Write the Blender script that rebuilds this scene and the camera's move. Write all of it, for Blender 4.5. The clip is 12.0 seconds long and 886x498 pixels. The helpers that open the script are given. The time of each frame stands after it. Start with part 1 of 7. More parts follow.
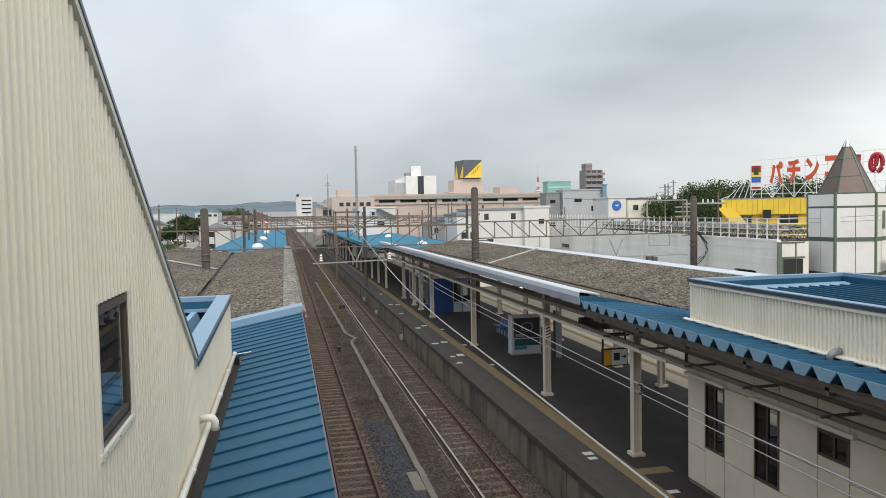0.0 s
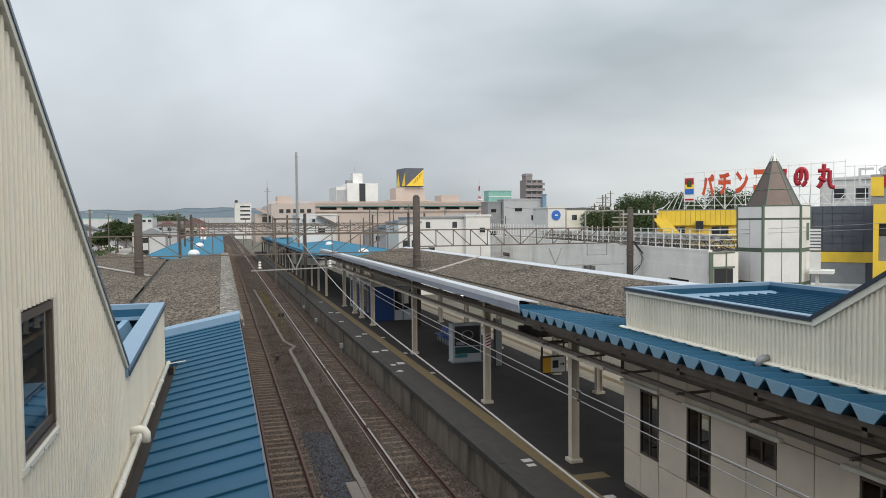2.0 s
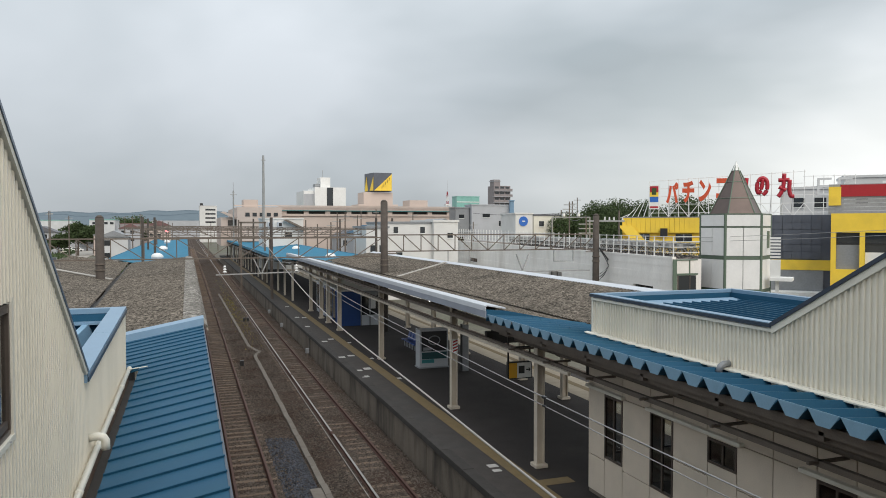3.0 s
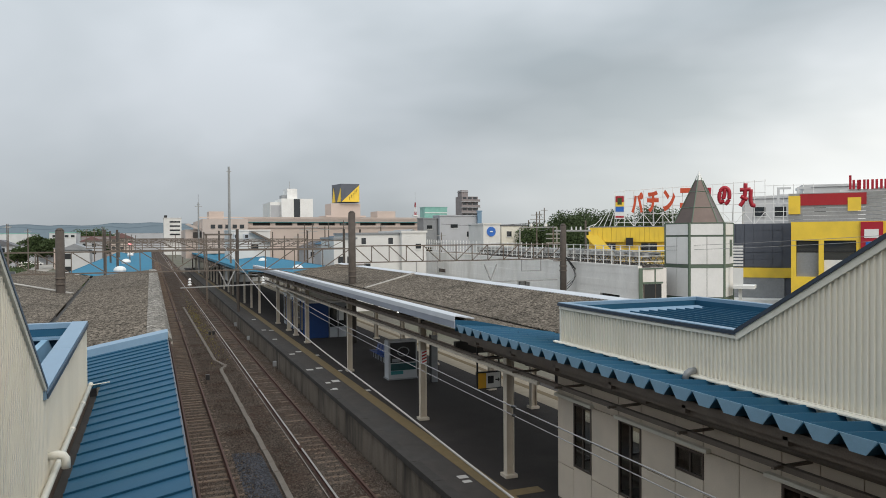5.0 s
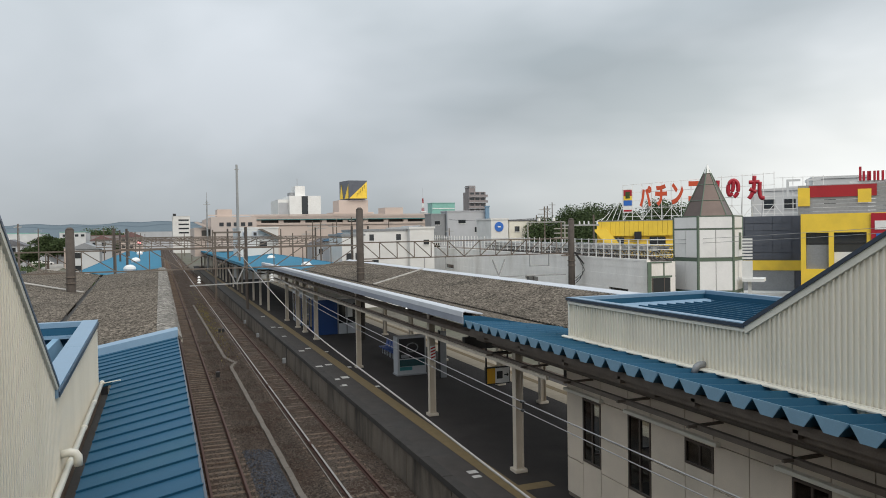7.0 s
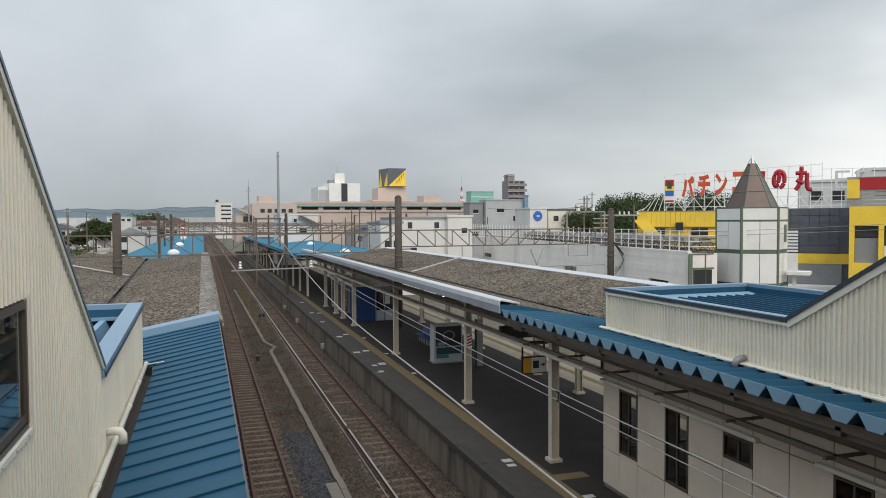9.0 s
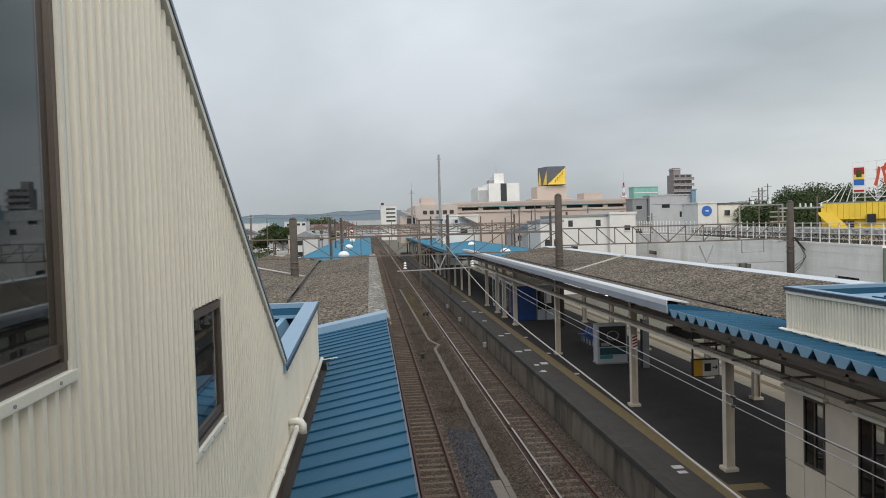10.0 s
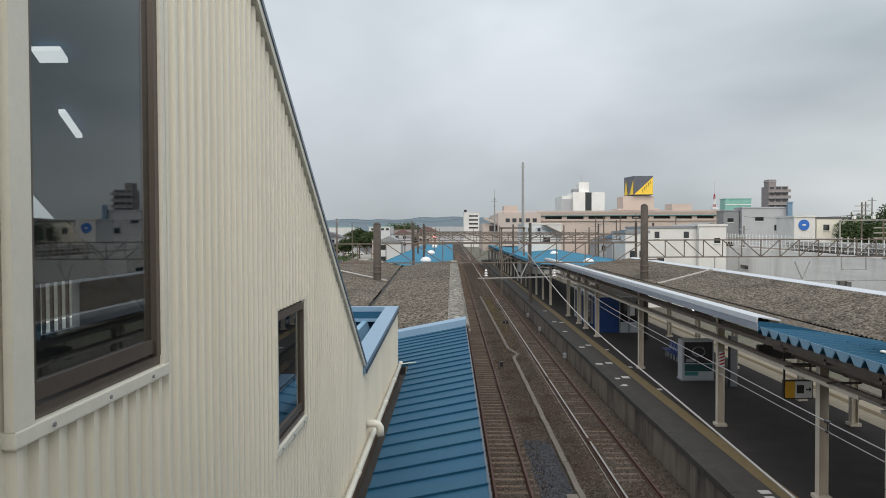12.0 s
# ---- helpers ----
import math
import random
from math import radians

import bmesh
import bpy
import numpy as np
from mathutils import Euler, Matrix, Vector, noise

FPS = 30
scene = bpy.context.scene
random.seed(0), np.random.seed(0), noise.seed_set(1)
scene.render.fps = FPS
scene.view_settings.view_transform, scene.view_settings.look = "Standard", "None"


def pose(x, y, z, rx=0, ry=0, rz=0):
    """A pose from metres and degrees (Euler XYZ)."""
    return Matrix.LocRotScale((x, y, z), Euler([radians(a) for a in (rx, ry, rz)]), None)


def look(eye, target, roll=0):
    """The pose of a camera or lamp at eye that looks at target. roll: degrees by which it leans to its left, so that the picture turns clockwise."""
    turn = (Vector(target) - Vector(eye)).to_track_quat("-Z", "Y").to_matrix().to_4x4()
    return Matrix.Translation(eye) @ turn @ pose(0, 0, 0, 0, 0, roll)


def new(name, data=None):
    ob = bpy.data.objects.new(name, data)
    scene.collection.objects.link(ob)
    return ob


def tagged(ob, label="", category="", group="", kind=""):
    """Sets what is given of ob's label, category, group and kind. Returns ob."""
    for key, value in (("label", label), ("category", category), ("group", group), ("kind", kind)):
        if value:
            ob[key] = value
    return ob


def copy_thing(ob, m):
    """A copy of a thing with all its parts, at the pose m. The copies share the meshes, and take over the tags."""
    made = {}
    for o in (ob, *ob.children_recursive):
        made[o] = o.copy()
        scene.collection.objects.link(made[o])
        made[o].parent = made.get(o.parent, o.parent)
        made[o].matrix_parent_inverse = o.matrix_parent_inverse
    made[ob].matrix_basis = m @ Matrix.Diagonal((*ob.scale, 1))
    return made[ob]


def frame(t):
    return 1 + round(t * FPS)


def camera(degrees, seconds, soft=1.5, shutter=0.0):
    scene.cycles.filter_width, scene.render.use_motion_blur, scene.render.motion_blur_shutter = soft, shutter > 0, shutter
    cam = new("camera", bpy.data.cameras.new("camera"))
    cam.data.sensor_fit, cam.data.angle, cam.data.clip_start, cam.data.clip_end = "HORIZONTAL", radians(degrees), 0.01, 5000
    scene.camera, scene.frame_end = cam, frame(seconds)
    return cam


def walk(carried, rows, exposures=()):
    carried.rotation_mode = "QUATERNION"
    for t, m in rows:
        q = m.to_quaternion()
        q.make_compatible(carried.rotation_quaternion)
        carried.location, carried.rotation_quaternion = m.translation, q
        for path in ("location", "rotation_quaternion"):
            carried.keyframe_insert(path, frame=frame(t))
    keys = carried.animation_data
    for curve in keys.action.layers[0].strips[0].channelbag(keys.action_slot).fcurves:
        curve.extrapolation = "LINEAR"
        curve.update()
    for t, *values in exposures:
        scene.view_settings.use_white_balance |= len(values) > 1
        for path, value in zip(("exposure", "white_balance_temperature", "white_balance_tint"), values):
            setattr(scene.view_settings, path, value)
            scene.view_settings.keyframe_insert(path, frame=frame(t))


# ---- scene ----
cam = camera(62.22, 12.0, soft=0.95)
EYE = 8.2  # lens height over the rail heads
walk(cam, [
    (0.0, pose(-0.018, -0.001, EYE+0.001, 87.28, 1.13, -12.19)),
    (0.5, pose(-0.013, -0.004, EYE+0.001, 87.39, 1.23, -13.27)),
    (1.0, pose(-0.012, -0.008, EYE-0.001, 87.35, 0.89, -14.79)),
    (1.5, pose(-0.015, 0.005, EYE-0.002, 87.48, 0.76, -15.87)),
    (2.0, pose(-0.013, 0.014, EYE-0.007, 87.85, 0.53, -16.74)),
    (2.5, pose(-0.004, 0.009, EYE-0.000, 88.34, 0.56, -17.92)),
    (3.0, pose(-0.004, 0.005, EYE+0.001, 88.24, 0.02, -19.24)),
    (3.2, pose(-0.007, 0.004, EYE-0.004, 88.13, 0.49, -19.59)),
    (4.8, pose(-0.001, -0.001, EYE+0.000, 88.95, 0.78, -21.72)),
    (5.0, pose(0.001, 0.025, EYE-0.006, 89.07, 0.39, -21.73)),
    (5.5, pose(0.017, 0.021, EYE-0.003, 88.93, 0.34, -21.61)),
    (6.0, pose(0.012, 0.040, EYE-0.002, 88.91, 1.03, -21.41)),
    (6.5, pose(0.006, 0.020, EYE-0.005, 88.86, 0.92, -21.33)),
    (7.0, pose(0.009, 0.012, EYE-0.003, 88.74, 0.95, -21.11)),
    (7.2, pose(-0.007, -0.001, EYE+0.001, 88.61, 0.94, -20.98)),
    (8.8, pose(0.011, -0.009, EYE-0.005, 87.80, -0.11, -18.69)),
    (9.0, pose(0.015, -0.011, EYE-0.002, 87.87, 0.30, -18.12)),
    (9.5, pose(0.005, -0.040, EYE+0.009, 88.09, 0.56, -12.94)),
    (10.0, pose(-0.008, -0.010, EYE+0.000, 88.02, 1.59, -5.72)),
    (10.5, pose(0.002, -0.016, EYE+0.001, 88.30, 1.72, 0.32)),
    (11.0, pose(0.004, -0.016, EYE+0.010, 88.53, 0.50, 3.90)),
    (11.5, pose(0.010, -0.013, EYE+0.006, 88.46, 0.55, 2.44)),
    (12.0, pose(0.009, -0.027, EYE+0.009, 88.68, 0.24, 0.70)),
], [(0.0, 0.22), (1.5, 0.13), (3.0, 0.06), (5.0, -0.04), (7.0, -0.04), (9.0, -0.02), (10.0, 0.0), (12.0, 0.03)])

# ---- sky and sun: a closed cloud cover, brighter overhead ----
world = bpy.data.worlds.new("overcast")
scene.world = world
world.use_nodes = True
wn = world.node_tree
wn.nodes.clear()


def wnode(kind, **sets):
    n = wn.nodes.new(kind)
    for k, v in sets.items():
        n.inputs[k.replace("_", " ")].default_value = v
    return n


w_out = wnode("ShaderNodeOutputWorld")
w_bg = wnode("ShaderNodeBackground", Strength=1.0)
w_sky = wn.nodes.new("ShaderNodeTexSky")
w_sky.sky_type, w_sky.sun_disc = "NISHITA", False
w_sky.sun_elevation, w_sky.sun_rotation = radians(39), radians(175)
w_dim = wnode("ShaderNodeVectorMath")
w_dim.operation = "SCALE"
w_dim.inputs["Scale"].default_value = 0.06
w_tc = wnode("ShaderNodeTexCoord")
w_map = wnode("ShaderNodeMapping", Scale=(1.0, 1.0, 2.4), Location=(0.35, 0.1, 0.2))
w_noise = wnode("ShaderNodeTexNoise", Scale=1.5, Detail=4.5, Roughness=0.5, Distortion=0.3)
w_ramp = wnode("ShaderNodeValToRGB")
w_ramp.color_ramp.elements[0].position, w_ramp.color_ramp.elements[0].color = 0.34, (0.385, 0.435, 0.465, 1)
w_ramp.color_ramp.elements[1].position, w_ramp.color_ramp.elements[1].color = 0.66, (0.635, 0.68, 0.725, 1)
w_sep = wnode("ShaderNodeSeparateXYZ")
w_lift = wnode("ShaderNodeMapRange")  # cloud luminance grows towards the zenith
for k, v in ((1, 0.0), (2, 1.0), (3, 0.86), (4, 2.6)):
    w_lift.inputs[k].default_value = v
w_side = wnode("ShaderNodeMapRange")  # thinner cloud towards the sun's side
for k, v in ((1, 0.30), (2, 0.78), (3, 0.93), (4, 1.95)):
    w_side.inputs[k].default_value = v
w_mul = wnode("ShaderNodeMath")
w_mul.operation = "MULTIPLY"
w_cloud = wnode("ShaderNodeVectorMath")
w_cloud.operation = "SCALE"
w_mix = wnode("ShaderNodeMix")
w_mix.data_type = "RGBA"
w_mix.inputs[0].default_value = 0.94
wl = wn.links.new
wl(w_tc.outputs["Generated"], w_map.inputs[0])
wl(w_map.outputs[0], w_noise.inputs["Vector"])
wl(w_noise.outputs[0], w_ramp.inputs[0])
wl(w_tc.outputs["Generated"], w_sep.inputs[0])
wl(w_sep.outputs[2], w_lift.inputs[0])
w_low = wnode("ShaderNodeMapRange")
for k, v in ((1, 0.05), (2, 0.32), (3, 1.0), (4, 0.25)):
    w_low.inputs[k].default_value = v
w_lm = wnode("ShaderNodeMath")
w_lm.operation = "MULTIPLY"
wl(w_sep.outputs[2], w_low.inputs[0])
wl(w_low.outputs[0], w_lm.inputs[0])
wl(w_sep.outputs[0], w_lm.inputs[1])
wl(w_lm.outputs[0], w_side.inputs[0])
wl(w_lift.outputs[0], w_mul.inputs[0])
wl(w_side.outputs[0], w_mul.inputs[1])
wl(w_ramp.outputs[0], w_cloud.inputs[0])
wl(w_mul.outputs[0], w_cloud.inputs["Scale"])
wl(w_sky.outputs[0], w_dim.inputs[0])
wl(w_dim.outputs[0], w_mix.inputs["A"])
w_warm = wnode("ShaderNodeMix")  # the thin cloud on the sun's side is whiter
w_warm.data_type, w_warm.blend_type = "RGBA", "MULTIPLY"
w_warm.inputs["B"].default_value = (1.14, 1.06, 0.98, 1)
w_amount = wnode("ShaderNodeMapRange")
for k, v in ((1, 0.25), (2, 0.65), (3, 0.0), (4, 1.0)):
    w_amount.inputs[k].default_value = v
wl(w_lm.outputs[0], w_amount.inputs[0])
wl(w_amount.outputs[0], w_warm.inputs[0])
wl(w_cloud.outputs[0], w_warm.inputs["A"])
wl(w_warm.outputs["Result"], w_mix.inputs["B"])
wl(w_mix.outputs["Result"], w_bg.inputs[0])
wl(w_bg.outputs[0], w_out.inputs[0])

sun = new("sun", bpy.data.lights.new("sun", "SUN"))
sun.data.energy, sun.data.angle, sun.data.color = 1.8, radians(50), (1.0, 0.91, 0.80)
sun.matrix_world = look((3, -36, 29), (0, 0, 0))


# ---- materials ----
def mat(name, base, rough=0.6, metal=0.0, vary=0.12, scale=6.0, grain=40.0, bump=0.15, stain=None, stain_amount=0.35,
        stain_scale=0.6, island=0.0, stretch=(1, 1, 1), spec=0.5):
    """A surface with a broad stain layer, a fine grain and some relief."""
    m = bpy.data.materials.new(name)
    m.use_nodes = True
    nt = m.node_tree
    N, L = nt.nodes, nt.links.new
    b = N["Principled BSDF"]
    b.inputs["Roughness"].default_value, b.inputs["Metallic"].default_value = rough, metal
    b.inputs["Specular IOR Level"].default_value = spec
    tc = N.new("ShaderNodeTexCoord")
    mp = N.new("ShaderNodeMapping")
    mp.inputs["Scale"].default_value = stretch
    geo = N.new("ShaderNodeNewGeometry")
    L(geo.outputs["Position"], mp.inputs[0])
    big = N.new("ShaderNodeTexNoise")
    big.inputs["Scale"].default_value, big.inputs["Detail"].default_value = stain_scale, 6
    fine = N.new("ShaderNodeTexNoise")
    fine.inputs["Scale"].default_value, fine.inputs["Detail"].default_value = grain, 4
    mid = N.new("ShaderNodeTexNoise")
    mid.inputs["Scale"].default_value, mid.inputs["Detail"].default_value = scale, 4
    for n in (big, fine, mid):
        L(mp.outputs[0], n.inputs["Vector"])
    ramp = N.new("ShaderNodeMapRange")
    for k, v in ((1, 0.48), (2, 0.72), (3, 0.0), (4, stain_amount)):
        ramp.inputs[k].default_value = v
    L(big.outputs[0], ramp.inputs[0])
    mix = N.new("ShaderNodeMix")
    mix.data_type = "RGBA"
    mix.inputs["A"].default_value = (*base, 1)
    mix.inputs["B"].default_value = (*(stain or [c * 0.55 for c in base]), 1)
    L(ramp.outputs[0], mix.inputs[0])
    tone = N.new("ShaderNodeMapRange")
    for k, v in ((1, 0.25), (2, 0.75), (3, 1 - vary), (4, 1 + vary)):
        tone.inputs[k].default_value = v
    L(mid.outputs[0], tone.inputs[0])
    tone2 = N.new("ShaderNodeMapRange")
    for k, v in ((1, 0.25), (2, 0.75), (3, 1 - vary), (4, 1 + vary)):
        tone2.inputs[k].default_value = v
    L(fine.outputs[0], tone2.inputs[0])
    mul = N.new("ShaderNodeMath")
    mul.operation = "MULTIPLY"
    L(tone.outputs[0], mul.inputs[0])
    L(tone2.outputs[0], mul.inputs[1])
    last = mul.outputs[0]
    if island:
        rnd = N.new("ShaderNodeObjectInfo")
        r2 = N.new("ShaderNodeMath")
        r2.operation = "ADD"
        L(rnd.outputs["Random"], r2.inputs[0])
        L(geo.outputs["Random Per Island"], r2.inputs[1])
        r3 = N.new("ShaderNodeMapRange")
        for k, v in ((1, 0.0), (2, 2.0), (3, 1 - island), (4, 1 + island)):
            r3.inputs[k].default_value = v
        L(r2.outputs[0], r3.inputs[0])
        m3 = N.new("ShaderNodeMath")
        m3.operation = "MULTIPLY"
        L(last, m3.inputs[0])
        L(r3.outputs[0], m3.inputs[1])
        last = m3.outputs[0]
    sc = N.new("ShaderNodeVectorMath")
    sc.operation = "SCALE"
    L(mix.outputs["Result"], sc.inputs[0])
    L(last, sc.inputs["Scale"])
    L(sc.outputs[0], b.inputs["Base Color"])
    if bump:
        bp = N.new("ShaderNodeBump")
        bp.inputs["Strength"].default_value, bp.inputs["Distance"].default_value = bump, 0.02
        L(fine.outputs[0], bp.inputs["Height"])
        L(bp.outputs[0], b.inputs["Normal"])
    return m


def speckle(m, scale, low, high):
    """Adds lichen specks to a material: cells of differing tone over its colour."""
    N, L = m.node_tree.nodes, m.node_tree.links.new
    b = N["Principled BSDF"]
    src = b.inputs["Base Color"].links[0].from_socket
    geo, v, sp, mr, sc = (N.new(k) for k in ("ShaderNodeNewGeometry", "ShaderNodeTexVoronoi", "ShaderNodeSeparateColor", "ShaderNodeMapRange", "ShaderNodeVectorMath"))
    v.inputs["Scale"].default_value = scale
    sc.operation = "SCALE"
    for k, x in ((1, 0.0), (2, 1.0), (3, low), (4, high)):
        mr.inputs[k].default_value = x
    L(geo.outputs["Position"], v.inputs["Vector"])
    L(v.outputs["Color"], sp.inputs[0])
    L(sp.outputs[0], mr.inputs[0])
    L(src, sc.inputs[0])
    L(mr.outputs[0], sc.inputs["Scale"])
    L(sc.outputs[0], b.inputs["Base Color"])


def glass(name, tint=(0.80, 0.83, 0.83), rough=0.02):
    """A thin pane: clear part and a mirror part, by the angle of view."""
    m = bpy.data.materials.new(name)
    m.use_nodes = True
    N, L = m.node_tree.nodes, m.node_tree.links.new
    N.remove(N["Principled BSDF"])
    t, g, mx, lw, pw, f = (N.new(k) for k in ("ShaderNodeBsdfTransparent", "ShaderNodeBsdfGlossy", "ShaderNodeMixShader", "ShaderNodeLayerWeight", "ShaderNodeMath", "ShaderNodeMath"))
    t.inputs[0].default_value = (*tint, 1)
    g.inputs["Roughness"].default_value = rough
    pw.operation, f.operation = "POWER", "MULTIPLY_ADD"
    pw.inputs[1].default_value, f.inputs[1].default_value, f.inputs[2].default_value = 3.0, 0.5, 0.04
    L(lw.outputs["Facing"], pw.inputs[0])
    L(pw.outputs[0], f.inputs[0])
    L(f.outputs[0], mx.inputs[0])
    L(t.outputs[0], mx.inputs[1])
    L(g.outputs[0], mx.inputs[2])
    L(mx.outputs[0], N["Material Output"].inputs[0])
    return m


CREAM = mat("cream_siding", (0.79, 0.74, 0.63), 0.42, vary=0.02, scale=1.2, grain=60, bump=0.03, stain=(0.64, 0.60, 0.50), stain_amount=0.5, stain_scale=0.9, stretch=(1, 1, 0.15))
RUST_STRIP = mat("rust_brown_strip", (0.17, 0.115, 0.08), 0.8, vary=0.25, scale=3, bump=0.1, stain=(0.10, 0.055, 0.035), stain_amount=0.9, stain_scale=1.5)
CREAM_TRIM = mat("cream_trim", (0.74, 0.71, 0.62), 0.4, vary=0.03, bump=0.03, stain_amount=0.25)
BLUE_ROOF = mat("blue_painted_steel", (0.017, 0.081, 0.148), 0.58, vary=0.05, scale=2, grain=30, bump=0.03, stain=(0.024, 0.092, 0.145), stain_amount=0.7, stain_scale=0.8, spec=0.2)
BLUE_CAP = mat("blue_cap_flashing", (0.17, 0.275, 0.385), 0.35, vary=0.04, bump=0.02, stain=(0.21, 0.32, 0.43), stain_amount=0.5)
BLUE_END = mat("pale_blue_end_plate", (0.23, 0.39, 0.53), 0.35, vary=0.05, bump=0.02, stain=(0.21, 0.36, 0.48), stain_amount=0.5)
BLUE_FAR = mat("bright_blue_roof", (0.022, 0.16, 0.26), 0.65, vary=0.06, scale=0.8, bump=0.05, stain=(0.03, 0.13, 0.20), stain_scale=0.15, spec=0.25)
VERGE = mat("grey_blue_verge", (0.085, 0.125, 0.19), 0.35, vary=0.05, bump=0.02)
GREY_WALL = mat("grey_wall", (0.42, 0.43, 0.45), 0.75, vary=0.06, scale=0.5, bump=0.05, stain=(0.32, 0.33, 0.34), stain_scale=0.15)
DARK_TRIM = mat("dark_blue_edge", (0.035, 0.05, 0.075), 0.35, vary=0.05, bump=0.02)
SHEET = mat("weathered_cement_sheet", (0.125, 0.108, 0.09), 0.95, vary=0.38, scale=7, grain=17, bump=0.7, stain=(0.075, 0.067, 0.056), stain_amount=0.8, stain_scale=0.5, spec=0.1)
speckle(SHEET, 15.0, 0.4, 1.6)
RIDGE = mat("cement_eave_roll", (0.17, 0.155, 0.135), 0.95, vary=0.6, scale=5, grain=20, bump=0.6, stain=(0.34, 0.32, 0.29), stain_amount=0.9, stain_scale=1.1, spec=0.2)
speckle(RIDGE, 12.0, 0.5, 1.5)
PALE_SEAM = mat("pale_cement_strip", (0.36, 0.335, 0.30), 0.9, vary=0.2, scale=3, bump=0.2, stain=(0.22, 0.2, 0.18), stain_amount=0.6)
WHITE_METAL = mat("galvanised_white_flashing", (0.53, 0.55, 0.585), 0.4, 0.1, vary=0.05, scale=1.5, bump=0.02, stain=(0.5, 0.53, 0.56))
FASCIA = mat("blue_grey_fascia", (0.30, 0.325, 0.385), 0.45, 0.1, vary=0.06, scale=1.5, bump=0.02)
GREY_METAL = mat("grey_painted_metal", (0.26, 0.27, 0.28), 0.45, 0.2, vary=0.08, bump=0.03)
SOFFIT = mat("brown_soffit", (0.15, 0.125, 0.10), 0.8, vary=0.1, bump=0.05)
STEEL = mat("brown_grey_painted_steel", (0.14, 0.115, 0.095), 0.6, 0.2, vary=0.15, scale=3, bump=0.1, stain=(0.12, 0.075, 0.05))
POLE = mat("weathered_concrete_pole", (0.082, 0.068, 0.058), 0.9, vary=0.2, scale=3, bump=0.2)
CREAM_POST = mat("cream_painted_post", (0.58, 0.515, 0.425), 0.45, vary=0.06, scale=3, bump=0.05, stain=(0.36, 0.31, 0.25), stain_amount=0.4, stain_scale=1.5)
WHITE = mat("white_paint", (0.76, 0.76, 0.74), 0.5, vary=0.05, scale=2, bump=0.03, stain=(0.6, 0.59, 0.56), stain_amount=0.4, stain_scale=0.4)
WHITE_WALL = mat("stained_white_wall", (0.86, 0.83, 0.79), 0.75, vary=0.06, scale=1.2, grain=14, bump=0.05, stain=(0.66, 0.62, 0.57), stain_amount=0.75, stain_scale=0.35, stretch=(1, 1, 0.45))
PANEL = mat("cream_wall_panel", (0.635, 0.545, 0.445), 0.5, vary=0.05, scale=2, bump=0.04, stain=(0.40, 0.37, 0.31), stain_amount=0.4, island=0.03)
ASPHALT = mat("dark_platform_asphalt", (0.029, 0.024, 0.0225), 0.85, vary=0.15, scale=1.5, grain=90, bump=0.25, stain=(0.043, 0.036, 0.033), stain_amount=0.7, stain_scale=0.4, spec=0.3)
EDGE = mat("platform_edge_concrete", (0.046, 0.0385, 0.034), 0.85, vary=0.22, scale=2, grain=70, bump=0.2, stain=(0.045, 0.042, 0.04), stain_amount=0.8)
# edge stone colour darkened for the shaded band along the platform edge
COPING = mat("edge_stone_with_shade", (0.034, 0.030, 0.027), 0.85, vary=0.2, scale=3, grain=60, bump=0.2, stain=(0.055, 0.05, 0.045), stain_amount=0.7, island=0.12)
CONCRETE = mat("old_concrete", (0.165, 0.136, 0.107), 0.9, vary=0.2, scale=2, grain=45, bump=0.25, stain=(0.03, 0.025, 0.02), stain_amount=1.0, stain_scale=1.1, stretch=(1, 1, 0.3))
TROUGH = mat("pale_concrete_cover", (0.15, 0.13, 0.11), 0.9, vary=0.12, scale=4, bump=0.2, stain=(0.19, 0.175, 0.155), island=0.08)
YELLOW_LINE = mat("worn_yellow_tactile", (0.165, 0.115, 0.05), 0.75, vary=0.12, scale=4, bump=0.1, stain=(0.16, 0.12, 0.065), stain_amount=0.8, stain_scale=1.2)
WHITE_MARK = mat("white_road_paint", (0.50, 0.48, 0.46), 0.8, vary=0.12, scale=15, bump=0.1, stain=(0.3, 0.29, 0.28), stain_scale=6)
PALE_EDGE = mat("pale_platform_concrete", (0.36, 0.31, 0.235), 0.85, vary=0.1, scale=2, bump=0.1, stain=(0.26, 0.22, 0.17))
RAIL_RUST = mat("rusted_rail", (0.075, 0.031, 0.021), 0.75, 0.2, vary=0.2, scale=8, bump=0.15)
RAIL_TOP = mat("polished_rail_head", (0.40, 0.385, 0.36), 0.4, 0.6, vary=0.06, bump=0.01)
RAIL_DULL = mat("dull_rail_head", (0.085, 0.040, 0.029), 0.7, 0.1, vary=0.1, bump=0.05)
SLEEPER = mat("weathered_sleeper", (0.125, 0.088, 0.062), 0.9, vary=0.3, scale=9, grain=50, bump=0.4, stain=(0.055, 0.036, 0.024), stain_amount=0.9, stain_scale=1.2, island=0.35, stretch=(0.35, 2, 2))
# dark colour that stands for shade in gutters, recesses and unlit rooms
SHADE_DARK = mat("shade_dark", (0.06, 0.055, 0.05), 0.8, vary=0.1)
GALV_RAIL = mat("pale_handrail", (0.45, 0.44, 0.42), 0.4, 0.3, vary=0.05, bump=0.0)
BRONZE = mat("bronze_window_frame", (0.125, 0.10, 0.085), 0.4, 0.5, vary=0.05, bump=0.02)
BLACK = mat("black_plastic", (0.02, 0.02, 0.022), 0.4, vary=0.05, bump=0.02)
GLASS = glass("window_glass")
DARK_GLASS = mat("dark_window_glass", (0.03, 0.033, 0.036), 0.06, vary=0.02, bump=0.0, spec=0.8)


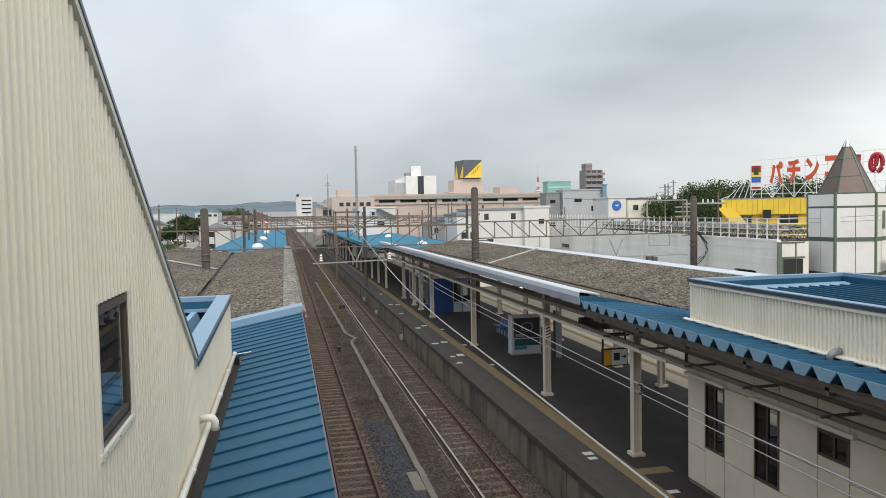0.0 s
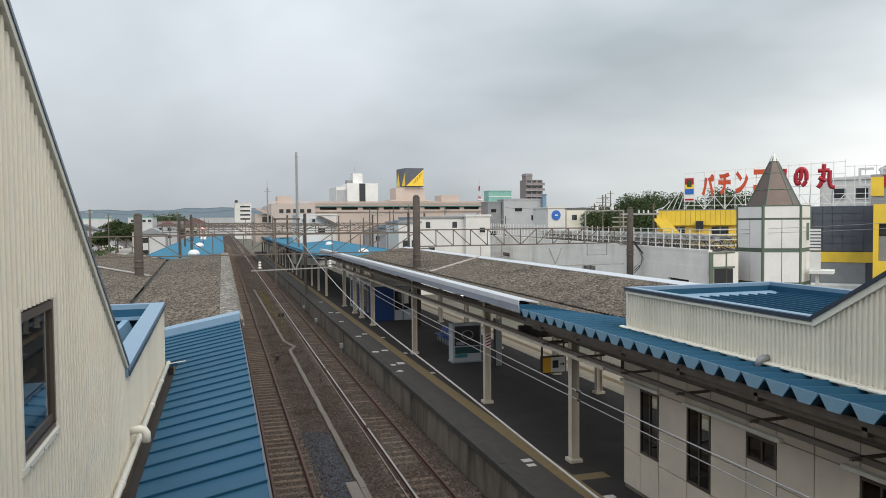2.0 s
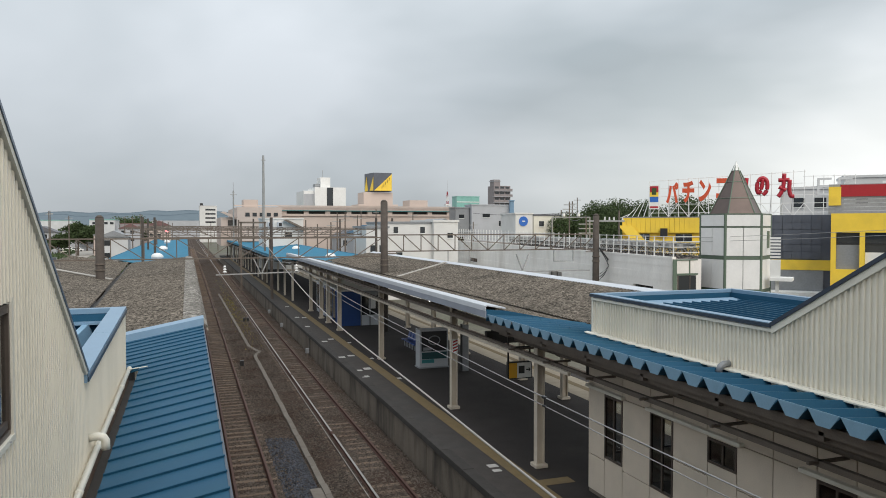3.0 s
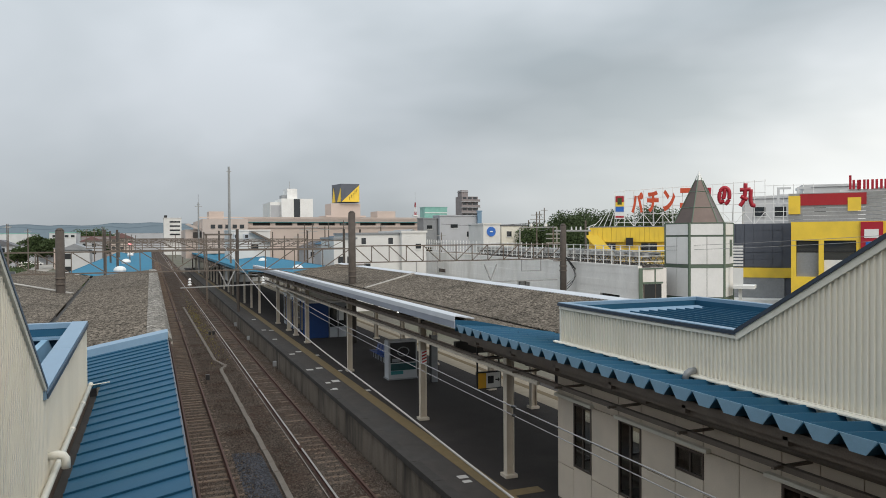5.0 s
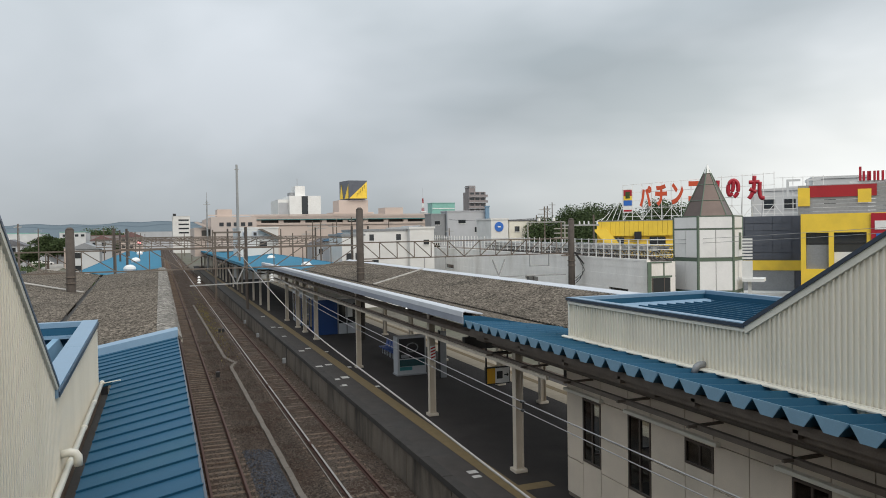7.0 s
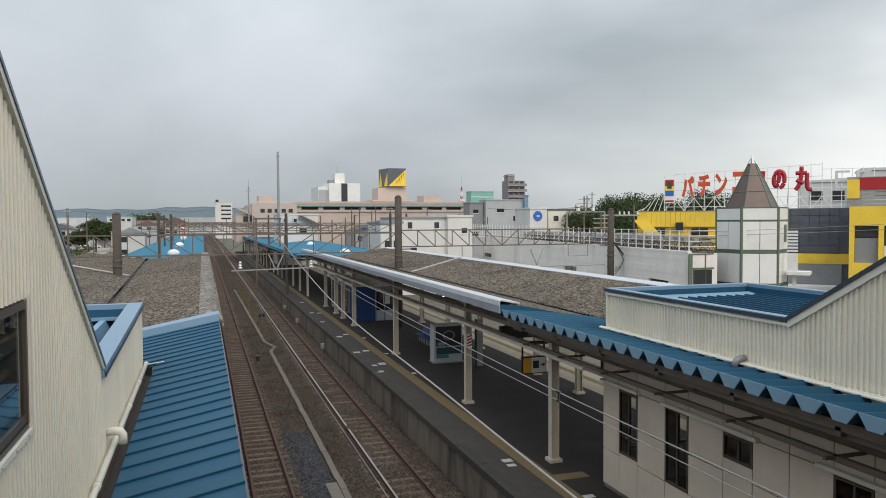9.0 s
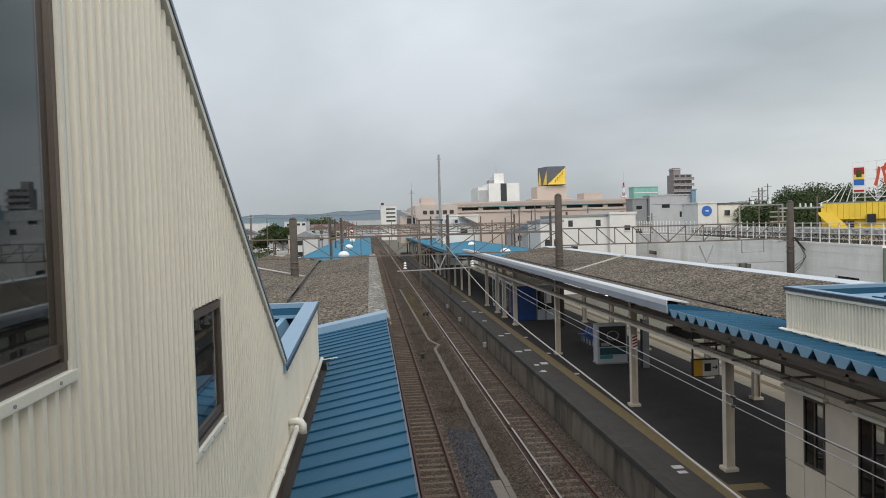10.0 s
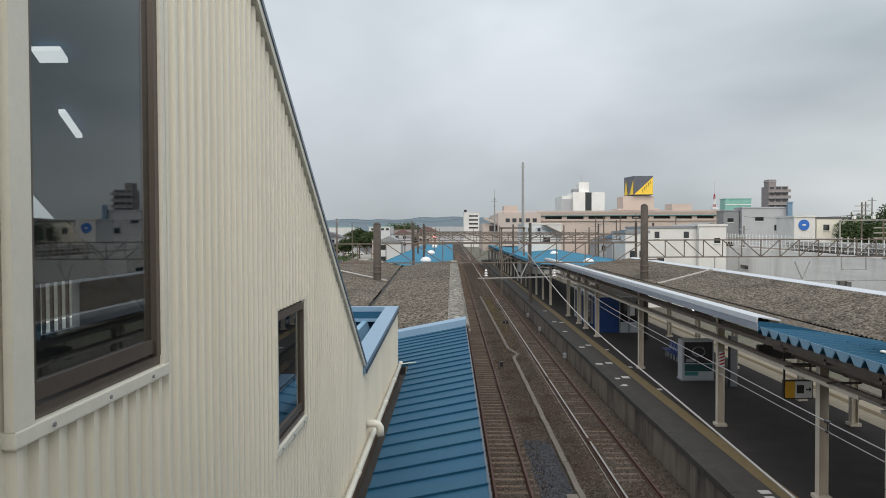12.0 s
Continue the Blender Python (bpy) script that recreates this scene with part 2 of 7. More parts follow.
def ballast_material(name, a, b, rust):
    m = bpy.data.materials.new(name)
    m.use_nodes = True
    N, L = m.node_tree.nodes, m.node_tree.links.new
    bs = N["Principled BSDF"]
    bs.inputs["Roughness"].default_value = 0.95
    bs.inputs["Specular IOR Level"].default_value = 0.2
    geo = N.new("ShaderNodeNewGeometry")
    v = N.new("ShaderNodeTexVoronoi")
    v.inputs["Scale"].default_value = 17
    n = N.new("ShaderNodeTexNoise")
    n.inputs["Scale"].default_value, n.inputs["Detail"].default_value = 0.55, 5
    L(geo.outputs["Position"], v.inputs["Vector"])
    L(geo.outputs["Position"], n.inputs["Vector"])
    sp = N.new("ShaderNodeSeparateColor")
    L(v.outputs["Color"], sp.inputs[0])
    m1 = N.new("ShaderNodeMix")
    m1.data_type = "RGBA"
    m1.inputs["A"].default_value, m1.inputs["B"].default_value = (*a, 1), (*b, 1)
    L(sp.outputs[0], m1.inputs[0])
    mr = N.new("ShaderNodeMapRange")
    for k, x in ((1, 0.42), (2, 0.62), (3, 0.0), (4, 0.75)):
        mr.inputs[k].default_value = x
    L(n.outputs[0], mr.inputs[0])
    m2 = N.new("ShaderNodeMix")
    m2.data_type = "RGBA"
    m2.inputs["B"].default_value = (*rust, 1)
    L(mr.outputs[0], m2.inputs[0])
    L(m1.outputs["Result"], m2.inputs["A"])
    L(m2.outputs["Result"], bs.inputs["Base Color"])
    bp = N.new("ShaderNodeBump")
    bp.inputs["Strength"].default_value, bp.inputs["Distance"].default_value = 0.9, 0.05
    L(v.outputs["Distance"], bp.inputs["Height"])
    L(bp.outputs[0], bs.inputs["Normal"])
    return m


BALLAST = ballast_material("track_ballast", (0.016, 0.012, 0.010), (0.125, 0.098, 0.078), (0.05, 0.028, 0.019))
BALLAST_NEW = ballast_material("fresh_blue_ballast", (0.015, 0.016, 0.02), (0.10, 0.108, 0.128), (0.04, 0.038, 0.038))


# ---- mesh helpers ----
def thing(name, loc, label, category, group="", kind=""):
    ob = new(name)
    ob.location = loc
    return tagged(ob, label, category, group, kind)


def origin(ob):
    v = Vector((0, 0, 0))
    while ob is not None:
        v += ob.location
        ob = ob.parent
    return v


def part(name, bm, material, parent=None, label="", smooth=False):
    """Links a bmesh, given in world metres, as one mesh object, under a thing or a part if given."""
    me = bpy.data.meshes.new(name)
    if parent is not None:
        bmesh.ops.translate(bm, verts=bm.verts, vec=-origin(parent))
    bm.to_mesh(me)
    bm.free()
    me.materials.append(material)
    if smooth:
        me.polygons.foreach_set("use_smooth", [True] * len(me.polygons))
    ob = new(name, me)
    ob.parent = parent
    if label:
        tagged(ob, label)
    return ob


def box(bm, x0, x1, y0, y1, z0, z1, bevel=0.0):
    vs = [bm.verts.new((x, y, z)) for z in (z0, z1) for y in (y0, y1) for x in (x0, x1)]
    fs = [bm.faces.new([vs[i] for i in q]) for q in ((0, 2, 3, 1), (4, 5, 7, 6), (0, 1, 5, 4), (2, 6, 7, 3), (0, 4, 6, 2), (1, 3, 7, 5))]
    if bevel:
        bmesh.ops.bevel(bm, geom=list({e for f in fs for e in f.edges}), offset=bevel, segments=2, affect="EDGES", profile=0.6)
    return bm


def cuboid(*a, bevel=0.0):
    return box(bmesh.new(), *a, bevel=bevel)


def prism(bm, ring, shift):
    """A solid between a closed ring of points and the same ring moved by shift."""
    a = [bm.verts.new(p) for p in ring]
    b = [bm.verts.new(Vector(p) + Vector(shift)) for p in ring]
    bm.faces.new(a), bm.faces.new(b[::-1])
    for i in range(len(a)):
        j = (i + 1) % len(a)
        bm.faces.new((a[i], b[i], b[j], a[j]))
    bmesh.ops.recalc_face_normals(bm, faces=bm.faces)
    return bm


def tube(bm, pts, r, n=8, r_end=None):
    """A round bar along the points."""
    pts = [Vector(p) for p in pts]
    rings = []
    for i, p in enumerate(pts):
        d = (pts[min(i + 1, len(pts) - 1)] - pts[max(i - 1, 0)]).normalized()
        u = d.cross(Vector((0, 0, 1)) if abs(d.z) < 0.95 else Vector((1, 0, 0))).normalized()
        w = d.cross(u)
        rr = r + ((r_end if r_end is not None else r) - r) * i / max(1, len(pts) - 1)
        rings.append([bm.verts.new(p + (u * math.cos(2 * math.pi * k / n) + w * math.sin(2 * math.pi * k / n)) * rr) for k in range(n)])
    for a, b in zip(rings, rings[1:]):
        for k in range(n):
            bm.faces.new((a[k], a[(k + 1) % n], b[(k + 1) % n], b[k]))
    bm.faces.new(rings[0][::-1]), bm.faces.new(rings[-1])
    return bm


def bar(bm, p, q, w, h):
    """A straight flat bar or angle iron from p to q, w wide and h high."""
    p, q = Vector(p), Vector(q)
    d = (q - p).normalized()
    u = d.cross(Vector((0, 0, 1)) if abs(d.z) < 0.95 else Vector((0, 1, 0))).normalized() * w / 2
    v = d.cross(u).normalized() * h / 2
    ring = [p + u + v, p - u + v, p - u - v, p + u - v]
    return prism(bm, ring, q - p)


def strip(bm, section, y0, y1):
    """A closed x, z outline swept along y."""
    return prism(bm, [(x, y0, z) for x, z in section], (0, y1 - y0, 0))


def skin(bm, grid, thick):
    """A sheet through a grid of points, with a thickness downwards."""
    top = [[bm.verts.new(p) for p in row] for row in grid]
    low = [[bm.verts.new(Vector(p) - Vector(thick)) for p in row] for row in grid]
    R, C = len(grid), len(grid[0])
    for i in range(R - 1):
        for j in range(C - 1):
            bm.faces.new((top[i][j], top[i][j + 1], top[i + 1][j + 1], top[i + 1][j]))
            bm.faces.new((low[i][j], low[i + 1][j], low[i + 1][j + 1], low[i][j + 1]))
    for i in range(R - 1):
        bm.faces.new((top[i][0], top[i + 1][0], low[i + 1][0], low[i][0]))
        bm.faces.new((top[i][-1], low[i][-1], low[i + 1][-1], top[i + 1][-1]))
    for j in range(C - 1):
        bm.faces.new((top[0][j], low[0][j], low[0][j + 1], top[0][j + 1]))
        bm.faces.new((top[-1][j], top[-1][j + 1], low[-1][j + 1], low[-1][j]))
    bmesh.ops.recalc_face_normals(bm, faces=bm.faces)
    return bm


def lerp(a, b, f):
    return a + (b - a) * f


# ---- ground, tracks and platforms ----
GROUND = mat("earth_and_gravel", (0.13, 0.12, 0.10), 0.95, vary=0.2, scale=0.4, grain=6, bump=0.3, stain=(0.10, 0.11, 0.065), stain_amount=0.8, stain_scale=0.05, spec=0.2)
bm = bmesh.new()
for f in (bm.faces.new([bm.verts.new(p) for p in ((-3500, -600, -0.6), (3500, -600, -0.6), (3500, 4500, -0.6), (-3500, 4500, -0.6))]),):
    pass
tagged(part("ground", bm, GROUND), "flat earth and gravel ground around the railway", "ground", kind="structure")

bm = bmesh.new()  # ballast bed: shallow ridges under each track, a dip between
bed_x = (0.3, 0.75, 1.2, 1.92, 2.65, 3.3, 3.75, 4.4, 4.8, 5.2, 5.93, 6.65, 7.1, 7.55)
bed_z = (-0.34, -0.22, -0.165, -0.17, -0.165, -0.2, -0.24, -0.24, -0.2, -0.165, -0.165, -0.165, -0.21, -0.3)
ys = [-6 + 1.5 * i for i in range(74)] + [110 + 15 * i for i in range(30)]
rows = []
for y in ys:
    rows.append([(x, y, z + 0.05 * (noise.noise((x * 1.3, y * 0.8, 3)) if 2.6 < x < 5.3 else 0.25 * noise.noise((x * 3, y, 1)))) for x, z in zip(bed_x, bed_z)])
tagged(part("ballast_bed", skin(bm, rows, (0, 0, 0.4)), BALLAST), "brown-stained crushed stone ballast under the tracks", "ballast", kind="structure")
bm = bmesh.new()
rows = [[(x, y, lerp(-0.19, -0.215, abs(x - 3.3) / 0.6) + 0.02 * noise.noise((x * 5, y * 3, 0))) for x in (2.72 + 0.1 * noise.noise((y, 0, 0)), 3.0, 3.3, 3.65, 3.9)] for y in [17 + 0.6 * i for i in range(21)]]
tagged(part("fresh_ballast", skin(bm, rows, (0, 0, 0.1)), BALLAST_NEW), "patch of fresh bluish ballast between the tracks", "ballast", kind="structure")


def rail(x, y0, y1, head, parent):
    s = [(-0.065, -0.145), (0.065, -0.145), (0.065, -0.13), (0.012, -0.11), (0.012, -0.045), (0.038, -0.03), (0.038, -0.004), (-0.038, -0.004), (-0.038, -0.03), (-0.012, -0.045), (-0.012, -0.11), (-0.065, -0.13)]
    r = part("rail", strip(bmesh.new(), [(x + a, z) for a, z in s], y0, y1), RAIL_RUST, parent)
    part("rail_head", cuboid(x - 0.035, x + 0.035, y0, y1, -0.006, 0.0), head, r, "worn running surface")


def track(cx, heads, label):
    t = thing("railway_track", (cx, 0, -0.15), label, "railway track", "tracks", "structure")
    for s, h in zip((-0.566, 0.566), heads):
        rail(cx + s, -6, 560, h, t)
    return t


track_a = track(1.92, (RAIL_DULL, RAIL_DULL), "rusty narrow-gauge track with worn wooden sleepers beside the roof")
track_b = track(5.95, (RAIL_TOP, RAIL_DULL), "track with a shining rail along the platform wall")

# concrete cable trough between the tracks, laid cover by cover, with a kink
trough = thing("cable_trough", (4.05, 6, -0.2), "pale concrete cable trough with lids between the tracks", "cable trough", kind="structure")
y = 4.0
i = 0
while y < 95:
    cx = 4.05 if y < 48.5 else 4.05 + 0.42 * min(1, (y - 48.5) / 1.5) if y < 50 else 4.47 - 0.5 * min(1, (y - 50) / 2.5) if y < 52.5 else 3.97 - (y - 52.5) * 0.008
    step = 0.98 if y < 48 or y > 53 else 0.5
    part("trough_lid", cuboid(cx - 0.06 + 0.012 * math.sin(i * 2.1), cx + 0.14 + 0.012 * math.sin(i * 2.1), y, y + step - 0.015, -0.26, -0.155 + 0.006 * math.sin(i * 1.7)), TROUGH, trough)
    y += step
    i += 1
# level connection slab beside the trough
part("slab", cuboid(3.60, 3.965, 21.6, 23.2, -0.25, -0.14, bevel=0.01), TROUGH, trough)

box_white = thing("track_marker", (1.85, 20.8, -0.1), "small white square marker between rust-brown rails", "marker")
part("plate", cuboid(1.68, 2.0, 20.75, 21.1, -0.14, -0.06, bevel=0.01), WHITE, box_white)

# platform 2, on the far side of the tracks
P = 1.05
EDGE_X, P_END = 7.63, 17.6
plat = thing("platform_2", (EDGE_X, 0, 0), "asphalt island platform with a concrete retaining wall", "platform", kind="structure")
part("asphalt_top", cuboid(8.85, P_END - 0.9, -6, 190, 0.5, P), ASPHALT, plat, "dark asphalt")
part("edge_strip", cuboid(EDGE_X + 0.3, 8.85, -6, 190, 0.5, P - 0.002), EDGE, plat, "grey worn edge paving")
part("edge_strip", cuboid(P_END - 0.9, P_END - 0.3, -6, 190, 0.5, P - 0.002), PALE_EDGE, plat, "pale edge paving")
for i in range(98):  # edge stones, butted along the platform
    part("coping", cuboid(EDGE_X - 0.06, EDGE_X + 0.3, -6 + 2 * i, -4.012 + 2 * i, P - 0.2, P + 0.003 + 0.003 * (i % 3), bevel=0.015), COPING, plat, "overhanging edge stone")
part("coping", cuboid(P_END - 0.3, P_END + 0.06, -6, 190, P - 0.16, P + 0.004, bevel=0.015), EDGE, plat, "overhanging edge coping")
part("tactile_line", cuboid(8.80, 9.27, -6, 190, P - 0.03, P + 0.006), YELLOW_LINE, plat, "worn yellow line")
part("edge_strip", cuboid(P_END - 2.1, P_END - 1.25, -6, 190, 0.9, P + 0.004), PALE_EDGE, plat, "pale edge paving")
part("tactile_line", cuboid(P_END - 1.25, P_END - 0.9, -6, 190, P - 0.03, P + 0.006), YELLOW_LINE, plat, "worn yellow line")
part("retaining_wall", cuboid(EDGE_X + 0.06, EDGE_X + 0.5, -6, 190, -0.5, P - 0.2), CONCRETE, plat, "stained concrete")
part("retaining_wall", cuboid(P_END - 0.5, P_END - 0.06, -6, 190, -0.5, P - 0.16), CONCRETE, plat, "stained concrete")
for i in range(40):  # long wall panels with open joints
    y = -1.24 + 4.15 * i
    part("wall_panel", cuboid(EDGE_X + 0.02, EDGE_X + 0.08, y, y + 4.1, -0.4, P - 0.21, bevel=0.006), CONCRETE, plat)
for y, x, w, d in ((19.9, 8.4, 0.3, 0.26), (19.5, 8.38, 0.26, 0.2), (16.6, 9.28, 0.3, 0.2), (35.5, 7.8, 0.36, 0.3), (35.7, 8.32, 0.36, 0.5), (33.9, 7.78, 0.36, 0.35), (39.4, 7.76, 0.36, 0.35), (39.7, 8.34, 0.36, 0.35),
                   (33.0, 9.28, 0.2, 0.3), (38.5, 9.3, 0.2, 0.3), (44.2, 9.28, 0.2, 0.3), (52.4, 7.9, 0.34, 0.35), (45.2, 7.85, 0.34, 0.35), (46.0, 8.4, 0.34, 0.35), (58.0, 7.95, 0.34, 0.4), (57.6, 8.45, 0.34, 0.4), (66.0, 8.2, 0.34, 0.4)):
    part("painted_mark", cuboid(x, x + w, y, y + d, P - 0.02, P + 0.008), WHITE_MARK, plat, "white boarding mark")
part("tactile_line", cuboid(9.27, 10.2, 18.0, 18.45, P - 0.03, P + 0.006), YELLOW_LINE, plat, "worn yellow line")

# platform 1, under the left roofs
plat1 = thing("platform_1", (0.42, 0, 0), "asphalt platform beneath the cement-sheet roof", "platform", kind="structure")
part("asphalt_top", cuboid(-9.5, 0.42, -6, 190, 0.4, P), ASPHALT, plat1)
part("retaining_wall", cuboid(0.3, 0.4, -6, 190, -0.5, P - 0.02), CONCRETE, plat1)
# far track and land beyond platform 2
track_c = track(19.15, (RAIL_DULL, RAIL_DULL), "rusty siding track beyond the island platform")
tagged(part("ballast_bed", cuboid(17.7, 21.6, -6, 560, -0.5, -0.15), BALLAST), "brown-stained crushed stone ballast beyond the platform", "ballast", kind="structure")


# ---- roofs of the platforms ----
def wavy(bm, y0, y1, pitch, amp, rows_xz, thick=0.012, per=4):
    """A corrugated sheet whose waves follow each other along y; rows_xz gives the outline across, as functions of y or numbers."""
    n = int((y1 - y0) / pitch * per)
    grid = []
    for k in range(n + 1):
        y = lerp(y0, y1, k / n)
        dz = amp * math.sin(2 * math.pi * (y - y0) / pitch)
        grid.append([((x(y) if callable(x) else x), y, z + dz) for x, z in rows_xz])
    return skin(bm, grid, (0, 0, thick))


def l_valley(y):
    return -3.55 - 0.031 * (y - 30)


canopy1 = thing("left_canopy", (-3.6, 22.5, P), "weathered grey cement-sheet butterfly canopy with lichen", "platform canopy", "canopies", "structure")
part("near_sheet", wavy(bmesh.new(), 22.6, 71.5, 0.26, 0.03, [(lambda y: l_valley(y) + 0.12, 4.93), (lambda y: lerp(l_valley(y), -0.1, 0.5), 5.16), (-0.05, 5.40)]), SHEET, canopy1)
part("far_sheet", wavy(bmesh.new(), 14, 71.5, 0.26, 0.03, [(-9.6, 5.62), (lambda y: lerp(-9.6, l_valley(y), 0.5), 5.27), (lambda y: l_valley(y) - 0.12, 4.95)]), SHEET, canopy1)
bm = bmesh.new()
sec = [(-0.14, 5.44), (0.05, 5.475), (0.26, 5.47), (0.43, 5.41), (0.55, 5.28), (0.585, 5.12), (0.545, 5.1), (0.5, 5.25), (0.25, 5.38), (0.0, 5.4), (-0.14, 5.38)]
for i in range(24):
    strip(bm, [(x, z + 0.006 * (i % 2)) for x, z in sec], 22.6 + 2.04 * i, 22.6 + 2.04 * i + 2.05)
part("eave_roll", bm, RIDGE, canopy1, "pale rounded eave pieces")
bm = bmesh.new()
prism(bm, [(l_valley(14) - 0.14, 14, 4.9), (l_valley(14) + 0.14, 14, 4.9), (l_valley(71.5) + 0.14, 71.5, 4.9), (l_valley(71.5) - 0.14, 71.5, 4.9)], (0, 0, -0.12))
bmesh.ops.translate(bm, verts=bm.verts, vec=(0, 0, -0.1))
# the valley's shadow is put into the gutter colour
part("valley_gutter", bm, SHADE_DARK, canopy1, "valley gutter coloured dark for shade")
for k, y in enumerate((48.9,)):  # pale seam strips over the sheets
    part("seam", bar(bmesh.new(), (-9.5, y + 5.0, 5.68), (l_valley(y) - 0.2, y - 0.6, 5.03), 0.32, 0.05), PALE_SEAM, canopy1, "pale cement seam")
for i in range(7):
    y = 26 + 7.6 * i
    part("post", cuboid(-2.15, -2.0, y, y + 0.15, P, 5.0), CREAM_POST, canopy1)
    part("rafter", bar(bmesh.new(), (l_valley(y), y, 4.75), (0.3, y, 5.2), 0.1, 0.16), STEEL, canopy1)

R_VAL, R_FAR = 12.3, 17.0
canopy2 = thing("right_canopy", (9.78, 20, P), "grey cement-sheet butterfly canopy with a white metal eave", "platform canopy", "canopies", "structure")
part("near_sheet", wavy(bmesh.new(), 21.1, 69.3, 0.26, 0.03, [(9.1, 5.60), (10.6, 5.31), (R_VAL - 0.16, 5.01)]), SHEET, canopy2)
part("far_sheet", wavy(bmesh.new(), 15.5, 69.3, 0.26, 0.03, [(R_VAL + 0.12, 5.02), (14.8, 5.38), (R_FAR, 5.72)]), SHEET, canopy2)
# gutter coloured dark to carry the valley shadow
part("valley_gutter", cuboid(R_VAL - 0.16, R_VAL + 0.16, 15.5, 69.3, 4.7, 4.84), SHADE_DARK, canopy2, "valley gutter coloured dark for shade")
bm = bmesh.new()
for i in range(12):
    strip(bm, [(8.72, 5.575), (8.735, 5.73), (8.8, 5.755), (9.42, 5.655), (9.42, 5.615), (8.8, 5.72), (8.76, 5.70), (8.745, 5.575)], 21.05 + 4.02 * i, 21.05 + 4.02 * i + 4.01)
part("eave_flashing", bm, WHITE_METAL, canopy2, "white metal flashing")
part("fascia", cuboid(8.728, 8.80, 21.03, 69.3, 5.36, 5.572), FASCIA, canopy2, "blue-grey metal fascia")
part("eave_flashing", strip(bmesh.new(), [(R_FAR - 0.35, 5.70), (R_FAR + 0.05, 5.79), (R_FAR + 0.05, 5.62), (R_FAR + 0.02, 5.62), (R_FAR + 0.02, 5.75), (R_FAR - 0.35, 5.67)], 15.5, 69.3), WHITE_METAL, canopy2, "white metal flashing")
part("end_plate", prism(bmesh.new(), [(8.76, 21.02, 5.30), (8.76, 21.02, 5.62), (9.42, 21.02, 5.56), (12.1, 21.02, 5.02), (12.1, 21.02, 4.80), (9.42, 21.02, 5.1)], (0, 0.03, 0)), BLUE_ROOF, canopy2, "blue end flashing")
part("ceiling_boards", strip(bmesh.new(), [(8.8, 5.42), (R_VAL, 4.66), (R_FAR, 5.5), (R_FAR, 5.48), (R_VAL, 4.64), (8.8, 5.40)], 21.0, 69.3), CREAM_POST, canopy2, "pale soffit")
part("seam", bar(bmesh.new(), (R_VAL + 0.2, 44.5, 5.06), (R_FAR - 0.2, 47.5, 5.75), 0.26, 0.04), PALE_SEAM, canopy2, "pale cement seam")
POST_Y = (19.52, 26.95, 38.3, 49.8, 62.1)
for row_x in (9.84, 14.72):
    for y in POST_Y + ((31.0, 44.0, 56.0) if row_x > 10 else (54.0, 57.0)):
        bm = cuboid(row_x - 0.125, row_x - 0.105, y - 0.11, y + 0.11, P, 5.1)  # rolled H section
        box(bm, row_x + 0.105, row_x + 0.125, y - 0.11, y + 0.11, P, 5.1)
        box(bm, row_x - 0.105, row_x + 0.105, y - 0.012, y + 0.012, P, 5.1)
        p = part("post", bm, CREAM_POST, canopy2)
        part("base_plinth", cuboid(row_x - 0.2, row_x + 0.2, y - 0.2, y + 0.2, P, P + 0.11, bevel=0.02), CREAM_POST, p)
for y in POST_Y:
    part("rafter", bar(bmesh.new(), (8.9, y, 5.32), (R_VAL, y, 4.62), 0.12, 0.2), STEEL, canopy2)
    part("rafter", bar(bmesh.new(), (R_VAL, y, 4.62), (R_FAR - 0.1, y, 5.38), 0.12, 0.2), STEEL, canopy2)
for x, z, w, h in ((9.84, 4.75, 0.12, 0.2), (9.1, 4.93, 0.08, 0.12), (14.72, 4.6, 0.12, 0.2), (9.55, 4.35, 0.1, 0.1)):
    part("purlin", cuboid(x - w / 2, x + w / 2, -3 if x < 10 else 18, 69, z, z + h), STEEL, canopy2)


# blue canopies further along both platforms
def vent(x, y, z, r):
    v = thing("roof_ventilator", (x, y, z), "white domed ventilator on a blue roof", "ventilator", "ventilators")
    bm = bmesh.new()
    bmesh.ops.create_uvsphere(bm, u_segments=16, v_segments=8, radius=r)
    bmesh.ops.delete(bm, geom=[q for q in bm.verts if q.co.z < -0.01], context="VERTS")
    bmesh.ops.scale(bm, vec=(1, 1, 0.75), verts=bm.verts)
    bmesh.ops.translate(bm, vec=(x, y, z + 0.12), verts=bm.verts)
    part("dome", bm, WHITE, v, smooth=True)
    part("collar", tube(bmesh.new(), [(x, y, z - 0.2), (x, y, z + 0.14)], r * 0.92, 16), WHITE_METAL, v)


